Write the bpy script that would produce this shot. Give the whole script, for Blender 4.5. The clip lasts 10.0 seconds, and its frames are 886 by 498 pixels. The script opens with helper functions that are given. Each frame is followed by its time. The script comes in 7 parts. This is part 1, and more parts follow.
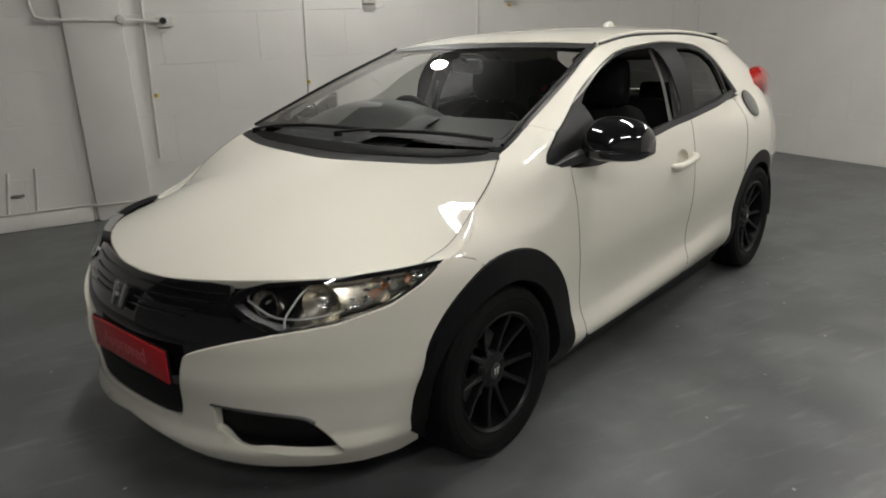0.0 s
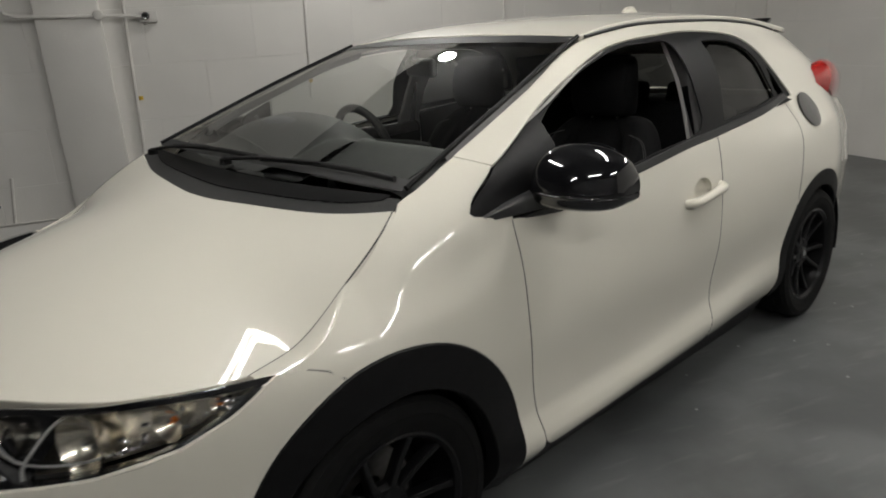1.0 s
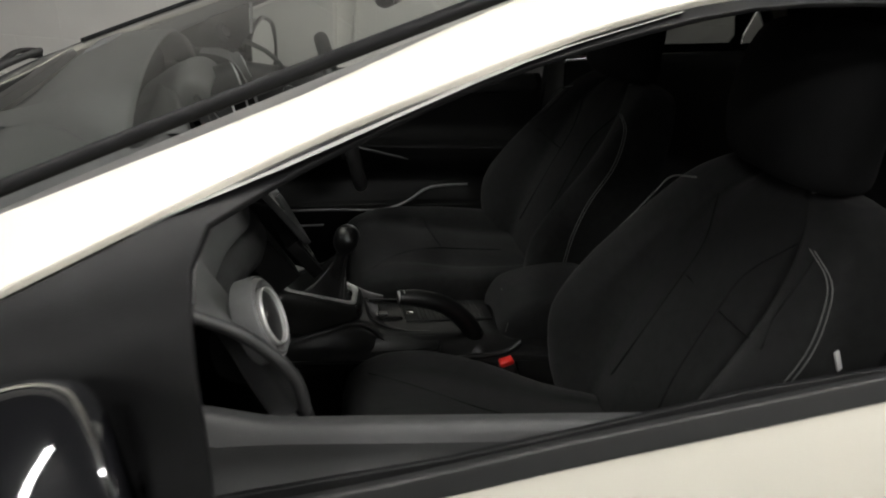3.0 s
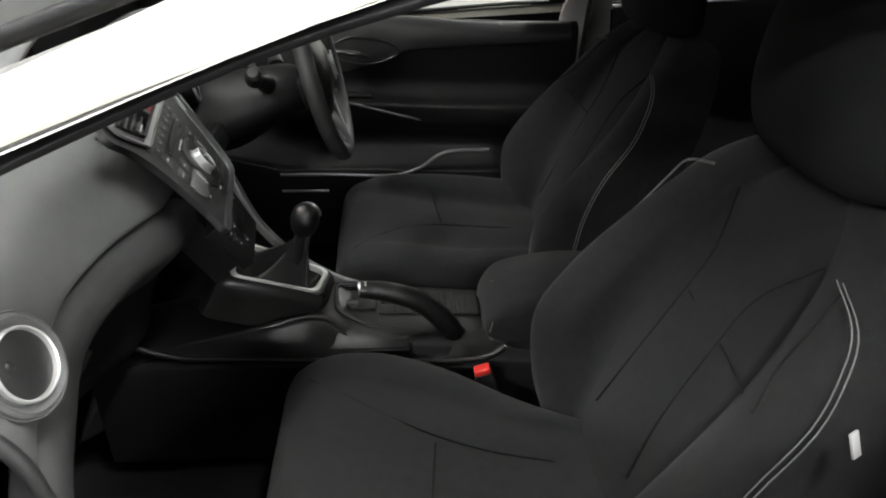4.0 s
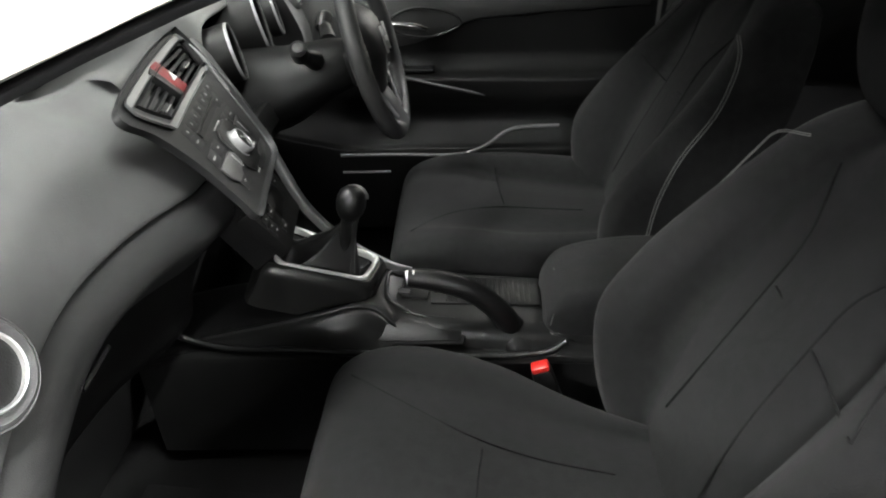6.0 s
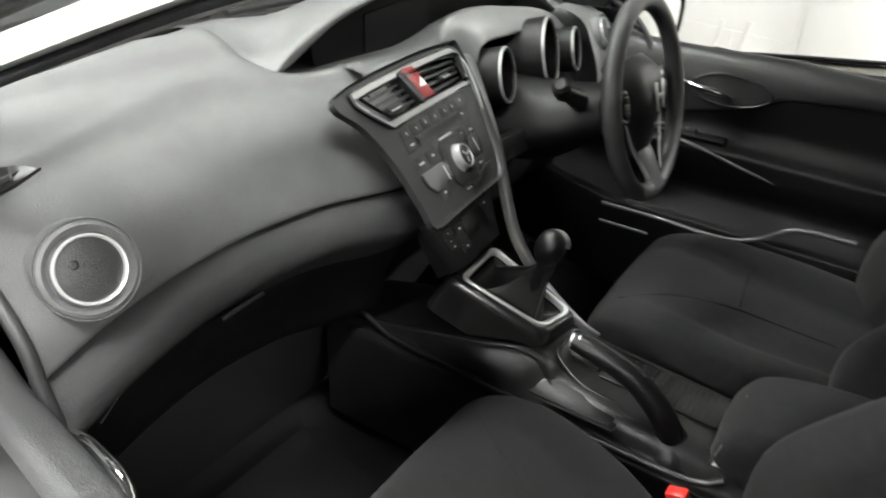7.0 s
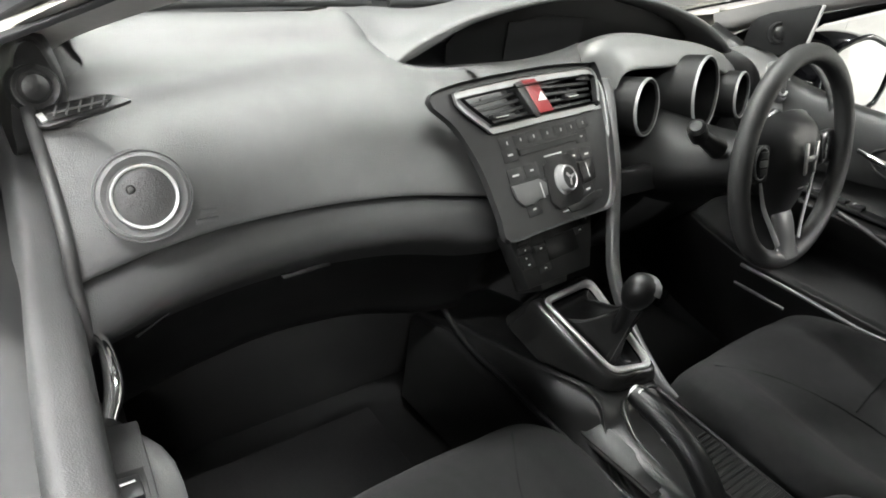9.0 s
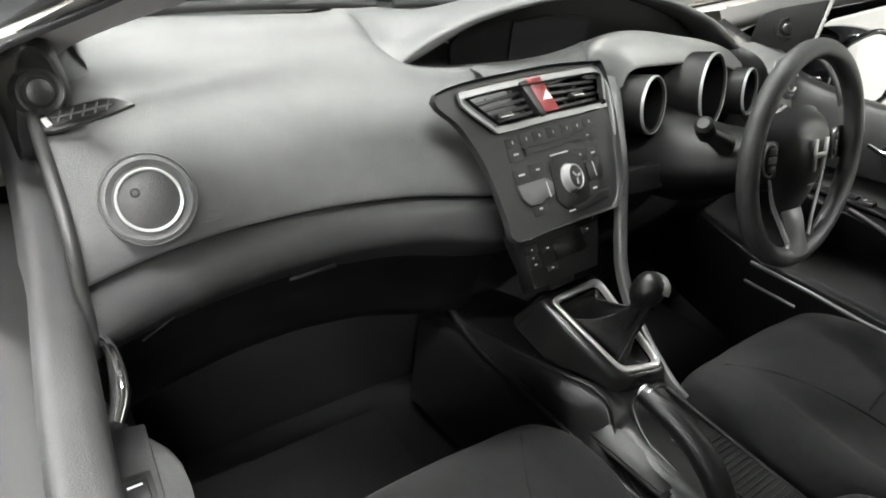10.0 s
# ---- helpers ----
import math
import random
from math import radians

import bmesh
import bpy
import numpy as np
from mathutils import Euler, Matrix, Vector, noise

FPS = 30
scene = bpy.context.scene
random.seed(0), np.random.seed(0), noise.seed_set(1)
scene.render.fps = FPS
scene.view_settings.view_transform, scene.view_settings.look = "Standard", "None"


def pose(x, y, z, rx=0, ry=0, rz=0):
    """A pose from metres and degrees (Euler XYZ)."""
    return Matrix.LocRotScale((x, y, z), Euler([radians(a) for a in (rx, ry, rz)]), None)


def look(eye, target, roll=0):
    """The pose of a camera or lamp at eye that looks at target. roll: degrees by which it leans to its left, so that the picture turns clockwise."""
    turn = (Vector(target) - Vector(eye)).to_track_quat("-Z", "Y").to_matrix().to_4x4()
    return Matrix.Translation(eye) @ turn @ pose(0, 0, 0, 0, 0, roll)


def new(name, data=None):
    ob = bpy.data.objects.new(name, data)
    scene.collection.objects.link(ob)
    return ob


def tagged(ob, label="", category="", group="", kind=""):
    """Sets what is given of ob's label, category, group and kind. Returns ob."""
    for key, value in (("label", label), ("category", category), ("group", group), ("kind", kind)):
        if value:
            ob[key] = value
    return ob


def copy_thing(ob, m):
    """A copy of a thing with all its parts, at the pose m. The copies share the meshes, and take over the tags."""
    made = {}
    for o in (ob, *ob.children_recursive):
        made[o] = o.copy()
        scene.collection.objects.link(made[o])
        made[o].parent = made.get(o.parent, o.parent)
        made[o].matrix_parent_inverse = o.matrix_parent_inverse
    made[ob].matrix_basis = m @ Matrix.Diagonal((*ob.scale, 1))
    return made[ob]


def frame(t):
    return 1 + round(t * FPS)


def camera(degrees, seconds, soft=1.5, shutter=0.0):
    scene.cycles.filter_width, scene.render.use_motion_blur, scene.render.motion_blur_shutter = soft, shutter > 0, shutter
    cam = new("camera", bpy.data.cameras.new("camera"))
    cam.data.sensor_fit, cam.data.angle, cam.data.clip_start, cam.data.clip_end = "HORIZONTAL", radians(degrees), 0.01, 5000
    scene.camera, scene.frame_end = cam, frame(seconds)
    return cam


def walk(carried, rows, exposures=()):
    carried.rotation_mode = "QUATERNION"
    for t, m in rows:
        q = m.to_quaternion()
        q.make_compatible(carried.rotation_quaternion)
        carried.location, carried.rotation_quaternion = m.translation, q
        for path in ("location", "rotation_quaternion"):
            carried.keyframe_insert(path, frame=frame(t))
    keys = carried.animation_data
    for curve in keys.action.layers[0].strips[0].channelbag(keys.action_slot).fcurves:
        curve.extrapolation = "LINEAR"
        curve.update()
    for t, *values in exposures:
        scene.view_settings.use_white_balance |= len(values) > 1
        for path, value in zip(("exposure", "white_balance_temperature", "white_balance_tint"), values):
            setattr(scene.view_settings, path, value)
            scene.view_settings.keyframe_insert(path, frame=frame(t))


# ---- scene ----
cam = camera(65.0, 10.0, soft=1.8, shutter=0.3)
PATH = [
    (0, (1.785, 2.212, 1.469), (0.717, 1.254, 1.029), -2.5),
    (0.5, (1.398, 2.109, 1.490), (0.349, 1.137, 1.038), -3.5),
    (1, (0.845, 2.027, 1.454), (-0.115, 0.966, 1.003), -3.5),
    (1.5, (0.363, 1.872, 1.450), (-0.512, 0.751, 0.974), -0.8),
    (2, (-0.119, 1.692, 1.445), (-0.851, 0.487, 0.933), -0.6),
    (2.5, (-0.509, 1.487, 1.441), (-1.048, 0.210, 0.866), 2.4),
    (3.8, (-1.017, 1.131, 1.400), (-1.142, -0.619, 0.440), 1.1),
    (4, (-1.043, 1.113, 1.402), (-1.191, -0.616, 0.408), 1.3),
    (4.5, (-1.066, 1.064, 1.386), (-1.153, -0.632, 0.331), -0.9),
    (5, (-1.074, 1.058, 1.387), (-1.153, -0.635, 0.325), -1.2),
    (5.2, (-1.073, 1.060, 1.383), (-1.145, -0.634, 0.323), -1.4),
    (6.3, (-1.148, 0.989, 1.359), (-0.856, -0.698, 0.326), -2.5),
    (6.5, (-1.216, 0.964, 1.360), (-0.700, -0.672, 0.331), -0.1),
    (7, (-1.281, 0.932, 1.361), (-0.346, -0.552, 0.400), 2.7),
    (7.5, (-1.346, 0.865, 1.365), (-0.155, -0.399, 0.373), 5.1),
    (8, (-1.390, 0.840, 1.358), (-0.104, -0.334, 0.375), 8.6),
    (8.5, (-1.383, 0.837, 1.360), (-0.052, -0.304, 0.398), 8.4),
    (9, (-1.389, 0.836, 1.360), (-0.077, -0.326, 0.397), 8.2),
    (9.5, (-1.392, 0.832, 1.358), (-0.067, -0.316, 0.396), 7.7),
    (10, (-1.390, 0.831, 1.358), (-0.060, -0.311, 0.395), 7.2),
]
walk(cam, [(t, look(eye, target, roll)) for t, eye, target, roll in PATH],
     exposures=[(0.0, 0.05, 6300, 10), (0.5, -0.05, 6300, 10), (1.0, -0.2, 6300, 10), (1.5, -0.32, 6300, 10), (2.0, -0.18, 6300, 10), (2.5, 0.0, 6300, 10), (3.2, 0.9, 6200, 10), (3.8, 1.7, 6100, 10),
                (4.5, 2.4, 6100, 10), (5.2, 2.45, 6100, 10), (6.5, 2.35, 6100, 10), (7.5, 2.66, 6100, 10), (8.5, 2.72, 6100, 10), (10.0, 2.68, 6100, 10)])

# ---- light ----
world = bpy.data.worlds.new("world")
scene.world = world
world.use_nodes = True
world.node_tree.nodes["Background"].inputs["Color"].default_value = (0.01, 0.01, 0.01, 1)
TUBE_STRENGTH = 98.0
# battens: room x, room y, turn
BATTENS = [(6.55, 4.38, 80), (4.12, 4.65, 88), (1.7, 4.6, 88), (2.6, 8.2, 0), (5.6, 7.8, 10), (8.4, 8.1, 20)]


# ---- materials ----
def material(name, color, rough=0.5, metal=0.0, coat=0.0, spread=0.0, scale=8.0, bump=0.0, bump_scale=200.0, rough_spread=0.0, spec=0.5, sheen=0.0):
    m = bpy.data.materials.new(name)
    m.use_nodes = True
    nt = m.node_tree
    b = nt.nodes["Principled BSDF"]
    b.inputs["Base Color"].default_value = (*color, 1)
    b.inputs["Roughness"].default_value = rough
    b.inputs["Metallic"].default_value = metal
    b.inputs["Coat Weight"].default_value = coat
    b.inputs["Coat Roughness"].default_value = 0.03
    b.inputs["Specular IOR Level"].default_value = spec
    b.inputs["Sheen Weight"].default_value = sheen
    if spread or bump or rough_spread:
        tc = nt.nodes.new("ShaderNodeTexCoord")
        if spread or rough_spread:
            n = nt.nodes.new("ShaderNodeTexNoise")
            n.inputs["Scale"].default_value = scale
            n.inputs["Detail"].default_value = 6
            nt.links.new(tc.outputs["Object"], n.inputs["Vector"])
        if spread:
            r = nt.nodes.new("ShaderNodeValToRGB")
            r.color_ramp.elements[0].position, r.color_ramp.elements[1].position = 0.3, 0.7
            r.color_ramp.elements[0].color = (*[c * (1 - spread) for c in color], 1)
            r.color_ramp.elements[1].color = (*[min(1, c * (1 + spread)) for c in color], 1)
            nt.links.new(n.outputs["Fac"], r.inputs["Fac"])
            nt.links.new(r.outputs["Color"], b.inputs["Base Color"])
        if rough_spread:
            mr = nt.nodes.new("ShaderNodeMapRange")
            mr.inputs["To Min"].default_value, mr.inputs["To Max"].default_value = rough - rough_spread, rough + rough_spread
            nt.links.new(n.outputs["Fac"], mr.inputs["Value"])
            nt.links.new(mr.outputs["Result"], b.inputs["Roughness"])
        if bump:
            n2 = nt.nodes.new("ShaderNodeTexNoise")
            n2.inputs["Scale"].default_value = bump_scale
            n2.inputs["Detail"].default_value = 3
            nt.links.new(tc.outputs["Object"], n2.inputs["Vector"])
            bp = nt.nodes.new("ShaderNodeBump")
            bp.inputs["Strength"].default_value = bump
            bp.inputs["Distance"].default_value = 0.002
            nt.links.new(n2.outputs["Fac"], bp.inputs["Height"])
            nt.links.new(bp.outputs["Normal"], b.inputs["Normal"])
    return m


def glass(name, tint):
    m = bpy.data.materials.new(name)
    m.use_nodes = True
    nt = m.node_tree
    nt.nodes.clear()
    out = nt.nodes.new("ShaderNodeOutputMaterial")
    mix = nt.nodes.new("ShaderNodeMixShader")
    tr = nt.nodes.new("ShaderNodeBsdfTransparent")
    tr.inputs["Color"].default_value = (*tint, 1)
    gl = nt.nodes.new("ShaderNodeBsdfGlossy")
    gl.inputs["Roughness"].default_value = 0.01
    fr = nt.nodes.new("ShaderNodeLayerWeight")
    fr.inputs["Blend"].default_value = 0.5
    pw = nt.nodes.new("ShaderNodeMath")
    pw.operation = "POWER"
    pw.inputs[1].default_value = 4.0
    ad = nt.nodes.new("ShaderNodeMath")
    ad.operation = "MULTIPLY_ADD"
    ad.inputs[1].default_value, ad.inputs[2].default_value = 0.50, 0.04
    nt.links.new(fr.outputs["Facing"], pw.inputs[0])
    nt.links.new(pw.outputs[0], ad.inputs[0])
    nt.links.new(ad.outputs[0], mix.inputs["Fac"])
    nt.links.new(tr.outputs["BSDF"], mix.inputs[1])
    nt.links.new(gl.outputs["BSDF"], mix.inputs[2])
    nt.links.new(mix.outputs["Shader"], out.inputs["Surface"])
    return m


def glow(name, color, strength):
    m = bpy.data.materials.new(name)
    m.use_nodes = True
    b = m.node_tree.nodes["Principled BSDF"]
    b.inputs["Base Color"].default_value = (*color, 1)
    b.inputs["Emission Color"].default_value = (*color, 1)
    b.inputs["Emission Strength"].default_value = strength
    return m


PAINT = material("pearl_paint", (0.74, 0.71, 0.62), 0.35, 0.0, 1.0, 0.015, 900.0, spec=0.12)
BLACK_GLOSS = material("black_gloss", (0.006, 0.006, 0.007), 0.06, 0, 1.0)
BLACK_TRIM = material("black_trim", (0.006, 0.006, 0.0063), 0.5, 0, 0, 0.2, 40, 0.15, 900, spec=0.15)
TRIM_FOOT = material("satin_black_plastic", (0.028, 0.028, 0.028), 0.42, 0, 0, 0.15, 40, 0.2, 700, spec=0.4)
RUBBER = material("rubber", (0.0045, 0.0045, 0.0045), 0.7, 0, 0, 0.3, 30, 0.3, 300, spec=0.14)
SEAL = material("seal_rubber", (0.012, 0.012, 0.012), 0.55)
WHEEL_BLACK = material("black_alloy", (0.004, 0.004, 0.0045), 0.32, 0, 0.1, 0.1, 30, spec=0.22)
SILVER = material("satin_silver", (0.70, 0.70, 0.69), 0.30, 0.6, 0, 0.05, 60)
CHROME = material("chrome", (0.8, 0.8, 0.8), 0.08, 1.0)
STEEL = material("steel", (0.25, 0.24, 0.23), 0.45, 1.0, 0, 0.2, 30)
RED_PLATE = material("red_plate", (0.52, 0.010, 0.018), 0.35, 0, 0.3)
RED = material("red_plastic", (0.55, 0.02, 0.015), 0.35)
LAMP_CHROME = material("lamp_reflector", (0.86, 0.81, 0.70), 0.24, 0.95)
AMBER = material("amber_lens", (0.8, 0.2, 0.02), 0.2, 0, 1.0)
RED_LENS = material("red_lens", (0.35, 0.015, 0.012), 0.12, 0, 1.0)
WHITE_PRINT = material("white_print", (0.75, 0.75, 0.75), 0.5)
PINK_PRINT = material("pale_print", (0.60, 0.16, 0.17), 0.5)
GREY_PRINT = material("grey_print", (0.5, 0.5, 0.5), 0.5)
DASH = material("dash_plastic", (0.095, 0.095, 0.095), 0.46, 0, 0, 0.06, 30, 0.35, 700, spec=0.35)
COWL = material("cowl_plastic", (0.15, 0.15, 0.148), 0.36, 0.1, 0, 0.04, 40, 0.15, 900, spec=0.5)
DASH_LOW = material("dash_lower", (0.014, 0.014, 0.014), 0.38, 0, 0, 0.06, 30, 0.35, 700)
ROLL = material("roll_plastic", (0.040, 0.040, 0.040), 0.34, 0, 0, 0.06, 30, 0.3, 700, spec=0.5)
CONSOLE = material("console_plastic", (0.013, 0.013, 0.013), 0.30, 0, 0, 0.06, 30, 0.2, 700, spec=0.4)
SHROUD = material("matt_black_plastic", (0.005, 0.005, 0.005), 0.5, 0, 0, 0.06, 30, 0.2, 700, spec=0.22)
FASCIA = material("fascia_plastic", (0.018, 0.018, 0.0185), 0.40, 0, 0, 0.04, 60, 0.15, 900, spec=0.4)
BEZEL = material("dark_satin_trim", (0.030, 0.030, 0.029), 0.26, 0.5, 0, 0.03, 60)
SATIN_GREY = material("satin_grey", (0.13, 0.13, 0.13), 0.36, 0.5, 0, 0.03, 60)
VENT_SILVER = material("vent_silver", (0.34, 0.34, 0.34), 0.38, 0.5, 0, 0.03, 60)
DEEP_RED = material("deep_red", (0.20, 0.012, 0.014), 0.4)
FABRIC = material("seat_fabric", (0.0074, 0.0074, 0.0076), 0.9, 0, 0, 0.3, 60, 0.5, 900, spec=0.25, sheen=0.06)
FABRIC_SIDE = material("seat_side_fabric", (0.006, 0.006, 0.0063), 0.9, 0, 0, 0.2, 60, 0.5, 900, spec=0.2)
THREAD = material("white_thread", (0.13, 0.13, 0.125), 0.8)
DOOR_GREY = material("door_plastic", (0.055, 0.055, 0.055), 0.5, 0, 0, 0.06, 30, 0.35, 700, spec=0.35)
LEATHER = material("leather", (0.006, 0.006, 0.006), 0.33, 0, 0, 0.1, 40, 0.4, 500)
CARPET = material("carpet", (0.006, 0.006, 0.006), 1.0, 0, 0, 0.4, 200, 0.8, 900)
HEADLINER = material("headliner", (0.45, 0.44, 0.42), 0.95, 0, 0, 0.05, 80, 0.3, 600)
TRIM_LIGHT = material("light_trim", (0.36, 0.35, 0.34), 0.6, 0, 0, 0.04, 50, 0.2, 500)
SCREEN = material("dark_screen", (0.003, 0.003, 0.003), 0.35, spec=0.12)
FASCIA_DARK = material("smoked_lens", (0.007, 0.007, 0.0072), 0.5, spec=0.15)
DIAL = material("dial_black", (0.002, 0.002, 0.002), 0.8, spec=0.03)
RIM_GREY = material("rim_leather", (0.030, 0.030, 0.030), 0.46, 0, 0, 0.08, 60, 0.4, 700, spec=0.4)
GLASS_CLEAR = glass("clear_glass", (0.69, 0.705, 0.685))
GLASS_SIDE = glass("side_glass", (0.88, 0.90, 0.885))
GLASS_DARK = glass("privacy_glass", (0.07, 0.072, 0.07))
LENS_CLEAR = glass("lamp_lens", (0.92, 0.92, 0.92))
MIRROR = material("mirror_glass", (0.85, 0.85, 0.85), 0.02, 1.0)
WALL_PAINT = material("wall_paint", (0.74, 0.72, 0.68), 0.6, 0, 0, 0.05, 1.4, 0.4, 60, 0.1)
CEIL_PAINT = material("ceiling_paint", (0.055, 0.055, 0.054), 0.8, 0, 0, 0.08, 2.0)
WALL_DIM = material("unseen_wall_dark", (0.14, 0.14, 0.14), 0.7, 0, 0, 0.1, 1.4)
PIPE_PAINT = material("pipe_paint", (0.66, 0.64, 0.6), 0.5, 0, 0, 0.08, 10)
TUBE = glow("lamp_tube", (1.0, 0.965, 0.90), TUBE_STRENGTH)
BULB = glow("lamp_globe", (1.0, 0.965, 0.90), TUBE_STRENGTH * 2.5)


# ---- building helpers ----
def obj(name, verts, faces, mat, parent=None, label="", smooth=True, normals=None):
    me = bpy.data.meshes.new(name)
    me.from_pydata([tuple(v) for v in verts], [], [tuple(f) for f in faces])
    me.materials.append(mat)
    if smooth:
        me.polygons.foreach_set("use_smooth", [True] * len(me.polygons))
    if normals is not None:
        me.normals_split_custom_set_from_vertices([tuple(n) for n in normals])
    ob = new(name, me)
    if parent is not None:
        ob.parent = parent
    if label:
        tagged(ob, label)
    return ob


def part(name, bm, mat, parent=None, label="", angle=35):
    bmesh.ops.recalc_face_normals(bm, faces=bm.faces)
    me = bpy.data.meshes.new(name)
    for e in bm.edges:
        if len(e.link_faces) == 2 and e.calc_face_angle(0) > radians(angle):
            e.smooth = False
    for f in bm.faces:
        f.smooth = True
    bm.to_mesh(me)
    bm.free()
    me.materials.append(mat)
    ob = new(name, me)
    if parent is not None:
        ob.parent = parent
    if label:
        tagged(ob, label)
    return ob


def thing(name, label, category, group="", kind=""):
    return tagged(new(name), label, category, group, kind)


def spline(pts, n, closed=False):
    """Catmull-Rom through points: n samples a span."""
    p = np.asarray(pts, float)
    m = len(p)
    if closed:
        q = np.vstack([p[-1], p, p[0], p[1]])
        spans = m
    else:
        q = np.vstack([2 * p[0] - p[1], p, 2 * p[-1] - p[-2]])
        spans = m - 1
    out = []
    for i in range(spans):
        a, b, c, d = q[i:i + 4]
        for k in range(n):
            t = k / n
            out.append(0.5 * (2 * b + (c - a) * t + (2 * a - 5 * b + 4 * c - d) * t * t + (3 * b - a - 3 * c + d) * t ** 3))
    if not closed:
        out.append(p[-1])
    return np.array(out)


def loft(name, rows, mat, parent=None, label="", nu=4, nv=4, closed_v=False, closed_u=False, caps=False, flip=False):
    """A smooth skin over rows of points (all rows of one length)."""
    r = np.asarray(rows, float)
    g = np.array([spline(row, nv, closed_v) for row in r])
    g = np.array([spline(g[:, j], nu, closed_u) for j in range(g.shape[1])]).transpose(1, 0, 2)
    a, b = g.shape[:2]
    faces = []
    for i in range(a if closed_u else a - 1):
        for j in range(b if closed_v else b - 1):
            i2, j2 = (i + 1) % a, (j + 1) % b
            f = (i * b + j, i * b + j2, i2 * b + j2, i2 * b + j)
            faces.append(f[::-1] if flip else f)
    verts = [tuple(v) for v in g.reshape(-1, 3)]
    if caps:
        for i in (0, a - 1):
            verts.append(tuple(g[i].mean(0)))
            c = len(verts) - 1
            for j in range(b if closed_v else b - 1):
                f = (i * b + j, i * b + (j + 1) % b, c)
                faces.append(f if (i == 0) != flip else f[::-1])
    bm = bmesh.new()
    vs = [bm.verts.new(v) for v in verts]
    for f in faces:
        try:
            bm.faces.new([vs[k] for k in f])
        except ValueError:
            pass
    bmesh.ops.remove_doubles(bm, verts=bm.verts, dist=1e-5)
    return part(name, bm, mat, parent, label, 50)


def tube(name, pts, radius, mat, parent=None, label="", n=4, sides=10, closed=False, flat=1.0):
    p = spline(pts, n, closed) if n else np.asarray(pts, float)
    rad = spline(np.asarray(radius, float).reshape(-1, 1), n, closed).ravel() if n and hasattr(radius, "__len__") else np.full(len(p), radius if not hasattr(radius, "__len__") else 0)
    if not n and hasattr(radius, "__len__"):
        rad = np.asarray(radius, float)
    bm = bmesh.new()
    rings, up = [], None
    for i in range(len(p)):
        if closed:
            d = p[(i + 1) % len(p)] - p[i - 1]
        else:
            d = p[min(i + 1, len(p) - 1)] - p[max(i - 1, 0)]
        d = Vector(d).normalized()
        if up is None:
            up = Vector((0, 0, 1)) if abs(d.z) < 0.9 else Vector((1, 0, 0))
        side = d.cross(up).normalized()
        up = side.cross(d).normalized()
        rings.append([bm.verts.new(Vector(p[i]) + float(rad[i]) * (math.cos(a) * side + flat * math.sin(a) * up)) for a in np.linspace(0, 2 * math.pi, sides, endpoint=False).tolist()])
    for i in range(len(rings) if closed else len(rings) - 1):
        for j in range(sides):
            bm.faces.new([rings[i][j], rings[i][(j + 1) % sides], rings[(i + 1) % len(rings)][(j + 1) % sides], rings[(i + 1) % len(rings)][j]])
    if not closed:
        bm.faces.new(rings[0][::-1]), bm.faces.new(rings[-1])
    return part(name, bm, mat, parent, label, 50)


def box(name, size, m, mat, parent=None, label="", bevel=0.004, segments=2):
    bm = bmesh.new()
    bmesh.ops.create_cube(bm, size=1, matrix=Matrix.Diagonal((*size, 1)))
    if bevel:
        bmesh.ops.bevel(bm, geom=bm.edges[:], offset=min(bevel, min(size) * 0.45), segments=segments, affect="EDGES", profile=0.5)
    bm.transform(m)
    return part(name, bm, mat, parent, label, 40)


def lathe(name, profile, m, mat, parent=None, label="", sides=40):
    """Turned about the local z axis; profile of (radius, height)."""
    bm = bmesh.new()
    rings = []
    for r, h in profile:
        rings.append([bm.verts.new((r * math.cos(a), r * math.sin(a), h)) for a in np.linspace(0, 2 * math.pi, sides, endpoint=False)] if r > 1e-5 else [bm.verts.new((0, 0, h))])
    for a, b in zip(rings, rings[1:]):
        for j in range(sides):
            k = (j + 1) % sides
            f = [a[j % len(a)], a[k % len(a)], b[k % len(b)], b[j % len(b)]]
            f = list(dict.fromkeys(f))
            if len(f) > 2:
                bm.faces.new(f)
    bm.transform(m)
    return part(name, bm, mat, parent, label, 30)


def prism(name, outline, depth, m, mat, parent=None, label="", bevel=0.0):
    """An outline in the local xy plane, given depth along local z."""
    bm = bmesh.new()
    vs = [bm.verts.new((x, y, 0)) for x, y in outline]
    f = bm.faces.new(vs)
    r = bmesh.ops.extrude_face_region(bm, geom=[f])
    bmesh.ops.translate(bm, vec=(0, 0, depth), verts=[v for v in r["geom"] if isinstance(v, bmesh.types.BMVert)])
    if bevel:
        bmesh.ops.bevel(bm, geom=bm.edges[:], offset=bevel, segments=2, affect="EDGES", profile=0.5)
    bm.transform(m)
    return part(name, bm, mat, parent, label, 30)


def resample(poly, step, closed=True):
    p = np.asarray(poly, float)
    out = []
    for i in range(len(p) if closed else len(p) - 1):
        a, b = p[i], p[(i + 1) % len(p)]
        n = max(1, int(np.ceil(np.linalg.norm(b - a) / step)))
        out += [a + (b - a) * k / n for k in range(n)]
    return np.array(out)


def inside(pts, poly):
    x, y = pts[:, 0], pts[:, 1]
    r = np.zeros(len(pts), bool)
    for (x1, y1), (x2, y2) in zip(poly, np.roll(poly, -1, axis=0)):
        c = (y1 > y) != (y2 > y)
        r ^= c & (x < (x2 - x1) * (y - y1) / (y2 - y1 + 1e-12) + x1)
    return r


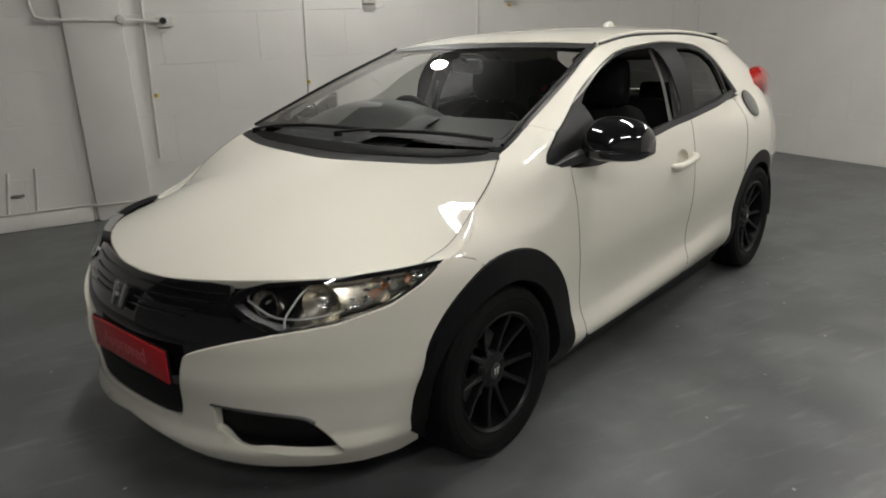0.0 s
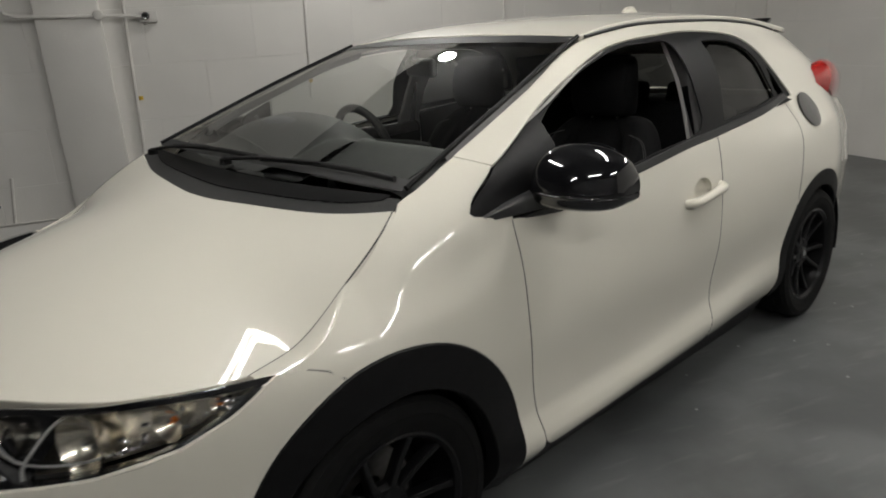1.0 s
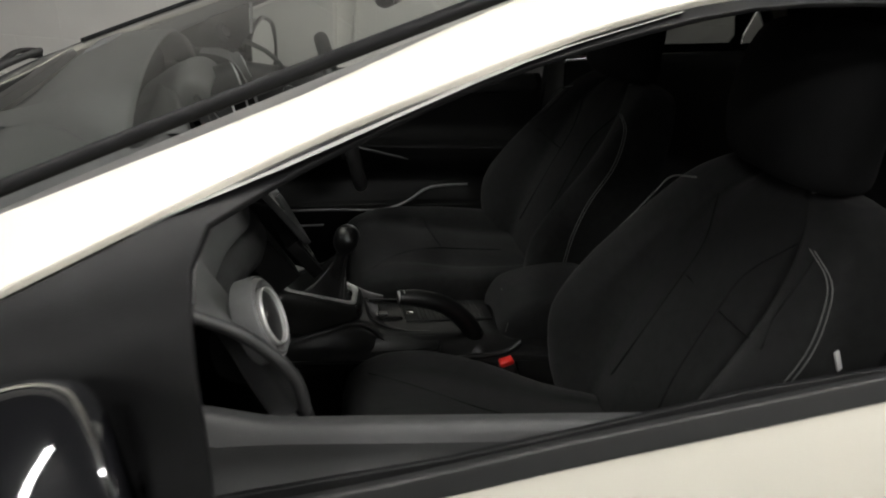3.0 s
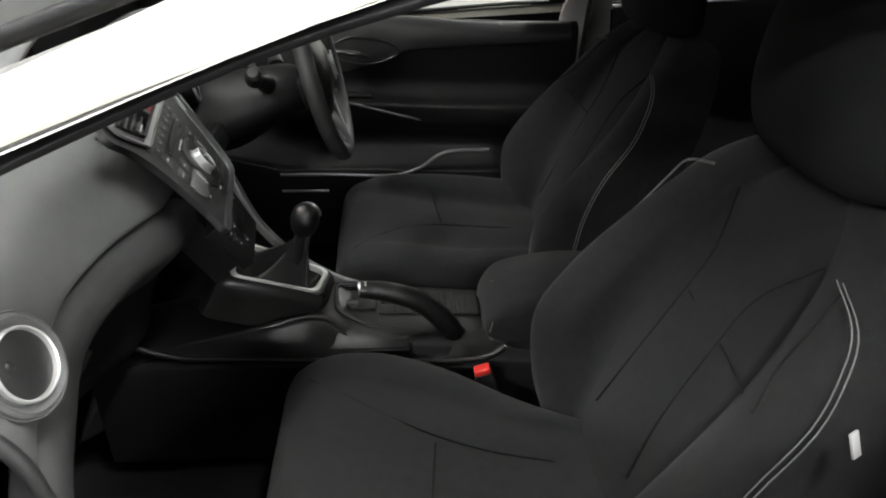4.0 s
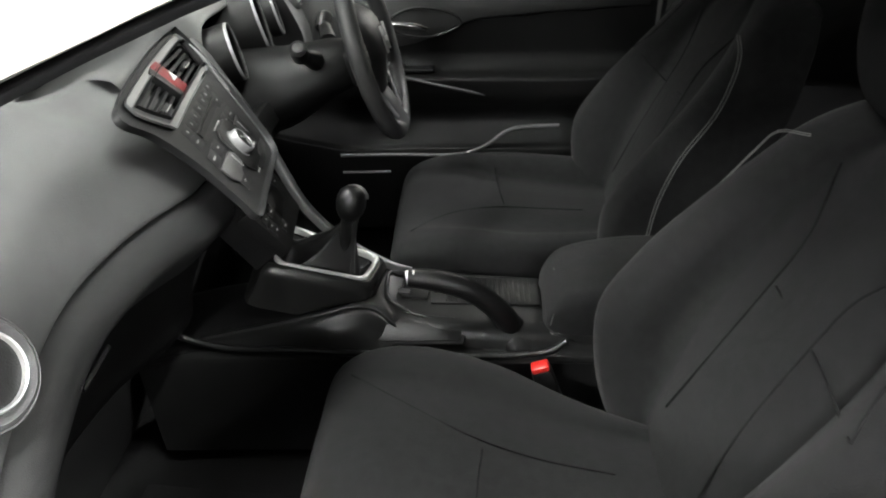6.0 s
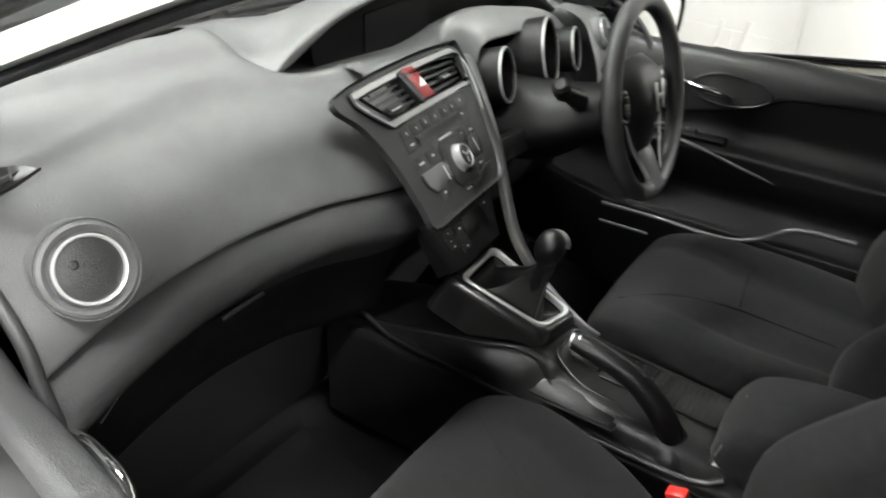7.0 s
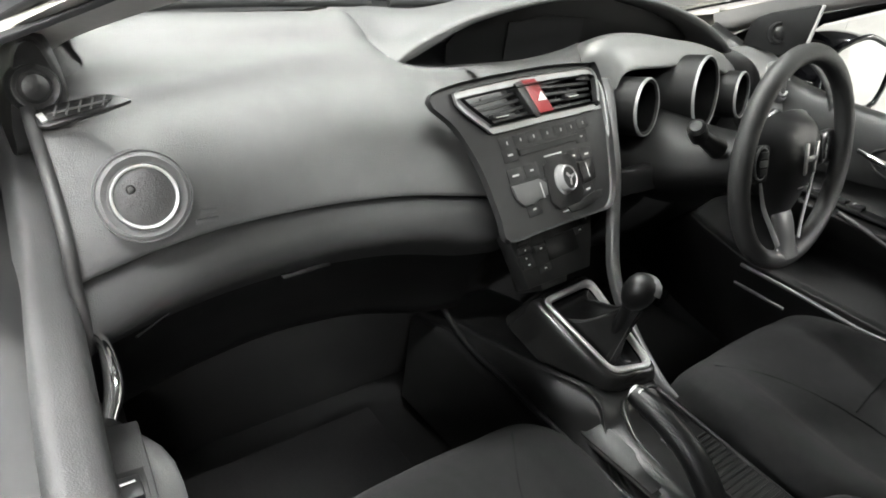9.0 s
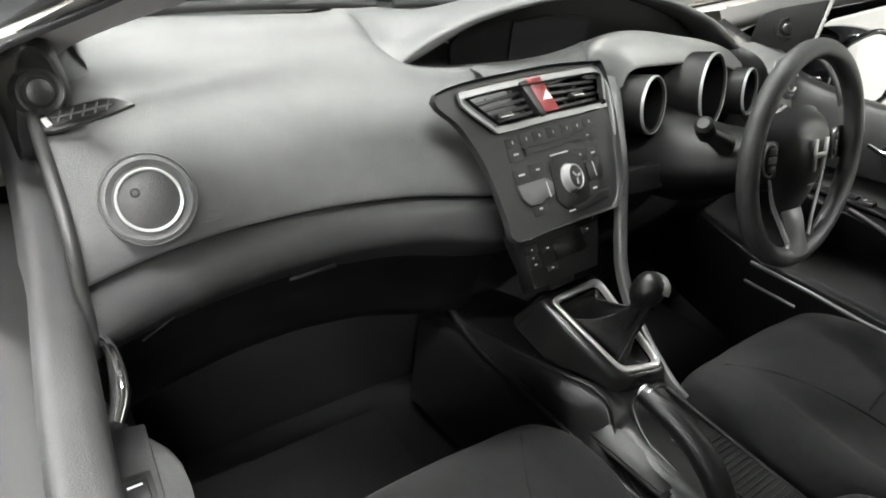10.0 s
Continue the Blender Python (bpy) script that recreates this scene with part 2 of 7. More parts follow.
def near(pts, poly, dist):
    a, b = poly, np.roll(poly, -1, axis=0)
    r = np.zeros(len(pts), bool)
    for p, q in zip(a, b):
        d = q - p
        t = np.clip(((pts - p) @ d) / (d @ d + 1e-12), 0, 1)
        r |= np.linalg.norm(pts - p - t[:, None] * d, axis=1) < dist
    return r


from mathutils.geometry import delaunay_2d_cdt


def panel(name, poly, func, mat, parent=None, label="", step=0.03, holes=(), depth=0.012, mirror=False, aspect=1.0, edge=0.003):
    """A sheet cut to the outline poly in the surface's own two coordinates, laid on func, with a rounded edge turned inwards by depth."""
    sc = np.array([1.0, aspect])
    poly = resample(np.asarray(poly, float) * sc, step)
    holes = [resample(np.asarray(h, float) * sc, step) for h in holes]
    lo, hi = poly.min(0), poly.max(0)
    gx, gy = np.meshgrid(np.arange(lo[0], hi[0], step), np.arange(lo[1], hi[1], step))
    pts = np.c_[gx.ravel(), gy.ravel()]
    ok = inside(pts, poly) & ~near(pts, poly, step * 0.45)
    for h in holes:
        ok &= ~inside(pts, h) & ~near(pts, h, step * 0.45)
    pts = pts[ok]
    allp, edges, at = [poly], [], 0
    for loop in (poly, *holes):
        edges += [(at + i, at + (i + 1) % len(loop)) for i in range(len(loop))]
        at += len(loop)
    vin = np.vstack([poly, *holes, pts])
    v2, _, f2, *_ = delaunay_2d_cdt([Vector(p) for p in vin], edges, [], 0, 1e-6)
    v2 = np.array([tuple(v) for v in v2])
    f2 = np.array([f for f in f2 if len(f) == 3])
    cen = v2[f2].mean(1)
    ok = inside(cen, poly)
    for h in holes:
        ok &= ~inside(cen, h)
    f2 = f2[ok]
    used = np.unique(f2)
    remap = -np.ones(len(v2), int)
    remap[used] = np.arange(len(used))
    v2, f2 = v2[used] / sc, remap[f2]
    e = 1e-3
    p3 = func(v2)
    nrm = np.cross(func(v2 + (e, 0)) - func(v2 - (e, 0)), func(v2 + (0, e)) - func(v2 - (0, e)))
    nrm /= np.linalg.norm(nrm, axis=1)[:, None] + 1e-12
    if mirror:
        p3, nrm = p3 * (1, -1, 1) + (0, 2 * MID, 0), nrm * (-1, 1, -1)
    if parent is None or parent.name != "centre_stack":
        nrm[(nrm * (p3 - np.array([-1.2, MID, 0.7]))).sum(1) < 0] *= -1   # outwards from the car's middle
    tri = p3[f2[:, 1]] - p3[f2[:, 0]]
    fn = np.cross(tri, p3[f2[:, 2]] - p3[f2[:, 0]])
    flip = (fn * nrm[f2[:, 0]]).sum(1) < 0
    f2[flip] = f2[flip][:, ::-1]
    count = {}
    for a, b, c in f2:
        for u, v in ((a, b), (b, c), (c, a)):
            count[(u, v)] = 1
    rim = [(u, v) for u, v in count if (v, u) not in count]
    verts, normals, faces = [*p3], [*nrm], [tuple(f) for f in f2]
    if depth:
        ring = {}
        out = {}
        for u, v in rim:
            d = np.cross(p3[v] - p3[u], nrm[u])
            d /= np.linalg.norm(d) + 1e-12
            out[u] = out.get(u, 0) + d
            out[v] = out.get(v, 0) + d
        for u, o in out.items():
            o = o / (np.linalg.norm(o) + 1e-12)
            n = nrm[u]
            ids = [u]
            for k, (along, down, mixn) in enumerate(((edge * 0.7, edge * 0.3, 0.7), (edge, edge, 1.0), (edge * 0.9, depth, 1.0))):
                verts.append(p3[u] + o * along - n * down)
                w = n * (1 - mixn) + o * mixn
                normals.append(w / np.linalg.norm(w))
                ids.append(len(verts) - 1)
            ring[u] = ids
        for u, v in rim:
            for k in range(3):
                faces.append((ring[v][k], ring[u][k], ring[u][k + 1], ring[v][k + 1]))
    return obj(name, verts, faces, mat, parent, label, True, normals)


def pchip(x, y, q):
    """Smooth interpolation with no overshoot, in plain numpy."""
    x, y, q = np.asarray(x, float), np.asarray(y, float), np.asarray(q, float)
    h, d = np.diff(x), np.diff(y) / np.diff(x)
    m = np.zeros(len(x))
    m[0], m[-1] = d[0], d[-1]
    for i in range(1, len(x) - 1):
        if d[i - 1] * d[i] > 0:
            w1, w2 = 2 * h[i] + h[i - 1], h[i] + 2 * h[i - 1]
            m[i] = (w1 + w2) / (w1 / d[i - 1] + w2 / d[i])
    i = np.clip(np.searchsorted(x, q) - 1, 0, len(x) - 2)
    t = (q - x[i]) / h[i]
    lin = np.where(t < 0, y[0] + m[0] * (q - x[0]), y[-1] + m[-1] * (q - x[-1]))
    t2 = np.clip(t, 0, 1)
    cub = y[i] * (1 + 2 * t2) * (1 - t2) ** 2 + h[i] * m[i] * t2 * (1 - t2) ** 2 + y[i + 1] * t2 * t2 * (3 - 2 * t2) + h[i] * m[i + 1] * t2 * t2 * (t2 - 1)
    return np.where((t < 0) | (t > 1), lin, cub)


# ---- the car's body surfaces: nose towards +x, the car's left towards +y, front axle at x = 0 ----
MID = -0.06   # the car's middle plane


def bonnet_surface(p):
    x, y = p[:, 0], p[:, 1]
    z = pchip([-0.2, 0.0, 0.3, 0.6, 0.8, 0.9], [1.05, 1.0, 0.92, 0.83, 0.745, 0.69], x)
    k = pchip([-0.16, 0.0, 0.2, 0.5, 0.9], [0.0, 0.08, 0.185, 0.17, 0.12], x)
    return np.c_[x, y, z - k * 0.9 * np.abs((y - MID) / 0.8) ** 2.6 * 0.71]


def screen_surface(p):
    x, y = p[:, 0], p[:, 1]
    z = pchip([-1.3, -1.1, -0.6, -0.1, 0.1], [1.478, 1.425, 1.248, 1.055, 0.975], x)
    k = pchip([-1.2, -0.7, -0.15, 0.1], [0.085, 0.065, 0.045, 0.04], x)
    return np.c_[x, y, z - k * 0.9 * np.abs((y - MID) / 0.8) ** 2.6 * 0.71]


def roof_surface(p):
    x, y = p[:, 0], p[:, 1]
    z = pchip([-3.0, -2.7, -2.4, -2.0, -1.7, -1.4, -1.1, -1.0], [1.375, 1.428, 1.462, 1.482, 1.485, 1.471, 1.428, 1.405], x)
    k = pchip([-2.8, -2.0, -1.2], [0.13, 0.11, 0.085], x)
    return np.c_[x, y, z - k * 0.9 * np.abs((y - MID) / 0.8) ** 2.6 * 0.71]


# sections of the side: x, then (z, half width) from the sill up
SIDE = [
    (0.0, [(0.18, 0.80), (0.28, 0.86), (0.45, 0.884), (0.62, 0.893), (0.765, 0.893), (0.815, 0.874), (0.89, 0.818), (0.95, 0.772), (1.05, 0.66)]),
    (-0.16, [(0.18, 0.80), (0.28, 0.866), (0.45, 0.884), (0.65, 0.890), (0.805, 0.888), (0.865, 0.866), (0.96, 0.828), (1.02, 0.775), (1.055, 0.725)]),
    (-0.34, [(0.18, 0.81), (0.28, 0.878), (0.45, 0.880), (0.65, 0.886), (0.825, 0.882), (0.895, 0.864), (1.01, 0.838), (1.07, 0.79), (1.115, 0.71)]),
    (-0.46, [(0.18, 0.82), (0.275, 0.888), (0.40, 0.872), (0.64, 0.884), (0.84, 0.880), (0.93, 0.866), (1.02, 0.846), (1.11, 0.80), (1.155, 0.69)]),
    (-0.75, [(0.18, 0.82), (0.275, 0.890), (0.38, 0.863), (0.64, 0.886), (0.82, 0.88), (0.93, 0.868), (1.02, 0.846), (1.19, 0.775), (1.257, 0.645)]),
    (-1.16, [(0.18, 0.82), (0.285, 0.890), (0.39, 0.862), (0.64, 0.888), (0.82, 0.882), (0.93, 0.868), (1.02, 0.846), (1.32, 0.70), (1.398, 0.575)]),
    (-1.6, [(0.18, 0.82), (0.305, 0.888), (0.41, 0.864), (0.65, 0.888), (0.82, 0.882), (0.93, 0.868), (1.03, 0.845), (1.36, 0.68), (1.43, 0.56)]),
    (-2.0, [(0.18, 0.82), (0.33, 0.886), (0.44, 0.872), (0.65, 0.890), (0.82, 0.884), (0.93, 0.868), (1.05, 0.825), (1.35, 0.67), (1.425, 0.56)]),
    (-2.4, [(0.18, 0.82), (0.28, 0.868), (0.45, 0.884), (0.65, 0.888), (0.82, 0.886), (0.95, 0.86), (1.08, 0.775), (1.30, 0.655), (1.40, 0.56)]),
    (-2.75, [(0.18, 0.79), (0.28, 0.845), (0.45, 0.868), (0.65, 0.878), (0.82, 0.876), (0.95, 0.85), (1.06, 0.78), (1.25, 0.66), (1.345, 0.56)]),
    (-3.1, [(0.18, 0.70), (0.28, 0.76), (0.45, 0.795), (0.65, 0.81), (0.80, 0.80), (0.92, 0.77), (1.03, 0.72), (1.12, 0.67), (1.22, 0.56)]),
    (-3.36, [(0.18, 0.66), (0.28, 0.70), (0.45, 0.735), (0.65, 0.745), (0.78, 0.735), (0.88, 0.71), (0.95, 0.68), (1.00, 0.62), (1.05, 0.56)]),
]
SIDE_X = np.array([s[0] for s in SIDE])[::-1]
SIDE_ZY = np.array([s[1] for s in SIDE])[::-1]


def half_width(x, z):
    """Half width of the side at each (x, z)."""
    zs = np.array([pchip(SIDE_X, SIDE_ZY[:, j, 0], x) for j in range(SIDE_ZY.shape[1])])
    ys = np.array([pchip(SIDE_X, SIDE_ZY[:, j, 1], x) for j in range(SIDE_ZY.shape[1])])
    d = np.diff(ys, axis=0) / np.diff(zs, axis=0)
    m = np.vstack([d[:1], 0.5 * (d[1:] + d[:-1]), d[-1:]])
    out = np.empty(len(x))
    k = np.clip((zs[1:-1] < z).sum(0), 0, zs.shape[0] - 2)
    c = np.arange(len(x))
    h = zs[k + 1, c] - zs[k, c]
    t = (z - zs[k, c]) / h
    t2 = np.clip(t, 0, 1)
    cub = ys[k, c] * (1 + 2 * t2) * (1 - t2) ** 2 + h * m[k, c] * t2 * (1 - t2) ** 2 + ys[k + 1, c] * t2 * t2 * (3 - 2 * t2) + h * m[k + 1, c] * t2 * t2 * (t2 - 1)
    out = np.where(t > 1, ys[k + 1, c] + (t - 1) * h * m[k + 1, c], np.where(t < 0, ys[k, c] + t * h * m[k, c], cub))
    return out


def side_surface(p):
    x, z = p[:, 0], p[:, 1]
    return np.c_[x, half_width(x, z), z]


def nose_length(z):
    return pchip([0.15, 0.22, 0.32, 0.45, 0.57, 0.68, 0.76, 0.86, 0.95], [0.845, 0.885, 0.895, 0.90, 0.90, 0.865, 0.80, 0.755, 0.74], z)


def front_surface(p):
    """Round the nose: p is (turn from the side 0 to the middle 1, z)."""
    s, z = p[:, 0], p[:, 1]
    length = nose_length(z)
    w = half_width(np.zeros(len(z)), z)
    a = np.clip(np.abs(s), 0, 1.999) * math.pi / 2
    sn, cs = np.sin(a), np.cos(a)
    x = length * np.abs(sn) ** (2 / 2.2)
    y = MID + (w - MID) * np.sign(cs) * np.abs(cs) ** (2 / 2.4)
    return np.c_[x, y, z]


def body_surface(p):
    """Side and nose in one: p is (length along the car, z); past the front axle it follows the nose."""
    u, z = p[:, 0], p[:, 1]
    side = side_surface(np.c_[np.minimum(u, 0), z])
    s = 2 / math.pi * np.arcsin(np.clip(np.maximum(u, 0) / nose_length(z), 0, 1) ** 1.1)
    nose = front_surface(np.c_[s, z])
    return np.where((u > 0)[:, None], nose, side)


def turn(u):
    """The nose's own coordinate for a length u ahead of the axle."""
    return 2 / math.pi * math.asin(min(1, max(0, u / 0.9)) ** 1.1)


def offset(func, d):
    """func moved outwards by d along its normal."""
    def moved(p):
        e = 1e-3
        n = np.cross(func(p + (e, 0)) - func(p - (e, 0)), func(p + (0, e)) - func(p - (0, e)))
        n /= np.linalg.norm(n, axis=1)[:, None] + 1e-12
        q = func(p)
        mid = (n * (q - np.array([-1.2, 0, 0.7]))).sum(1)
        n[mid < 0] *= -1
        return q + n * d
    return moved


def curve(pts, n=6):
    return [tuple(p) for p in spline(pts, n)]


def arc(cx, cz, r, a0, a1, n=24):
    return [(cx + r * math.cos(radians(a)), cz + r * math.sin(radians(a))) for a in np.linspace(a0, a1, n)]


# ---- room ----
CORNER, ROOM_TURN = Vector((-7.4, -1.48, 0)), math.degrees(math.atan2(-0.38, 0.925))
ROOM = Matrix.Translation(CORNER) @ pose(0, 0, 0, 0, 0, ROOM_TURN)   # room x along the long wall, y along the rear wall
LONG, WIDE, HIGH = 13.5, 10.0, 3.4


def floor_material():
    m = material("floor_paint", (0.105, 0.109, 0.109), 0.36, 0, 0, 0.22, 1.3, 0.25, 26, 0.1)
    nt = m.node_tree
    b = nt.nodes["Principled BSDF"]
    tc = nt.nodes["Texture Coordinate"]
    ramp = nt.nodes["Color Ramp"]
    # scuffs: thin pale scratches and pale worn spots
    v = nt.nodes.new("ShaderNodeTexNoise")
    v.inputs["Scale"].default_value, v.inputs["Detail"].default_value = 14, 10
    mp = nt.nodes.new("ShaderNodeMapping")
    mp.inputs["Scale"].default_value = (0.25, 1.4, 1)
    mp.inputs["Rotation"].default_value = (0, 0, 0.5)
    nt.links.new(tc.outputs["Object"], mp.inputs["Vector"])
    nt.links.new(mp.outputs["Vector"], v.inputs["Vector"])
    r2 = nt.nodes.new("ShaderNodeValToRGB")
    r2.color_ramp.elements[0].position, r2.color_ramp.elements[1].position = 0.57, 0.74
    nt.links.new(v.outputs["Fac"], r2.inputs["Fac"])
    mix = nt.nodes.new("ShaderNodeMixRGB")
    mix.inputs["Color2"].default_value = (0.2, 0.2, 0.195, 1)
    mul = nt.nodes.new("ShaderNodeMath")
    mul.operation = "MULTIPLY"
    mul.inputs[1].default_value = 0.55
    nt.links.new(r2.outputs["Color"], mul.inputs[0])
    nt.links.new(mul.outputs[0], mix.inputs["Fac"])
    nt.links.new(ramp.outputs["Color"], mix.inputs["Color1"])
    # small pale specks and broad dark blotches
    vo = nt.nodes.new("ShaderNodeTexVoronoi")
    vo.inputs["Scale"].default_value = 7.0
    nt.links.new(tc.outputs["Object"], vo.inputs["Vector"])
    r3 = nt.nodes.new("ShaderNodeValToRGB")
    r3.color_ramp.elements[0].position, r3.color_ramp.elements[1].position = 0.03, 0.06
    r3.color_ramp.elements[0].color, r3.color_ramp.elements[1].color = (1, 1, 1, 1), (0, 0, 0, 1)
    nt.links.new(vo.outputs["Distance"], r3.inputs["Fac"])
    specks = nt.nodes.new("ShaderNodeMixRGB")
    specks.inputs["Color2"].default_value = (0.45, 0.45, 0.43, 1)
    nt.links.new(r3.outputs["Color"], specks.inputs["Fac"])
    nt.links.new(mix.outputs["Color"], specks.inputs["Color1"])
    big = nt.nodes.new("ShaderNodeTexNoise")
    big.inputs["Scale"].default_value, big.inputs["Detail"].default_value = 2.2, 9
    nt.links.new(tc.outputs["Object"], big.inputs["Vector"])
    r4 = nt.nodes.new("ShaderNodeValToRGB")
    r4.color_ramp.elements[0].position, r4.color_ramp.elements[1].position = 0.42, 0.58
    r4.color_ramp.elements[0].color, r4.color_ramp.elements[1].color = (0.8, 0.8, 0.8, 1), (1.1, 1.1, 1.1, 1)
    nt.links.new(big.outputs["Fac"], r4.inputs["Fac"])
    ml = nt.nodes.new("ShaderNodeMixRGB")
    ml.blend_type = "MULTIPLY"
    ml.inputs["Fac"].default_value = 1.0
    nt.links.new(specks.outputs["Color"], ml.inputs["Color1"])
    nt.links.new(r4.outputs["Color"], ml.inputs["Color2"])
    nt.links.new(ml.outputs["Color"], b.inputs["Base Color"])
    return m


def slab(name, a, b, mat, label, cat):
    """A wall, floor or ceiling as a box between two corners in room coordinates."""
    c, s = [(p + q) / 2 for p, q in zip(a, b)], [abs(q - p) for p, q in zip(a, b)]
    ob = box(name, s, pose(*c), mat, None, "", 0)
    ob.matrix_world = ROOM
    return tagged(ob, label, cat, kind="structure")


FLOOR = floor_material()
slab("floor", (-0.3, -0.3, -0.2), (LONG + 0.3, WIDE + 0.3, 0), FLOOR, "worn grey painted concrete workshop floor", "floor")
slab("ceiling", (-0.3, -0.3, HIGH), (LONG + 0.3, WIDE + 0.3, HIGH + 0.2), CEIL_PAINT, "dark painted flat workshop ceiling", "ceiling")
wall_long = slab("wall_long", (-0.3, -0.3, 0), (LONG + 0.3, -0.006, HIGH), WALL_PAINT, "white painted concrete block wall", "wall")
wall_rear = slab("wall_rear", (-0.3, 0, 0), (-0.006, WIDE, HIGH), WALL_PAINT, "white painted concrete block wall", "wall")
# unseen walls added to close the room; dark to cut fill and reflections
slab("wall_near", (-0.3, WIDE, 0), (LONG + 0.3, WIDE + 0.3, HIGH), WALL_DIM, "unseen wall closing the room, kept dark to cut fill light", "wall")
slab("wall_front", (LONG, 0, 0), (LONG + 0.3, WIDE, HIGH), WALL_DIM, "unseen wall closing the room, kept dark to cut fill light", "wall")


def room_thing(ob):
    ob.matrix_world = ROOM
    return ob


room_thing(tagged(box("pillar", (0.46, 0.1, HIGH), pose(6.98, 0.03, HIGH / 2), WALL_PAINT, None, "", 0.01), "white painted wall pier standing proud of the block wall", "pier", kind="structure"))
room_thing(tagged(box("plinth", (LONG - 7.25, 0.07, 0.14), pose((LONG + 7.25) / 2, 0.02, 0.07), WALL_PAINT, None, "", 0.012), "white painted plinth along the wall foot", "plinth", kind="structure"))


def conduit(pts, r=0.012):
    c = tube("conduit", pts, r, PIPE_PAINT, None, "", 0, 8)
    return room_thing(tagged(c, "painted conduit pipe clipped to the wall", "conduit", "wall conduits"))


conduit([(7.42, 0.10, 3.3), (7.42, 0.10, 1.83), (7.40, 0.10, 1.75), (7.32, 0.10, 1.725), (6.55, 0.10, 1.70), (6.42, 0.04, 1.69)], 0.014)
conduit([(6.52, 0.02, 3.3), (6.62, 0.02, 0.5)], 0.013)
conduit([(5.07, 0.0, 3.3), (5.16, 0.0, 0.95)], 0.012)
conduit([(3.2, 0.0, 3.3), (3.23, 0.0, 1.4)], 0.012)
conduit([(7.84, 0.0, 0.5), (7.90, 0.0, 0.15)], 0.012)
conduit([(7.63, 0.0, 0.52), (7.68, 0.0, 0.15)], 0.012)
conduit([(8.9, 0.05, 0.15), (7.26, 0.05, 0.15), (7.22, 0.1, 0.15), (6.72, 0.1, 0.14), (5.6, 0.02, 0.14)], 0.01)


def junction_box(x, z):
    t = room_thing(thing("junction_box", "round painted conduit junction box on the wall", "junction box", "junction boxes"))
    lathe("body", [(0.04, 0), (0.04, 0.03), (0.034, 0.036), (0, 0.036)], pose(x, 0.08, z, -90), PIPE_PAINT, t, sides=20)
    lathe("lid", [(0.03, 0.036), (0.03, 0.04), (0, 0.04)], pose(x, 0.08, z, -90), PIPE_PAINT, t, sides=20)
    return t


junction_box(6.76, 1.715)


def socket_box(x, z, knob=True):
    t = room_thing(thing("switch_box", "white surface-mounted electrical box on the wall", "switch box", "switch boxes"))
    box("body", (0.13, 0.05, 0.09), pose(x, 0.025, z), PIPE_PAINT, t, "", 0.006)
    if knob:
        lathe("lens", [(0.028, 0), (0.03, 0.02), (0.022, 0.03), (0, 0.026)], pose(x + 0.02, 0.05, z + 0.005, -90), BLACK_GLOSS, t, "round black lens", 20)
    else:
        box("rocker", (0.02, 0.008, 0.03), pose(x, 0.053, z), BLACK_TRIM, t, "", 0.002)
    return t


socket_box(6.40, 1.69)
socket_box(4.47, 1.85, False)
socket_box(2.83, 1.84, False)
YELLOW = material("yellow_tape", (0.6, 0.4, 0.03), 0.5)
for x, z in ((6.565, 1.06), (5.15, 1.09), (2.83, 1.76)):
    room_thing(tagged(tube("yellow_tag", [(x, 0.012, z - 0.015), (x, 0.012, z + 0.015)], 0.017, YELLOW, None, "", 0, 8), "small yellow tape tag round a conduit", "tag", "yellow tags"))
room_thing(tagged(box("door_latch", (0.10, 0.03, 0.02), pose(7.80, 0.01, 0.30), STEEL, None, "", 0.004), "small metal latch fixed low on the wall", "latch"))

# block courses of the long wall and the rear wall, as thin raised faces with joints between
def block_wall(wall, count, run, at, name):
    rows = int(HIGH / 0.44)
    w, h = 0.86, 0.44
    me = {}
    rng = random.Random(5)
    made = 0
    for r in range(rows + 1):
        x = -0.43 if r % 2 else 0.0
        while x < run:
            a, b = max(x, 0.0), min(x + w, run)
            z0, z1 = r * h, min(r * h + h, HIGH)
            x += w
            if b - a < 0.05 or z1 - z0 < 0.05:
                continue
            key = (round(b - a, 3), round(z1 - z0, 3))
            if key not in me:
                bm = bmesh.new()
                sx, sz, g, d, bv = key[0] - 0.002, key[1] - 0.002, 0.002, 0.0024, 0.0016
                front = [bm.verts.new(v) for v in ((g + bv, d, g + bv), (sx - bv, d, g + bv), (sx - bv, d, sz - bv), (g + bv, d, sz - bv))]
                back = [bm.verts.new(v) for v in ((g, 0, g), (sx, 0, g), (sx, 0, sz), (g, 0, sz))]
                bm.faces.new(front)
                for i in range(4):
                    bm.faces.new((front[i], back[i], back[(i + 1) % 4], front[(i + 1) % 4]))
                bmesh.ops.recalc_face_normals(bm, faces=bm.faces)
                me[key] = bpy.data.meshes.new("block")
                bm.to_mesh(me[key])
                bm.free()
                me[key].materials.append(WALL_PAINT)
            ob = new("block", me[key])
            ob.parent = wall
            ob.matrix_parent_inverse = Matrix()
            ob.matrix_local = at(a, z0, rng.uniform(0, 0.0008))
            made += 1
    return made


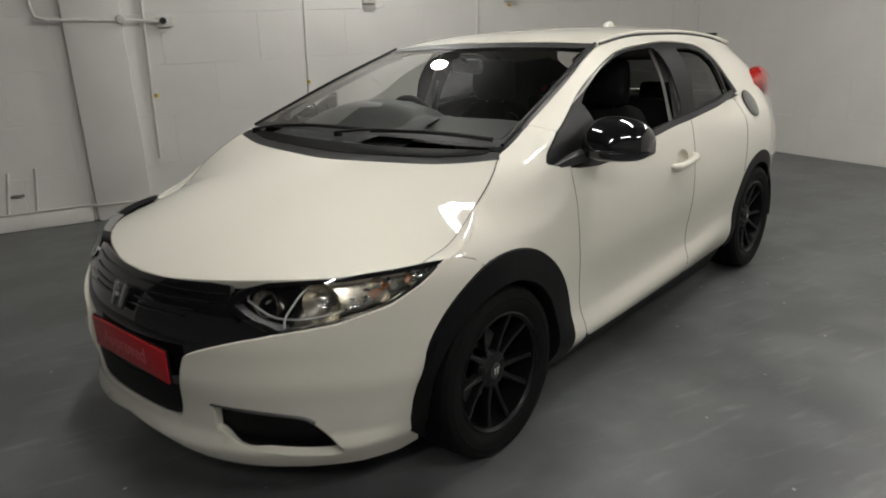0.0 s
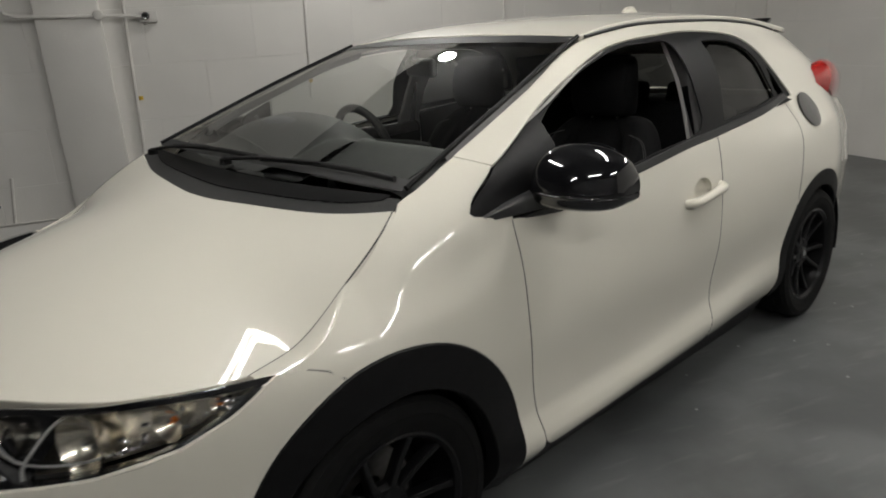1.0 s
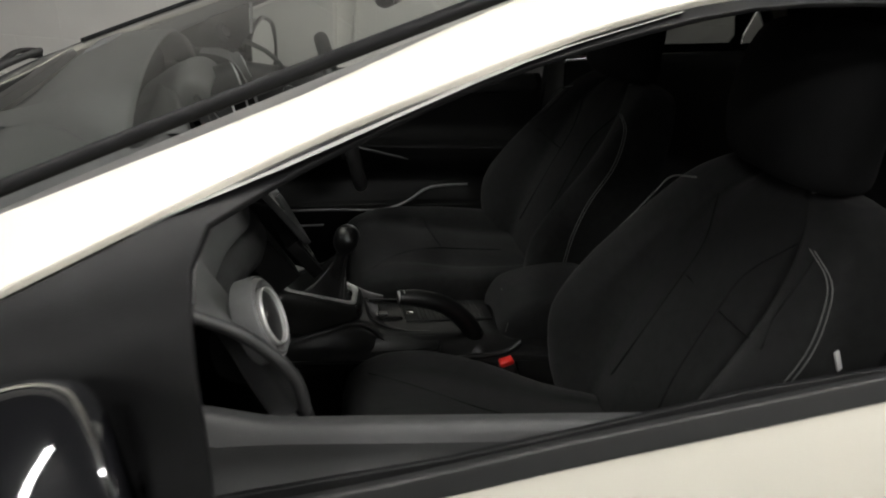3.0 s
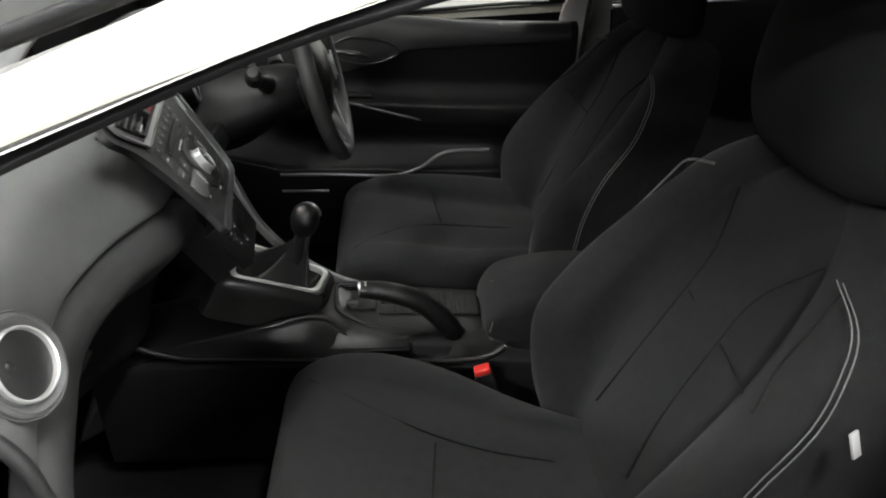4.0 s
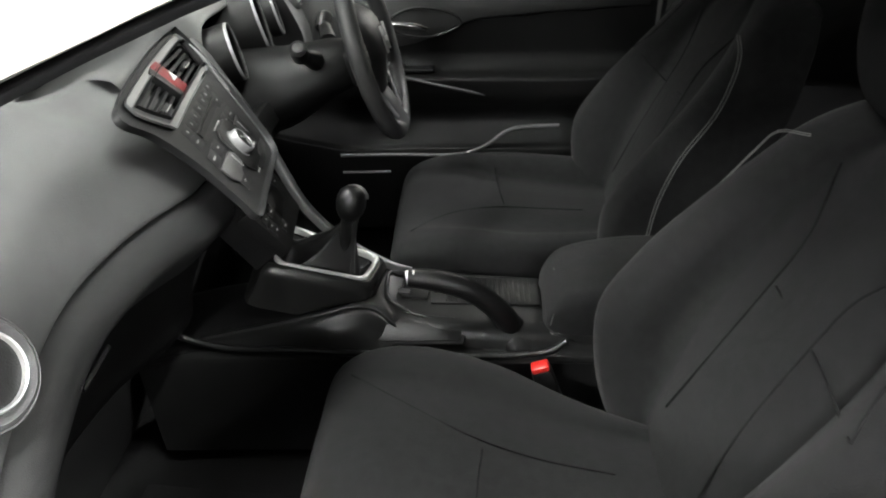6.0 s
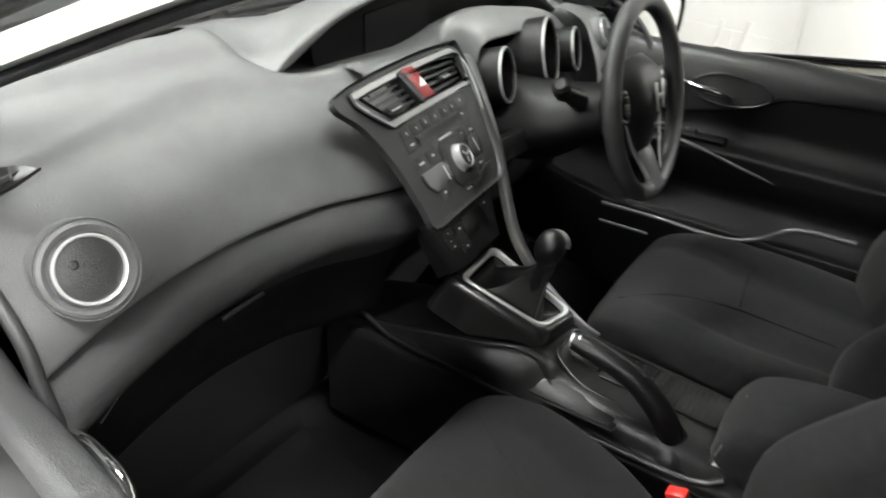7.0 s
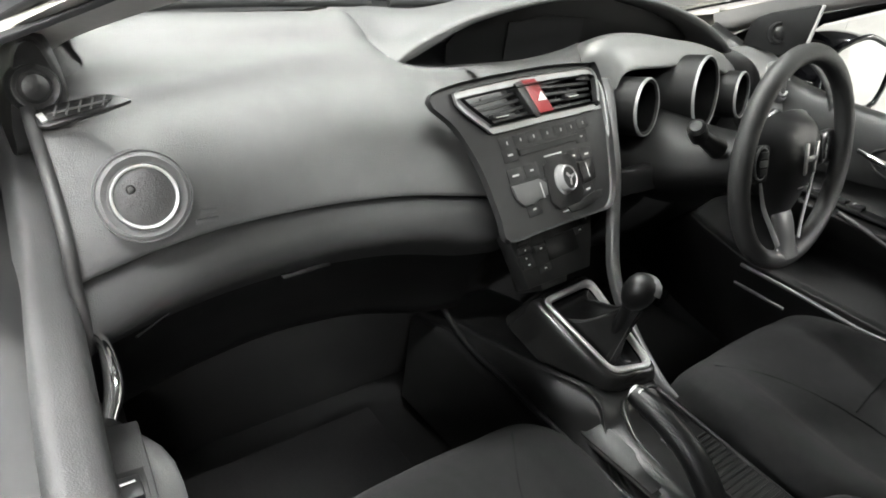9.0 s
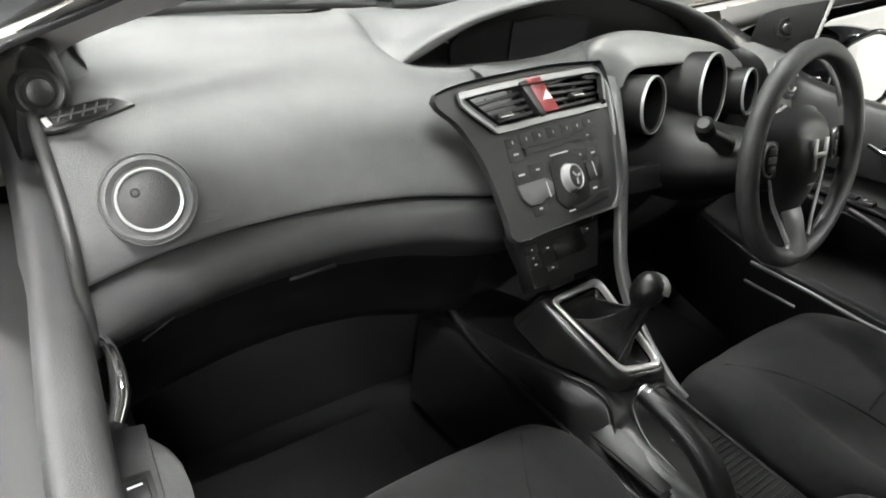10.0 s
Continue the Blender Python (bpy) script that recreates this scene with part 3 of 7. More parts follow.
def batten(x, y, turn_deg):
    """A ceiling batten with two tubes, room coordinates."""
    t = thing("ceiling_light", "white twin-tube fluorescent batten hung below the ceiling", "ceiling light", "ceiling battens")
    t.matrix_world = ROOM @ pose(x, y, HIGH - 0.25, 0, 0, turn_deg)
    box("housing", (1.5, 0.10, 0.06), pose(0, 0, 0.05), PIPE_PAINT, t, "", 0.008)
    for dy in (-0.035, 0.035):
        tube("tube", [(-0.73, dy, 0), (0.73, dy, 0)], 0.016, TUBE, t, "lit white fluorescent tube", 0, 10)
    for dx in (-0.5, 0.5):
        tube("hanger", [(dx, 0, 0.08), (dx, 0, 0.25)], 0.006, STEEL, t, "", 0, 6)
    return t


for x, y, a in BATTENS:
    batten(x, y, a)
globe = room_thing(thing("ceiling_globe", "round white glowing lamp globe near the wall", "ceiling light"))
lathe("globe", [(0.0, -0.09), (0.05, -0.075), (0.082, -0.035), (0.09, 0.0), (0.082, 0.035), (0.05, 0.07)], pose(4.65, 0.85, 3.12), BULB, globe, "lit globe", 24)
lathe("collar", [(0.05, 0.068), (0.055, 0.075), (0.055, 0.10), (0.02, 0.11), (0.02, 0.28), (0.0, 0.28)], pose(4.65, 0.85, 3.12), PIPE_PAINT, globe, "", 20)

# ---- car body ----
car = thing("car", "pearl white five-door hatchback with black alloy wheels parked on the floor", "car")
ARCH_R, ARCH_B, HUB_F, HUB_R = 0.452, 0.415, 0.0, -2.592
WHEEL_Z = 0.317

def front_arch(a0, a1, n, d=0.0):
    """Edge of the front wheel opening, drawn in towards the bumper's foot."""
    out = []
    for a in np.linspace(a0, a1, n):
        r = float(np.interp(a, [0, 35, 77], [0.372, 0.415, ARCH_R])) + d
        out.append((HUB_F + r * math.cos(radians(a)), WHEEL_Z + r * math.sin(radians(a))))
    return out


top_edge = lambda x: float(pchip(SIDE_X, SIDE_ZY[:, -1, 0], np.array([x]))[0])
top_half = lambda x: float(pchip(SIDE_X, SIDE_ZY[:, -1, 1], np.array([x]))[0])
SHUT = [(0.281, 0.776), (0.132, 0.786), (0.0, 0.783), (-0.094, 0.765), (-0.163, 0.737)]
shut_z = [(x, float(bonnet_surface(np.array([(x, y)]))[0, 2])) for x, y in SHUT]

front_edge = curve([(0.281, 0.776), (0.366, 0.739), (0.511, 0.64), (0.622, 0.507), (0.712, 0.337), (0.775, 0.12), (0.79, MID)], 5)
half = front_edge[::-1] + curve(SHUT, 4)[1:] + curve([(-0.163, 0.737), (-0.097, 0.50), (-0.055, 0.25), (-0.029, 0.05), (-0.024, MID)], 4)[1:]
bonnet_outline = half[:-1] + [(x, 2 * MID - y) for x, y in half[::-1]][:-1]
panel("bonnet", bonnet_outline, bonnet_surface, PAINT, car, "pearl white bonnet", 0.035, edge=0.006, depth=0.03)

# black scuttle below the windscreen
cowl_rear = curve([(-0.205, 0.715), (-0.20, 0.5), (-0.185, 0.2), (-0.18, MID)], 4)
cowl_half = curve([(-0.168, 0.737), (-0.102, 0.50), (-0.060, 0.25), (-0.034, 0.05), (-0.029, MID)], 4)[::-1] + cowl_rear
cowl_outline = cowl_half[:-1] + [(x, 2 * MID - y) for x, y in cowl_half[::-1]][:-1]


def cowl_surface(p):
    q = bonnet_surface(p)
    s = screen_surface(p)
    q[:, 2] = np.minimum(q[:, 2] - 0.004, s[:, 2] - 0.006)
    return q


panel("scuttle", cowl_outline, cowl_surface, TRIM_FOOT, car, "black plastic windscreen scuttle panel", 0.03, depth=0.02)

recess_half = curve([(-0.192, 0.66), (-0.152, 0.50), (-0.122, 0.25), (-0.105, 0.05), (-0.10, MID)], 4)[::-1] + curve([(-0.21, 0.675), (-0.205, 0.5), (-0.19, 0.2), (-0.185, MID)], 4)
panel("wiper_recess", recess_half[:-1] + [(x, 2 * MID - y) for x, y in recess_half[::-1]][:-1], lambda p: cowl_surface(p) + np.array((0, 0, 0.0035)), BLACK_TRIM, car, "black recess where the wipers lie", 0.03, depth=0.002)

# windscreen and roof
screen_half = [(-0.19, MID)] + curve([(-0.19, 0.2), (-0.205, 0.5), (-0.225, 0.70)], 3) + curve([(-0.225, 0.705), (-0.46, 0.672), (-0.75, 0.632), (-1.14, 0.565)], 4)[1:] + curve([(-1.13, 0.5), (-1.11, 0.25), (-1.105, MID)], 3)
mirror_half = lambda h: h[:-1] + [(x, 2 * MID - y) for x, y in h[::-1]][:-1]
panel("windscreen", mirror_half(screen_half), offset(screen_surface, -0.004), GLASS_CLEAR, car, "clear green-tinted windscreen glass", 0.08, depth=0)
inner_half = [(-0.235, MID)] + curve([(-0.235, 0.2), (-0.25, 0.5), (-0.272, 0.682)], 3) + curve([(-0.28, 0.686), (-0.46, 0.660), (-0.75, 0.620), (-1.08, 0.558)], 4)[1:] + curve([(-1.06, 0.5), (-1.04, 0.25), (-1.035, MID)], 3)
panel("screen_border", mirror_half(screen_half), offset(screen_surface, -0.0025), SEAL, car, "black painted border of the windscreen", 0.05, holes=[mirror_half(inner_half)], depth=0)
for side in (False, True):
    edge = [screen_surface(np.array([(x, y + 0.004)]))[0] + (0, 0, 0.001) for x, y in ((-0.235, 0.706), (-0.46, 0.673), (-0.75, 0.633), (-1.13, 0.568))]
    tube("screen_moulding", [(p[0], p[1] if not side else 2 * MID - p[1], p[2]) for p in edge], 0.0075, BLACK_TRIM, car, "black moulding along the windscreen edge", 4, 8)
roof_side = [(x, top_half(x) - 0.012) for x in np.linspace(-1.16, -2.85, 16)]
roof_half = [(-1.108, MID)] + curve([(-1.113, 0.25), (-1.133, 0.5), (-1.15, 0.563)], 3) + roof_side + [(-2.86, 0.45), (-2.9, 0.2), (-2.91, MID)]
panel("roof", mirror_half(roof_half), roof_surface, PAINT, car, "pearl white roof panel", 0.05, edge=0.008, depth=0.02)

gap_front = [(-0.461, 0.972), (-0.475, 0.85), (-0.495, 0.65), (-0.52, 0.45), (-0.548, 0.285)]
gap_rear = [(-1.60, 1.022), (-1.60, 0.89), (-1.588, 0.70), (-1.578, 0.5), (-1.575, 0.42), (-1.56, 0.27)]
BELT = [(-0.461, 0.972), (-0.70, 0.952), (-0.80, 0.958), (-1.03, 0.983), (-1.2, 0.998), (-1.436, 1.018), (-1.6, 1.026), (-1.74, 1.035), (-1.925, 1.044), (-2.2, 1.062), (-2.40, 1.078)]
belt = lambda x: float(pchip([b[0] for b in BELT][::-1], [b[1] for b in BELT][::-1], np.array([x]))[0])
GAP = 0.003
for side in (False, True):
    # front wing
    wing = ([(-0.464, 0.98), (-0.385, 0.992), (-0.338, 1.003)] + curve([(-0.328, 1.014), (-0.36, 1.05), (-0.452, 1.110)], 3)
            + [(-0.405, top_edge(-0.405) - 0.004)] + [(x, top_edge(x) - 0.004) for x in (-0.35, -0.25, -0.19)] + [(x, z - 0.004) for x, z in curve(shut_z[::-1], 4)]
            + [(0.25, 0.805), (0.178, 0.798), (0.13, 0.765), (0.098, 0.757)] + arc(HUB_F, WHEEL_Z, ARCH_R, 77, 196, 26) + [(-0.535, 0.19), (-0.552, 0.21)]
            + [(x + GAP, z) for x, z in curve(gap_front, 3)[::-1]][:-1])
    panel("front_wing", wing, body_surface, PAINT, car, "pearl white front wing", 0.03, mirror=side)
    # shoulder of the wing, turning in to the bonnet's edge
    rows = []
    for x, y in spline(SHUT, 3):
        b = bonnet_surface(np.array([(x, y)]))[0]
        a = body_surface(np.array([(x, b[2] - 0.004)]))[0]
        lift = np.array((0, 0, 0.07 * max(0.0, a[1] - b[1])))
        row = [a + (0, 0, -0.012), a + (0, 0.0, -0.002), (a * 0.6 + b * 0.4) + lift, (a * 0.12 + b * 0.88) + lift * 0.3, b + (0, 0.006, -0.004), b + (0, 0.006, -0.03)]
        rows.append([r if not side else r * (1, -1, 1) + (0, 2 * MID, 0) for r in row])
    loft("wing_shoulder", rows, PAINT, car, "pearl white wing shoulder beside the bonnet", 2, 3, flip=side)
    door_f = [(x - GAP, z) for x, z in curve(gap_front, 3)] + [(-0.575, 0.262), (-0.60, 0.254), (-1.545, 0.238)] + [(x + GAP, z) for x, z in curve(gap_rear, 3)[::-1]] + [(x, belt(x)) for x in np.linspace(-1.56, -0.50, 14)]
    cup_rim = [(-1.452 + 0.066 * math.cos(a), 0.856 + 0.047 * math.sin(a)) for a in np.linspace(0, 2 * math.pi, 28, endpoint=False)]
    panel("front_door", door_f, body_surface, PAINT, car, "pearl white front door skin", 0.03, mirror=side, holes=[cup_rim], depth=0.008)
    rear_arch = arc(HUB_R, WHEEL_Z, ARCH_B, 0, 180, 30)
    door_r = [(x - GAP, z) for x, z in curve(gap_rear, 3)] + [(-1.6, 0.238), (-2.16, 0.245), (-2.175, 0.27)] + arc(HUB_R, WHEEL_Z, ARCH_B, 4, 45, 12) + curve([(-2.315, 0.645), (-2.33, 0.8), (-2.345, 0.95), (-2.36, 1.075)], 3) + [(x, belt(x)) for x in np.linspace(-2.32, -1.63, 9)]
    panel("rear_door", door_r, body_surface, PAINT, car, "pearl white rear door skin", 0.03, mirror=side)
    quarter = (curve([(-2.365, 1.078), (-2.35, 0.95), (-2.335, 0.8), (-2.32, 0.645)], 3) + arc(HUB_R, WHEEL_Z, ARCH_B, 48, 182, 22) + [(-3.05, 0.2), (-3.33, 0.24)]
               + curve([(-3.36, 0.3), (-3.365, 0.6), (-3.34, 0.85), (-3.25, 1.02), (-3.05, 1.17), (-2.85, 1.285)], 4))
    frame_top = [(x, top_edge(x) - 0.003) for x in np.linspace(-2.8, -0.409, 32)]
    outer = curve([(-0.458, 1.112), (-0.60, 1.168), (-0.87, 1.272), (-1.10, 1.347), (-1.30, 1.381), (-1.55, 1.395), (-1.80, 1.397), (-2.08, 1.368), (-2.24, 1.305), (-2.36, 1.20), (-2.44, 1.095), (-2.40, 1.082)], 5)
    side_frame = quarter + frame_top + outer + [(-2.38, 1.08)]
    panel("body_side", side_frame, body_surface, PAINT, car, "pearl white pillar, roof rail and rear quarter", 0.03, mirror=side, depth=0.008)
    # black frame round the side windows, with the openings cut through
    lower = [(x, belt(x) + 0.004) for x in np.linspace(-2.40, -0.50, 26)]
    surround = [(x - 0.002, z - 0.003) for x, z in outer] + lower + [(-0.461, 0.976), (-0.385, 0.994), (-0.338, 1.008), (-0.332, 1.018)]
    window_f = curve([(-0.705, 0.985), (-0.70, 1.08), (-0.697, 1.17)], 3) + curve([(-0.71, 1.195), (-0.82, 1.244), (-1.01, 1.314), (-1.25, 1.366), (-1.50, 1.378)], 4) + [(-1.538, 1.373), (-1.548, 1.348)] + curve([(-1.53, 1.2), (-1.512, 1.062), (-1.2, 1.03), (-0.9, 0.997)], 3)
    window_r = curve([(-1.69, 1.068), (-1.745, 1.23), (-1.775, 1.352)], 3) + curve([(-1.79, 1.362), (-1.95, 1.355), (-2.09, 1.325), (-2.20, 1.262), (-2.27, 1.13)], 3) + [(-2.265, 1.098), (-2.1, 1.087), (-1.9, 1.078)]
    window_q = [(-2.30, 1.225), (-2.345, 1.175), (-2.385, 1.105), (-2.305, 1.096), (-2.295, 1.13)]
    if side:
        window_f = curve([(-0.60, 0.985), (-0.60, 1.06), (-0.604, 1.135)], 3) + curve([(-0.625, 1.155), (-0.72, 1.20), (-0.82, 1.244), (-1.01, 1.314), (-1.25, 1.366), (-1.50, 1.379)], 4) + [(-1.538, 1.374), (-1.548, 1.35)] + curve([(-1.53, 1.2), (-1.512, 1.036), (-1.2, 1.004), (-0.9, 0.978)], 3)
    panel("window_frame", surround, offset(body_surface, -0.006), BLACK_TRIM, car, "black side window surround", 0.022, holes=[window_f, window_r, window_q], mirror=side, depth=0.005)
    for nm, outline in (("rear_door_glass", window_r), ("quarter_glass", window_q)):
        g = panel(nm, outline, offset(body_surface, -0.018), GLASS_DARK, car, "dark tinted glass", 0.06, mirror=side, depth=0)
        g.visible_shadow = False
    if side:
        g = panel("front_door_glass", window_f, offset(body_surface, -0.02), GLASS_SIDE, car, "raised clear side window", 0.06, mirror=True, depth=0)
        g.visible_shadow = False
    # belt weather strip
    strip = [(x, belt(x) + 0.003) for x in np.linspace(-0.50, -2.38, 24)] + [(x, belt(x) + (0.008 if side else 0.022)) for x in np.linspace(-2.36, -0.70, 22)]
    panel("belt_strip", strip, offset(body_surface, 0.004), SEAL, car, "black rubber belt strip under the windows", 0.02, mirror=side, depth=0.012, edge=0.004)
    # black cladding round the arches and along the sill
    for hub, nm in ((HUB_F, "front_arch_cladding"), (HUB_R, "rear_arch_cladding")):
        a0, a1 = (-8, 200) if hub == HUB_F else (-14, 194)
        big = ARCH_R if hub == HUB_F else ARCH_B
        ring = (front_arch(a0, a1, 44, -0.003) if hub == HUB_F else arc(hub, WHEEL_Z, big - 0.003, a0, a1, 40)) + arc(hub, WHEEL_Z, 0.345, a1, a0, 36)
        panel(nm, ring, offset(body_surface, 0.006 if hub == HUB_F else 0.002), BLACK_TRIM, car, "black plastic wheel arch cladding", 0.025, mirror=side, depth=0.05, edge=0.006)
    sill = [(-0.44, 0.25), (-0.56, 0.268), (-0.61, 0.268), (-1.56, 0.262), (-2.13, 0.262), (-2.15, 0.2), (-2.12, 0.12), (-1.4, 0.115), (-0.6, 0.12), (-0.48, 0.15)]
    panel("sill_skirt", sill, offset(body_surface, -0.004), BLACK_TRIM, car, "black plastic sill skirt", 0.03, mirror=side, depth=0.06, edge=0.012)

# bumper, in (turn, z), both halves in one sheet from arch to arch
def halves(h):
    """An outline over the middle from its left half, listed from the middle outwards and back."""
    return h + [(2 - s, z) for s, z in h[::-1]]


arch_front = [(turn(u), z) for u, z in front_arch(77, -22, 24)]
lamp_low = [(0.191, 0.800), (0.26, 0.742), (0.327, 0.701), (0.444, 0.664), (0.585, 0.640)]
nose_v = curve([(0.585, 0.640), (0.70, 0.606), (0.79, 0.562), (0.812, 0.535), (0.822, 0.46), (0.835, 0.35), (0.845, 0.325)], 3)
bump_left = ([(1.0, 0.318), (0.90, 0.318)] + nose_v[::-1] + lamp_low[::-1] + [(turn(0.19), 0.797), (turn(0.105), 0.75)] + arch_front
             + [(0.28, 0.158), (0.40, 0.166), (0.56, 0.182), (0.66, 0.188), (0.75, 0.202), (0.83, 0.226), (0.92, 0.255), (1.0, 0.268)])
fog = curve([(0.748, 0.398), (0.64, 0.39), (0.53, 0.368), (0.47, 0.30), (0.428, 0.228), (0.55, 0.24), (0.664, 0.266), (0.745, 0.31)], 3)
fog2 = [(2 - s, z) for s, z in fog]
poly = [p for i, p in enumerate(halves(bump_left)) if i == 0 or p != halves(bump_left)[i - 1]]


def bumper_surface(p):
    """The nose with a lip under the middle intake and a soft swelling over the lamp recess."""
    q = front_surface(p)
    mid = np.exp(-((p[:, 0] - 1) / 0.35) ** 4)
    lip = np.exp(-((p[:, 1] - 0.285) / 0.05) ** 2)
    q[:, 0] += 0.006 * lip * mid
    # protruding lower lip with a flat top, and a hollow over it round the lamp recess
    edge = np.clip((0.300 - p[:, 1]) / 0.05, 0, 1)
    edge = edge * edge * (3 - 2 * edge) * np.clip((p[:, 0] - 0.18) / 0.2, 0, 1) * np.clip((1.82 - p[:, 0]) / 0.2, 0, 1)
    bow = np.exp(-((p[:, 1] - 0.47) / 0.06) ** 2) * np.clip((p[:, 0] - 0.1) / 0.2, 0, 1) * np.clip((1.9 - p[:, 0]) / 0.2, 0, 1)
    out = q - np.array([0.0, MID, 0.0])
    out[:, 2] = 0
    out /= np.linalg.norm(out, axis=1)[:, None]
    return q + out * (0.026 * edge + 0.012 * bow)[:, None]


panel("front_bumper", poly[:-1] if poly[0] == poly[-1] else poly, bumper_surface, PAINT, car, "pearl white front bumper", 0.022, holes=[fog, fog2], depth=0.03, aspect=0.85, edge=0.006)
panel("lower_apron", halves([(1.0, 0.31), (0.4, 0.25), (0.4, 0.17), (1.0, 0.19)])[:-1], offset(front_surface, -0.05), BLACK_TRIM, car, "black apron under the bumper", 0.05, depth=0.01, aspect=0.85)
for f in (fog, fog2):
    panel("fog_recess", f, offset(front_surface, -0.035), BLACK_TRIM, car, "black blanking insert in the bumper recess", 0.04, depth=0.02, aspect=0.85)
# black nose panel between the lamps
nose_top = [(1.0, 0.752), (0.93, 0.757), (0.86, 0.764), (0.79, 0.77), (0.74, 0.768)]
nose_left = nose_top + [(0.725, 0.722), (0.66, 0.68), (0.59, 0.645)] + nose_v[1:] + [(0.90, 0.322), (1.0, 0.322)]
panel("nose_panel", halves(nose_left)[:-1], offset(front_surface, -0.012), BLACK_GLOSS, car, "glossy black nose panel between the headlamps", 0.03, depth=0.02, aspect=0.85)


# ---- wheels ----
def spoke_pair(m, ang, parent):
    """One of the five twin spokes, as a mesh from hub to rim."""
    bm = bmesh.new()
    for sgn in (-1, 1):
        prof = [(0.05, 0.012 * sgn, 0.016, 0.062), (0.09, 0.022 * sgn, 0.013, 0.064), (0.14, 0.038 * sgn, 0.012, 0.072), (0.185, 0.052 * sgn, 0.013, 0.084), (0.212, 0.060 * sgn, 0.016, 0.09)]
        rings = []
        for r, off, w, h in prof:
            rings.append([bm.verts.new(v) for v in ((r, off - w, h - 0.03), (r, off - w * 0.75, h), (r, off + w * 0.75, h), (r, off + w, h - 0.03))])
        for a, b in zip(rings, rings[1:]):
            for j in range(4):
                bm.faces.new((a[j], a[(j + 1) % 4], b[(j + 1) % 4], b[j]))
        bm.faces.new(rings[0]), bm.faces.new(rings[-1][::-1])
    bmesh.ops.bevel(bm, geom=[e for e in bm.edges], offset=0.003, segments=2, affect="EDGES", profile=0.5)
    bm.transform(m @ pose(0, 0, 0, 0, 0, ang))
    return part("spoke", bm, WHEEL_BLACK, parent, "", 40)


for i, (x, y) in enumerate(((HUB_F, 0.765), (HUB_R, 0.765), (HUB_F, 2 * MID - 0.765), (HUB_R, 2 * MID - 0.765))):
    s = 1 if y > 0 else -1
    m = pose(x, y, WHEEL_Z, -90 * s, 0, 0)
    w = lathe("wheel", [(0.2185, 0.094), (0.223, 0.10), (0.216, 0.103), (0.206, 0.092), (0.196, 0.03), (0.19, -0.06), (0.17, -0.08), (0.05, -0.08)], m, WHEEL_BLACK, car, "gloss black alloy wheel with twin spokes", 64)
    lathe("tyre", [(0.215, -0.10), (0.27, -0.112), (0.30, -0.108), (0.314, -0.09), (0.3165, -0.055), (0.310, -0.052), (0.310, -0.046), (0.317, -0.043), (0.317, -0.004), (0.310, -0.001), (0.310, 0.005), (0.317, 0.008), (0.3165, 0.05), (0.310, 0.053), (0.310, 0.059), (0.3155, 0.062), (0.314, 0.088), (0.302, 0.106), (0.275, 0.112), (0.272, 0.110), (0.25, 0.109), (0.235, 0.104), (0.218, 0.096), (0.21, 0.06), (0.21, -0.08)], m, RUBBER, w, "black rubber low-profile tyre", 72)
    lathe("hub", [(0.075, 0.03), (0.075, 0.05), (0.066, 0.064), (0.036, 0.068), (0.0, 0.068)], m, WHEEL_BLACK, w, "", 32)
    lathe("centre_cap", [(0.030, 0.066), (0.030, 0.072), (0.026, 0.074), (0.0, 0.075)], m, BLACK_GLOSS, w, "black centre cap with a silver badge", 28)
    box("cap_badge", (0.006, 0.024, 0.003), m @ pose(-0.007, 0, 0.076), SILVER, w, "", 0.001)
    box("cap_badge", (0.006, 0.024, 0.003), m @ pose(0.007, 0, 0.076), SILVER, w, "", 0.001)
    lathe("brake_disc", [(0.06, -0.02), (0.14, -0.02), (0.14, -0.04), (0.06, -0.04)], m, STEEL, w, "steel brake disc", 40)
    for k in range(5):
        spoke_pair(m, k * 72 + 17, w)
        a = radians(k * 72 + 53)
        lathe("wheel_nut", [(0.0, 0.062), (0.010, 0.06), (0.011, 0.045)], m @ pose(0.052 * math.cos(a), 0.052 * math.sin(a), 0.008), WHEEL_BLACK, w, "", 6)


# ---- under body, liners and closing panels ----
def liner(name, poly, d, mat, label, mirror=False, step=0.08, holes=()):
    return panel(name, poly, offset(body_surface, d), mat, car, label, step, mirror=mirror, depth=0, holes=holes)


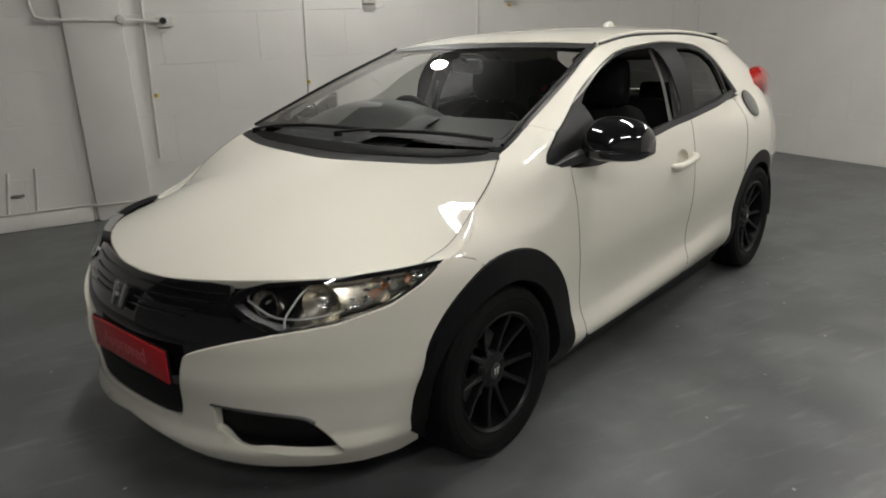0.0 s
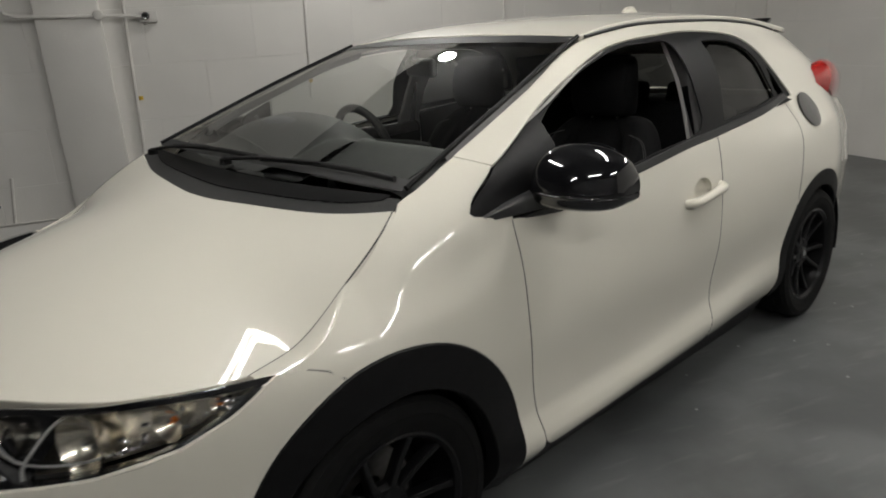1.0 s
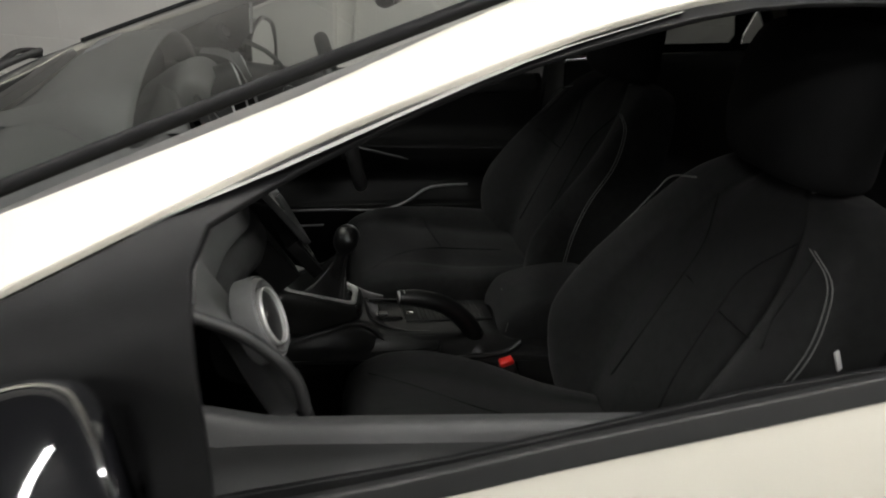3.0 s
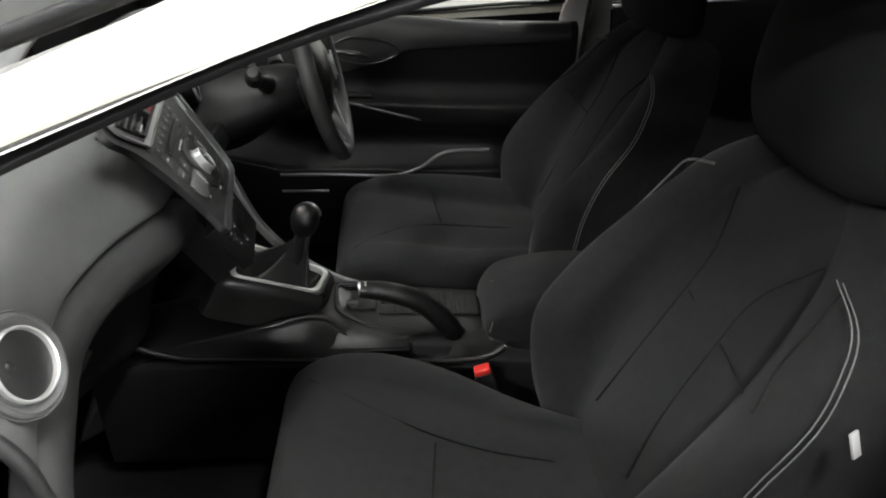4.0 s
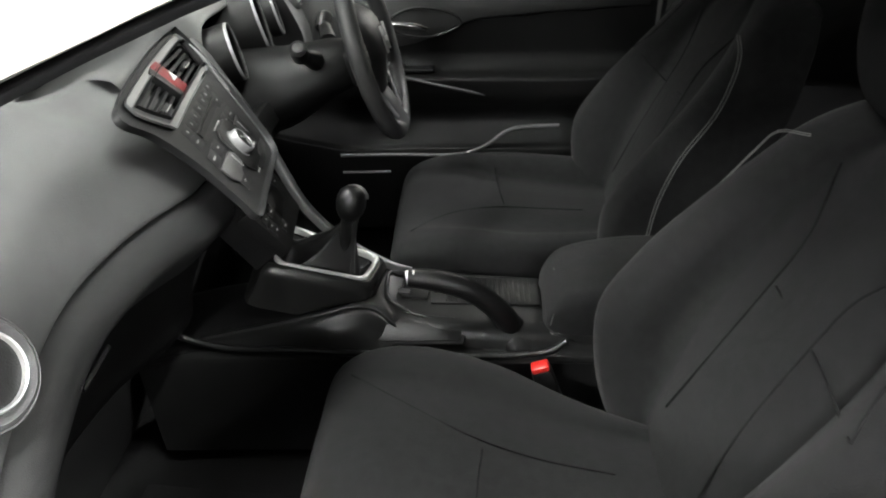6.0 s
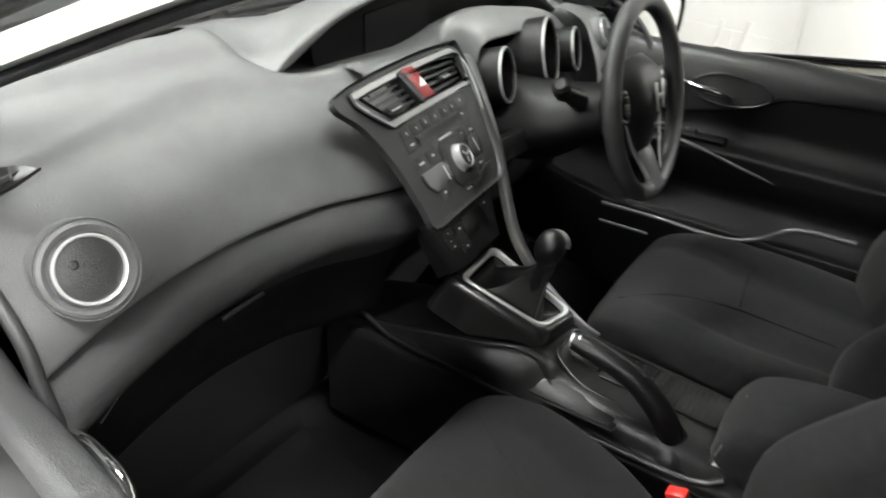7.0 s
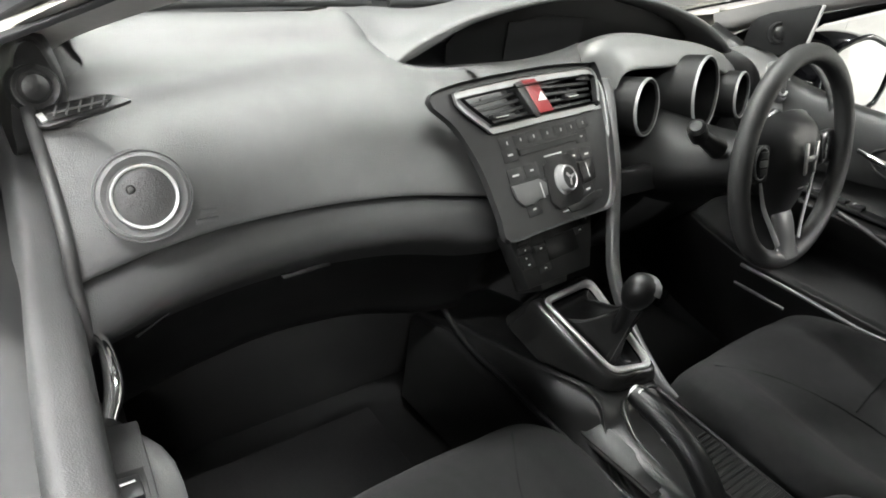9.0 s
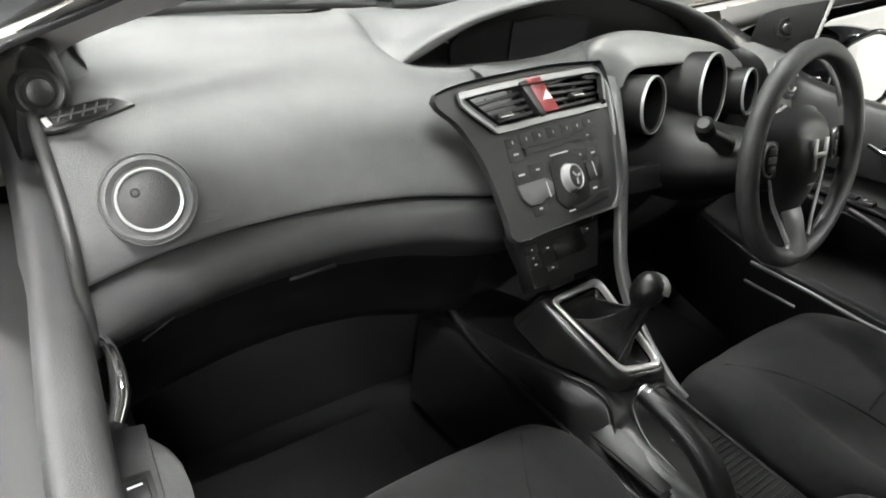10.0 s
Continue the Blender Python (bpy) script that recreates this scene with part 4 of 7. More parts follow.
for side in (False, True):
    low = ([(-0.35, 0.98), (-0.70, 0.955), (-1.03, 0.98), (-1.6, 1.02), (-2.4, 1.07), (-2.9, 1.1), (-3.25, 0.9), (-3.25, 0.2), (-2.98, 0.2)] + arc(HUB_R, WHEEL_Z, 0.39, 0, 180, 14)[::-1]
           + [(-2.18, 0.18), (-0.45, 0.18)] + arc(HUB_F, WHEEL_Z, 0.42, 180, 60, 12) + [(0.2, 0.77), (0.1, 0.82), (-0.1, 0.93)])
    liner("inner_skin", low, -0.035, BLACK_TRIM, "dark inner skin of the body side", side)
    for hub in (HUB_F, HUB_R):
        bm = bmesh.new()
        a = np.linspace(-10, 190, 24)
        r = 0.40 if hub == HUB_F else 0.375
        for k in range(len(a) - 1):
            q = [(hub + r * math.cos(radians(b)), yy, WHEEL_Z + r * math.sin(radians(b))) for b, yy in ((a[k], 0.86), (a[k + 1], 0.86), (a[k + 1], 0.55), (a[k], 0.55))]
            bm.faces.new([bm.verts.new((v[0], v[1] if not side else 2 * MID - v[1], v[2])) for v in q])
        back = [bm.verts.new((hub + r * math.cos(radians(b)), 0.55 if not side else 2 * MID - 0.55, WHEEL_Z + r * math.sin(radians(b)))) for b in a]
        bm.faces.new(back)
        bmesh.ops.remove_doubles(bm, verts=bm.verts, dist=1e-5)
        part("wheel_liner", bm, BLACK_TRIM, car, "dark wheel-arch liner")
box("underbody", (3.6, 1.45, 0.03), pose(-1.35, MID, 0.20), BLACK_TRIM, car, "dark underbody tray", 0.004)
box("bulkhead", (0.03, 1.5, 0.75), pose(-0.33, MID, 0.62), BLACK_TRIM, car, "dark engine bulkhead", 0.004)
box("front_crossmember", (0.03, 1.0, 0.45), pose(0.66, MID, 0.45), BLACK_TRIM, car, "dark radiator support", 0.004)

# tail: bumper, tailgate with glass, spoiler, lamps
def tail_surface(p):
    """Across the back: p is (y about the middle, z)."""
    y, z = p[:, 0], p[:, 1]
    x = pchip([0.15, 0.3, 0.6, 0.85, 1.0, 1.15, 1.3, 1.4], [-3.30, -3.36, -3.385, -3.36, -3.28, -3.12, -2.95, -2.88], z)
    return np.c_[x + 0.10 * np.abs(y / 0.75) ** 3, y + MID, z]


tail_half = [(0.0, 1.395), (0.50, 1.31), (0.565, 1.27), (0.64, 1.12), (0.66, 1.0), (0.70, 0.8), (0.73, 0.6), (0.72, 0.4), (0.68, 0.2), (0.0, 0.2)]
tail_hole = [(-0.5, 1.26), (0.5, 1.26), (0.58, 1.08), (0.55, 1.03), (-0.55, 1.03), (-0.58, 1.08)]
panel("tailgate", [(y, z) for y, z in tail_half] + [(-y, z) for y, z in tail_half[::-1]][1:-1], tail_surface, PAINT, car, "pearl white tailgate and rear bumper", 0.06, holes=[tail_hole], depth=0.02)
g = panel("rear_glass", tail_hole, offset(tail_surface, -0.01), GLASS_DARK, car, "dark tinted rear window", 0.1, depth=0)
g.visible_shadow = False
box("rear_spoiler", (0.13, 0.98, 0.024), pose(-2.93, MID, 1.383, 0, 20, 0), BLACK_GLOSS, car, "black rear roof spoiler", 0.01)
for side in (1, -1):
    yy = 0.675 if side == 1 else 2 * MID - 0.675
    loft("tail_lamp", [[(-2.78, yy + side * 0.075, 1.10), (-2.80, yy + side * 0.045, 1.16), (-2.85, yy + side * 0.0, 1.17), (-2.85, yy + side * 0.04, 1.03)],
                       [(-2.92, yy + side * 0.10, 1.10), (-2.95, yy + side * 0.07, 1.185), (-3.0, yy + side * 0.0, 1.19), (-3.0, yy + side * 0.06, 1.0)],
                       [(-3.12, yy + side * 0.07, 1.08), (-3.14, yy + side * 0.04, 1.16), (-3.17, yy - side * 0.03, 1.165), (-3.17, yy + side * 0.03, 0.99)]], RED_LENS, car, "red tail lamp", 3, 3, closed_v=True, caps=True)
lathe("fuel_flap", [(0.085, 0.0), (0.085, 0.004), (0.08, 0.006), (0.0, 0.007)], Matrix.Translation((-2.52, 0.828, 1.02)) @ pose(0, 0, 0, -58, 0, 0) @ pose(0, 0, -0.008, 0, 0, 0), BLACK_GLOSS, car, "round dark fuel filler flap", 36)
tube("roof_aerial", [(-2.36, MID, 1.45), (-2.40, MID, 1.485), (-2.46, MID, 1.49), (-2.48, MID, 1.45)], [0.016, 0.014, 0.012, 0.016], PAINT, car, "white shark-fin roof aerial", 4, 10, flat=1.6)


# ---- cabin: dashboard ----
dashboard = thing("dashboard", "dark grey moulded plastic dashboard across the cabin", "dashboard")
GY = [0.735, 0.68, 0.64, 0.57, 0.48, 0.395, 0.31, 0.26, 0.215, 0.16, 0.09]
GX = [-0.775, -0.752, -0.737, -0.713, -0.682, -0.668, -0.674, -0.684, -0.698, -0.715, -0.72]
GZ = [0.972, 0.972, 0.971, 0.966, 0.952, 0.943, 0.940, 0.938, 0.934, 0.928, 0.92]


def dash_section(k):
    """Upper pad of the dashboard at the k-th station, from the glass down to the groove."""
    y, gx, gz = GY[k], GX[k], GZ[k]
    gx += 0.12 * max(0.0, 0.245 - y)
    f = (y - 0.16) / 0.575
    crest = 1.10 + 0.012 * f
    rise = 1.0 - 0.9 * max(0.0, (y - 0.55) / 0.185) ** 2
    yf = min(y, 0.655)   # kept clear of the wing
    w = min(1.0, max(0.0, (0.25 - y) / 0.05))   # sunk under the display hood
    sink = lambda z, shelf: z * (1 - w) + shelf * w
    crest = sink(crest, 1.092)
    return [(-0.235, yf, sink(1.066, 1.035)), (-0.30, yf, sink(1.094, 1.045)), (-0.38, yf, sink(1.112 + 0.014 * rise, 1.05)), (-0.43, yf, sink(1.122 + 0.022 * rise, 1.056)), (-0.47, yf, sink(1.118 + 0.018 * rise, 1.062)), (-0.495, yf, sink(1.116 + 0.004 * rise, 1.068)), (-0.53, yf, sink(1.108 + 0.002 * rise, 1.078)), (gx + 0.125, y, crest - 0.002), (gx + 0.10, y, crest - 0.018),
            (gx + 0.055, y, crest - 0.037), (gx + 0.022, y, crest - 0.066), (gx + 0.004, y, gz + 0.045), (gx - 0.002, y, gz + 0.012), (gx + 0.004, y, gz + 0.003), (gx + 0.02, y, gz)]


loft("upper_pad", [dash_section(k) for k in range(len(GY))], DASH, dashboard, "dark grey grained upper dashboard pad", 3, 3)


loft("pad_corner", [[(x, 0.640, z - 0.003), (x, 0.68, z - 0.010), (x, 0.71, z - 0.025), (x, 0.738, z - 0.05)] for x, z in ((-0.24, 1.066), (-0.34, 1.098), (-0.43, 1.118), (-0.50, 1.114), (-0.56, 1.104))], DASH, dashboard, "corner of the pad by the pillar", 3, 3)


def lip_section(k):
    y, gx, gz = GY[k], GX[k], GZ[k]
    t = 1.0 if k < 8 else 0.6
    return [(gx + 0.022, y, gz - 0.003), (gx + 0.002, y, gz - 0.008), (gx - 0.012 * t, y, gz - 0.02), (gx - 0.018 * t, y, gz - 0.04), (gx - 0.012 * t, y, gz - 0.062), (gx + 0.012, y, gz - 0.085),
            (gx + 0.05, y, gz - 0.12), (gx + 0.085, y, gz - 0.19), (gx + 0.11, y, gz - 0.27), (gx + 0.20, y, gz - 0.32)]


# one moulding in two tones: lit roll lighter, shaded lid near-black
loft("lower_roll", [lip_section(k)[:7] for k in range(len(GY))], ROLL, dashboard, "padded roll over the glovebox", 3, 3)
loft("glovebox_lid", [[(x + 0.003, y, z) for x, y, z in lip_section(k)[5:]] for k in range(len(GY))], SHROUD, dashboard, "glovebox lid, darkened for the shade under the roll", 3, 3)
box("glovebox_latch", (0.006, 0.075, 0.007), pose(-0.672, 0.44, 0.858, 0, 35, 4), SHROUD, dashboard, "glovebox latch", 0.002)
tube("glovebox_joint", [(-0.74, 0.68, 0.875), (-0.67, 0.57, 0.872), (-0.63, 0.45, 0.86), (-0.62, 0.3, 0.85), (-0.66, 0.22, 0.84)], 0.0016, SEAL, dashboard, "", 4, 5)

# the middle: display hood, wave over the instruments, driver's side pad
loft("centre_pad", [[(-0.225, y, 1.035), (-0.36, y, 1.05), (-0.46, y, 1.06), (-0.515, y, 1.072), (-0.565 + 0.12 * (0.13 - y), y, z), (-0.618 + 0.19 * (0.13 - y), y, z - 0.003), (-0.632 + 0.19 * (0.13 - y), y, z - 0.03)] for y, z in ((0.13, 1.089), (0.08, 1.086), (0.0, 1.085), (-0.08, 1.089), (-0.14, 1.096), (-0.18, 1.104))], DASH, dashboard, "shelf below the upper display", 3, 3)
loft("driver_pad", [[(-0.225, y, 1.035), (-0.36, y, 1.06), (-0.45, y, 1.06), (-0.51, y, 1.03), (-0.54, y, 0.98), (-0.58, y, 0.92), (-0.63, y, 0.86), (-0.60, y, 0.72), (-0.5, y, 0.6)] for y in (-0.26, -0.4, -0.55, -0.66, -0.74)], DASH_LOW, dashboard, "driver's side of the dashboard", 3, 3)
# arched hood over the far display: y, height of the lip, thickness of the lip
hood = []
for y, z, lip in ((0.268, 1.074, 0.001), (0.247, 1.090, 0.006), (0.202, 1.119, 0.020), (0.146, 1.143, 0.018), (0.082, 1.164, 0.014), (-0.041, 1.186, 0.011), (-0.15, 1.194, 0.010), (-0.252, 1.195, 0.010), (-0.35, 1.186, 0.010), (-0.439, 1.170, 0.010), (-0.553, 1.140, 0.011), (-0.62, 1.112, 0.012), (-0.69, 1.076, 0.010)):
    f = min(1.0, max(0.0, (y + 0.10) / 0.20))   # left end: level with the pad beside it
    hood.append([(-0.25, y, 1.03 + 0.064 * f), (-0.33, y, max(1.045 + 0.5 * (z - 1.075), 1.126 * f)), (-0.42, y, max(z - 0.016, 1.143 * f)), (-0.49, y, max(z - 0.003, 1.117 * f)), (-0.535, y, z), (-0.545, y, z - 0.002), (-0.547, y, z - 0.006), (-0.542, y * 0.99, z - lip), (-0.53, y * 0.985, z - lip - 0.003), (-0.48, y * 0.98, z - lip - 0.008), (-0.43, y * 0.97, z - lip - 0.02)])
loft("display_hood", hood, DASH, dashboard, "arched hood over the upper display", 3, 3)
DISPLAY_AT = Matrix(((0, 0, -1, 0), (1, 0, 0, 0), (0, 1, 0, 0), (0, 0, 0, 1)))
prism("display", [(0.070, -0.01), (0.085, 0.006), (0.088, 0.036), (0.05, 0.078), (0.0, 0.098), (-0.14, 0.116), (-0.28, 0.114), (-0.42, 0.090), (-0.54, 0.058), (-0.60, 0.028), (-0.60, -0.01)], 0.004, Matrix.Translation((-0.475, 0.0, 1.062)) @ DISPLAY_AT, SCREEN, dashboard, "dark unlit upper display")
prism("display_lens", [(-0.045, 0.004), (-0.045, 0.070), (-0.14, 0.080), (-0.24, 0.074), (-0.24, 0.004)], 0.002, Matrix.Translation((-0.480, 0.0, 1.062)) @ DISPLAY_AT, FASCIA_DARK, dashboard, "dark grey lens of the display")

# demister grille at the end of the pad and the round outlet
def dash_disc(x, y, z, yaw, pitch):
    m = Matrix.Translation((x, y, z)) @ pose(0, 0, 0, 0, 0, yaw) @ pose(0, 0, 0, 0, -90 + pitch, 0)
    t = lathe("air_outlet", [(0.046, -0.02), (0.0455, -0.002), (0.0445, 0.0005), (0.043, -0.001), (0.042, 0.002), (0.039, 0.0045), (0.0355, -0.001), (0.033, -0.003), (0.031, 0.001)], m, DASH, dashboard, "round side air outlet with a silver ring", 48)
    lathe("ring", [(0.031, -0.001), (0.0313, 0.005), (0.0302, 0.007), (0.0288, 0.006), (0.0282, 0.002)], m, SILVER, t, "bright silver ring", 48)
    lathe("shutter", [(0.0283, 0.002), (0.02, 0.0035), (0.0, 0.0045)], m, DASH_LOW, t, "closed dark grey shutter disc", 40)
    lathe("dimple", [(0.0045, 0.005), (0.003, 0.0068), (0.0, 0.0072)], m @ pose(0.008, 0.012, -0.001), DASH_LOW, t, "", 14)
    return t


dash_disc(-0.752, 0.662, 1.045, -8, 22)
loft("end_pad", [[(-0.56, y, 1.085), (-0.61, y, 1.078), (-0.648, y, 1.055), (-0.672, y, 1.01), (-0.695, y, 0.95), (-0.70, y, 0.89)] for y in (-0.645, -0.68, -0.72, -0.762)], COWL, dashboard, "grey end of the dashboard by the driver's door", 3, 3)
dash_disc(-0.668, -0.718, 1.035, 6, 22)
GX3, GN3 = Vector((-0.10, -0.985, 0.12)).normalized(), Vector((-0.4, 0.1, 0.9)).normalized()
GY3 = GN3.cross(GX3).normalized()
GM = Matrix(((*GX3, 0), (*GY3, 0), (*GN3, 0), (0, 0, 0, 1))).transposed()
GM.translation = Vector((-0.676, 0.728, 1.103))
grille = prism("demister_grille", [(-0.004, -0.012), (-0.004, 0.004), (0.008, 0.012), (0.055, 0.018), (0.066, 0.015), (0.082, 0.002), (0.056, -0.006), (0.004, -0.015)], 0.005, GM, CONSOLE, dashboard, "slatted demister grille", 0.0015)
prism("grille_hole", [(0.003, -0.009), (0.004, 0.002), (0.010, 0.006), (0.056, 0.011), (0.064, 0.006), (0.052, -0.001), (0.008, -0.010)], 0.001, GM @ pose(0, 0, 0.0052), SEAL, grille, "dark openings")
for k in range(5):
    box("slat", (0.0016, 0.015, 0.002), GM @ pose(0.013 + 0.011 * k, 0.0005 + 0.0012 * k, 0.007, 0, 0, -20), DASH, grille, "", 0)
box("slat", (0.055, 0.0014, 0.002), GM @ pose(0.033, 0.0015, 0.007, 0, 0, 6), DASH, grille, "", 0)
box("end_cap", (0.006, 0.012, 0.003), GM @ pose(0.001, -0.004, 0.006, 0, 0, 15), SILVER, grille, "", 0.001)

ER = Vector((0.31, -0.93, -0.17)).normalized()
EN = Vector((-0.93, -0.33, 0.16)).normalized()
EU = EN.cross(ER).normalized()
EM = Matrix((tuple([*ER] + [0]), tuple([*EU] + [0]), tuple([*EN] + [0]), (0, 0, 0, 1))).transposed()
for dx, dz, w in ((0.006, 0.005, 0.022), (0.004, -0.005, 0.030)):
    box("embossed_mark", (w, 0.005, 0.0012), Matrix.Translation(Vector((-0.7225, 0.594, 0.996))) @ EM @ pose(dx, dz, 0.0), DASH, dashboard, "", 0.0004)

# ---- centre stack: a tilted panel of its own ----
SO, SR, SD = Vector((-0.6506, 0.024, 1.0606)), Vector((0.1455, -0.9839, -0.1043)), Vector((-0.5826, 0.0, -0.8128))
SN = SR.cross(-SD).normalized()
STACK = Matrix((( *SR, 0), (*(-SD), 0), (*SN, 0), (0, 0, 0, 1))).transposed()
STACK.translation = SO
stack = thing("centre_stack", "dark grey centre stack with air vents, radio and heater controls", "centre stack")


def on_stack(name, pts, depth, h, mat, parent=stack, label="", bevel=0.0):
    return prism(name, [(r, -d) for r, d in pts], depth, STACK @ pose(0, 0, h), mat, parent, label, bevel)


def rect(r, d, w, h, a=0.0):
    c, s = math.cos(radians(a)), math.sin(radians(a))
    return [(r + c * x - s * y, d + s * x + c * y) for x, y in ((-w / 2, -h / 2), (w / 2, -h / 2), (w / 2, h / 2), (-w / 2, h / 2))]


face = [(-0.266, 0.006), (-0.222, -0.010), (-0.15, -0.021), (-0.091, -0.028), (0.0, -0.038), (0.068, -0.043), (0.15, -0.046), (0.172, -0.042), (0.174, 0.02), (0.160, 0.091), (0.136, 0.160), (0.108, 0.192), (0.07, 0.198), (0.0, 0.20), (-0.1, 0.204), (-0.178, 0.206), (-0.184, 0.174), (-0.197, 0.104), (-0.228, 0.042)]


def stack_surface(p):
    q = np.array([tuple(STACK @ Vector((a, -b, 0))) for a, b in p])
    return q


frame_in = [tuple(p) for p in spline([(-0.207, 0.006), (-0.183, -0.002), (-0.058, -0.017), (0.066, -0.028), (0.146, -0.034), (0.160, -0.029), (0.1625, -0.021), (0.152, 0.016), (0.143, 0.022), (-0.03, 0.036), (-0.14, 0.046), (-0.157, 0.042)], 3, True)]
panel("face_plate", [tuple(p) for p in spline(face, 4, True)], lambda p: stack_surface(p), FASCIA, stack, "satin dark grey face plate", 0.03, holes=[frame_in], depth=0.012, edge=0.005)
on_stack("core", [(-0.06, 0.01), (-0.05, 0.0), (0.14, -0.02), (0.165, -0.02), (0.155, 0.09), (0.09, 0.20), (0.02, 0.30), (-0.05, 0.30), (-0.05, 0.17)], 0.055, -0.11, SHROUD, stack, "dark core of the stack")
fc = np.mean(frame_in, axis=0)
tang = np.roll(frame_in, -1, axis=0) - np.roll(frame_in, 1, axis=0)
tang /= np.linalg.norm(tang, axis=1)[:, None]
side_of = np.c_[-tang[:, 1], tang[:, 0]]
side_of *= np.sign((side_of * (np.array(frame_in) - fc)).sum(1)).reshape(-1, 1)
frame_out = [tuple(p) for p in np.array(frame_in) + 0.0075 * side_of]
panel("vent_frame", frame_out, lambda p: stack_surface(p) + np.array(SN) * 0.003, VENT_SILVER, stack, "satin silver vent surround", 0.03, holes=[frame_in], depth=0.005, edge=0.002)
on_stack("vent_back", frame_in, 0.004, -0.05, SEAL)
for lo, hi, s0, s1 in (((-0.206, 0.006), (-0.150, 0.046), (-0.062, -0.014), (-0.032, 0.032)), ((-0.004, -0.022), (0.026, 0.030), (0.159, -0.028), (0.150, 0.018))):
    for k in range(4):
        f = (k + 0.75) / 4.4
        a = (lo[0] + (hi[0] - lo[0]) * f, lo[1] + (hi[1] - lo[1]) * f)
        b = (s0[0] + (s1[0] - s0[0]) * f, s0[1] + (s1[1] - s0[1]) * f)
        on_stack("vane", [(a[0], a[1] - 0.0026), (b[0], b[1] - 0.0026), (b[0], b[1] + 0.0026), (a[0], a[1] + 0.0026)], 0.010, -0.013, FASCIA, bevel=0.0008)
for r0, d0, d1 in ((-0.165, 0.002, 0.038), (-0.115, -0.006, 0.042), (-0.075, -0.011, 0.038), (0.04, -0.020, 0.026), (0.085, -0.024, 0.022), (0.125, -0.028, 0.018)):
    on_stack("fin", [(r0 - 0.001, d0), (r0 + 0.001, d0), (r0 + 0.004, d1), (r0 + 0.002, d1)], 0.02, -0.048, SEAL)
for r0, d0 in ((-0.122, 0.029), (0.082, 0.003)):
    k = on_stack("vent_tab", rect(r0, d0, 0.036, 0.008, -5), 0.010, -0.004, FASCIA, stack, "vent direction tab", 0.002)
    on_stack("tab_edge", rect(r0 + 0.002, d0 + 0.0025, 0.030, 0.0014, -5), 0.0015, 0.006, SILVER, k, "", 0)
on_stack("vent_divider", [(-0.070, -0.018), (-0.050, -0.023), (-0.018, 0.034), (-0.034, 0.037)], 0.022, -0.016, FASCIA, stack, "", 0.002)
hz = on_stack("hazard_switch", [(-0.050, -0.024), (-0.010, -0.027), (0.022, 0.027), (-0.019, 0.032)], 0.020, -0.015, DEEP_RED, stack, "dark red hazard warning switch", 0.003)
on_stack("hazard_mark", [(-0.006, -0.006), (0.005, 0.009), (-0.019, 0.010)], 0.001, 0.0055, WHITE_PRINT, hz, "white triangle mark")

# radio
on_stack("cd_slot", [(-0.096, 0.083), (0.070, 0.069), (0.070, 0.078), (-0.096, 0.091)], 0.003, 0.0005, SEAL, stack, "thin disc slot")
on_stack("slot_rim", [(-0.10, 0.080), (0.074, 0.066), (0.074, 0.068), (-0.10, 0.082)], 0.0035, 0.0005, CONSOLE, stack)
for r0, d0 in ((-0.118, 0.070), (-0.083, 0.067), (-0.048, 0.064), (-0.010, 0.061), (0.030, 0.058), (0.062, 0.055), (0.10, 0.050)):
    b = on_stack("preset_button", rect(r0, d0, 0.0335, 0.016, -4), 0.0006, 0.0002, FASCIA, stack, "", 0.0003)
    on_stack("button_mark", rect(r0, d0, 0.0025, 0.005, -4), 0.0004, 0.0009, GREY_PRINT, b)
for r0, d0, w in ((0.085, 0.073, 0.006), (-0.117, 0.088, 0.012), (-0.117, 0.119, 0.016), (-0.075, 0.115, 0.009), (-0.062, 0.142, 0.008), (0.048, 0.103, 0.005), (0.087, 0.103, 0.012), (0.044, 0.134, 0.008), (0.066, 0.161, 0.013), (-0.092, 0.173, 0.008), (-0.008, 0.170, 0.006), (0.0, 0.105, 0.012)):
    b = on_stack("radio_button", rect(r0, d0, 0.036, 0.020, -4), 0.0007, 0.0002, FASCIA, stack, "", 0.0003)
    on_stack("button_mark", rect(r0, d0, w, 0.0028, -4), 0.0004, 0.0010, GREY_PRINT, b)
on_stack("print_line", rect(-0.01, 0.096, 0.05, 0.0022, -4), 0.0008, 0.0005, GREY_PRINT)
on_stack("print_line", rect(-0.005, 0.187, 0.034, 0.002, -4), 0.0008, 0.0005, GREY_PRINT)
on_stack("knob_bezel", [(-0.045, 0.112), (-0.03, 0.100), (0.03, 0.097), (0.045, 0.108), (0.048, 0.165), (0.03, 0.180), (-0.03, 0.183), (-0.048, 0.168)], 0.003, 0.0008, CONSOLE, stack, "", 0.001)
on_stack("silver_key", [(-0.136, 0.134), (-0.066, 0.130), (-0.050, 0.138), (-0.052, 0.156), (-0.075, 0.160), (-0.09, 0.166), (-0.117, 0.167), (-0.131, 0.155)], 0.004, 0.0008, SATIN_GREY, stack, "silver-grey selector key", 0.0015)
on_stack("dark_key", [(-0.010, 0.181), (0.04, 0.176), (0.07, 0.168), (0.105, 0.166), (0.10, 0.178), (0.04, 0.19), (0.0, 0.192)], 0.003, 0.0008, CONSOLE, stack, "", 0.001)
on_stack("dark_key", [(0.052, 0.116), (0.094, 0.111), (0.098, 0.116), (0.094, 0.146), (0.054, 0.150)], 0.003, 0.0012, CONSOLE, stack, "glossy dark key", 0.001)
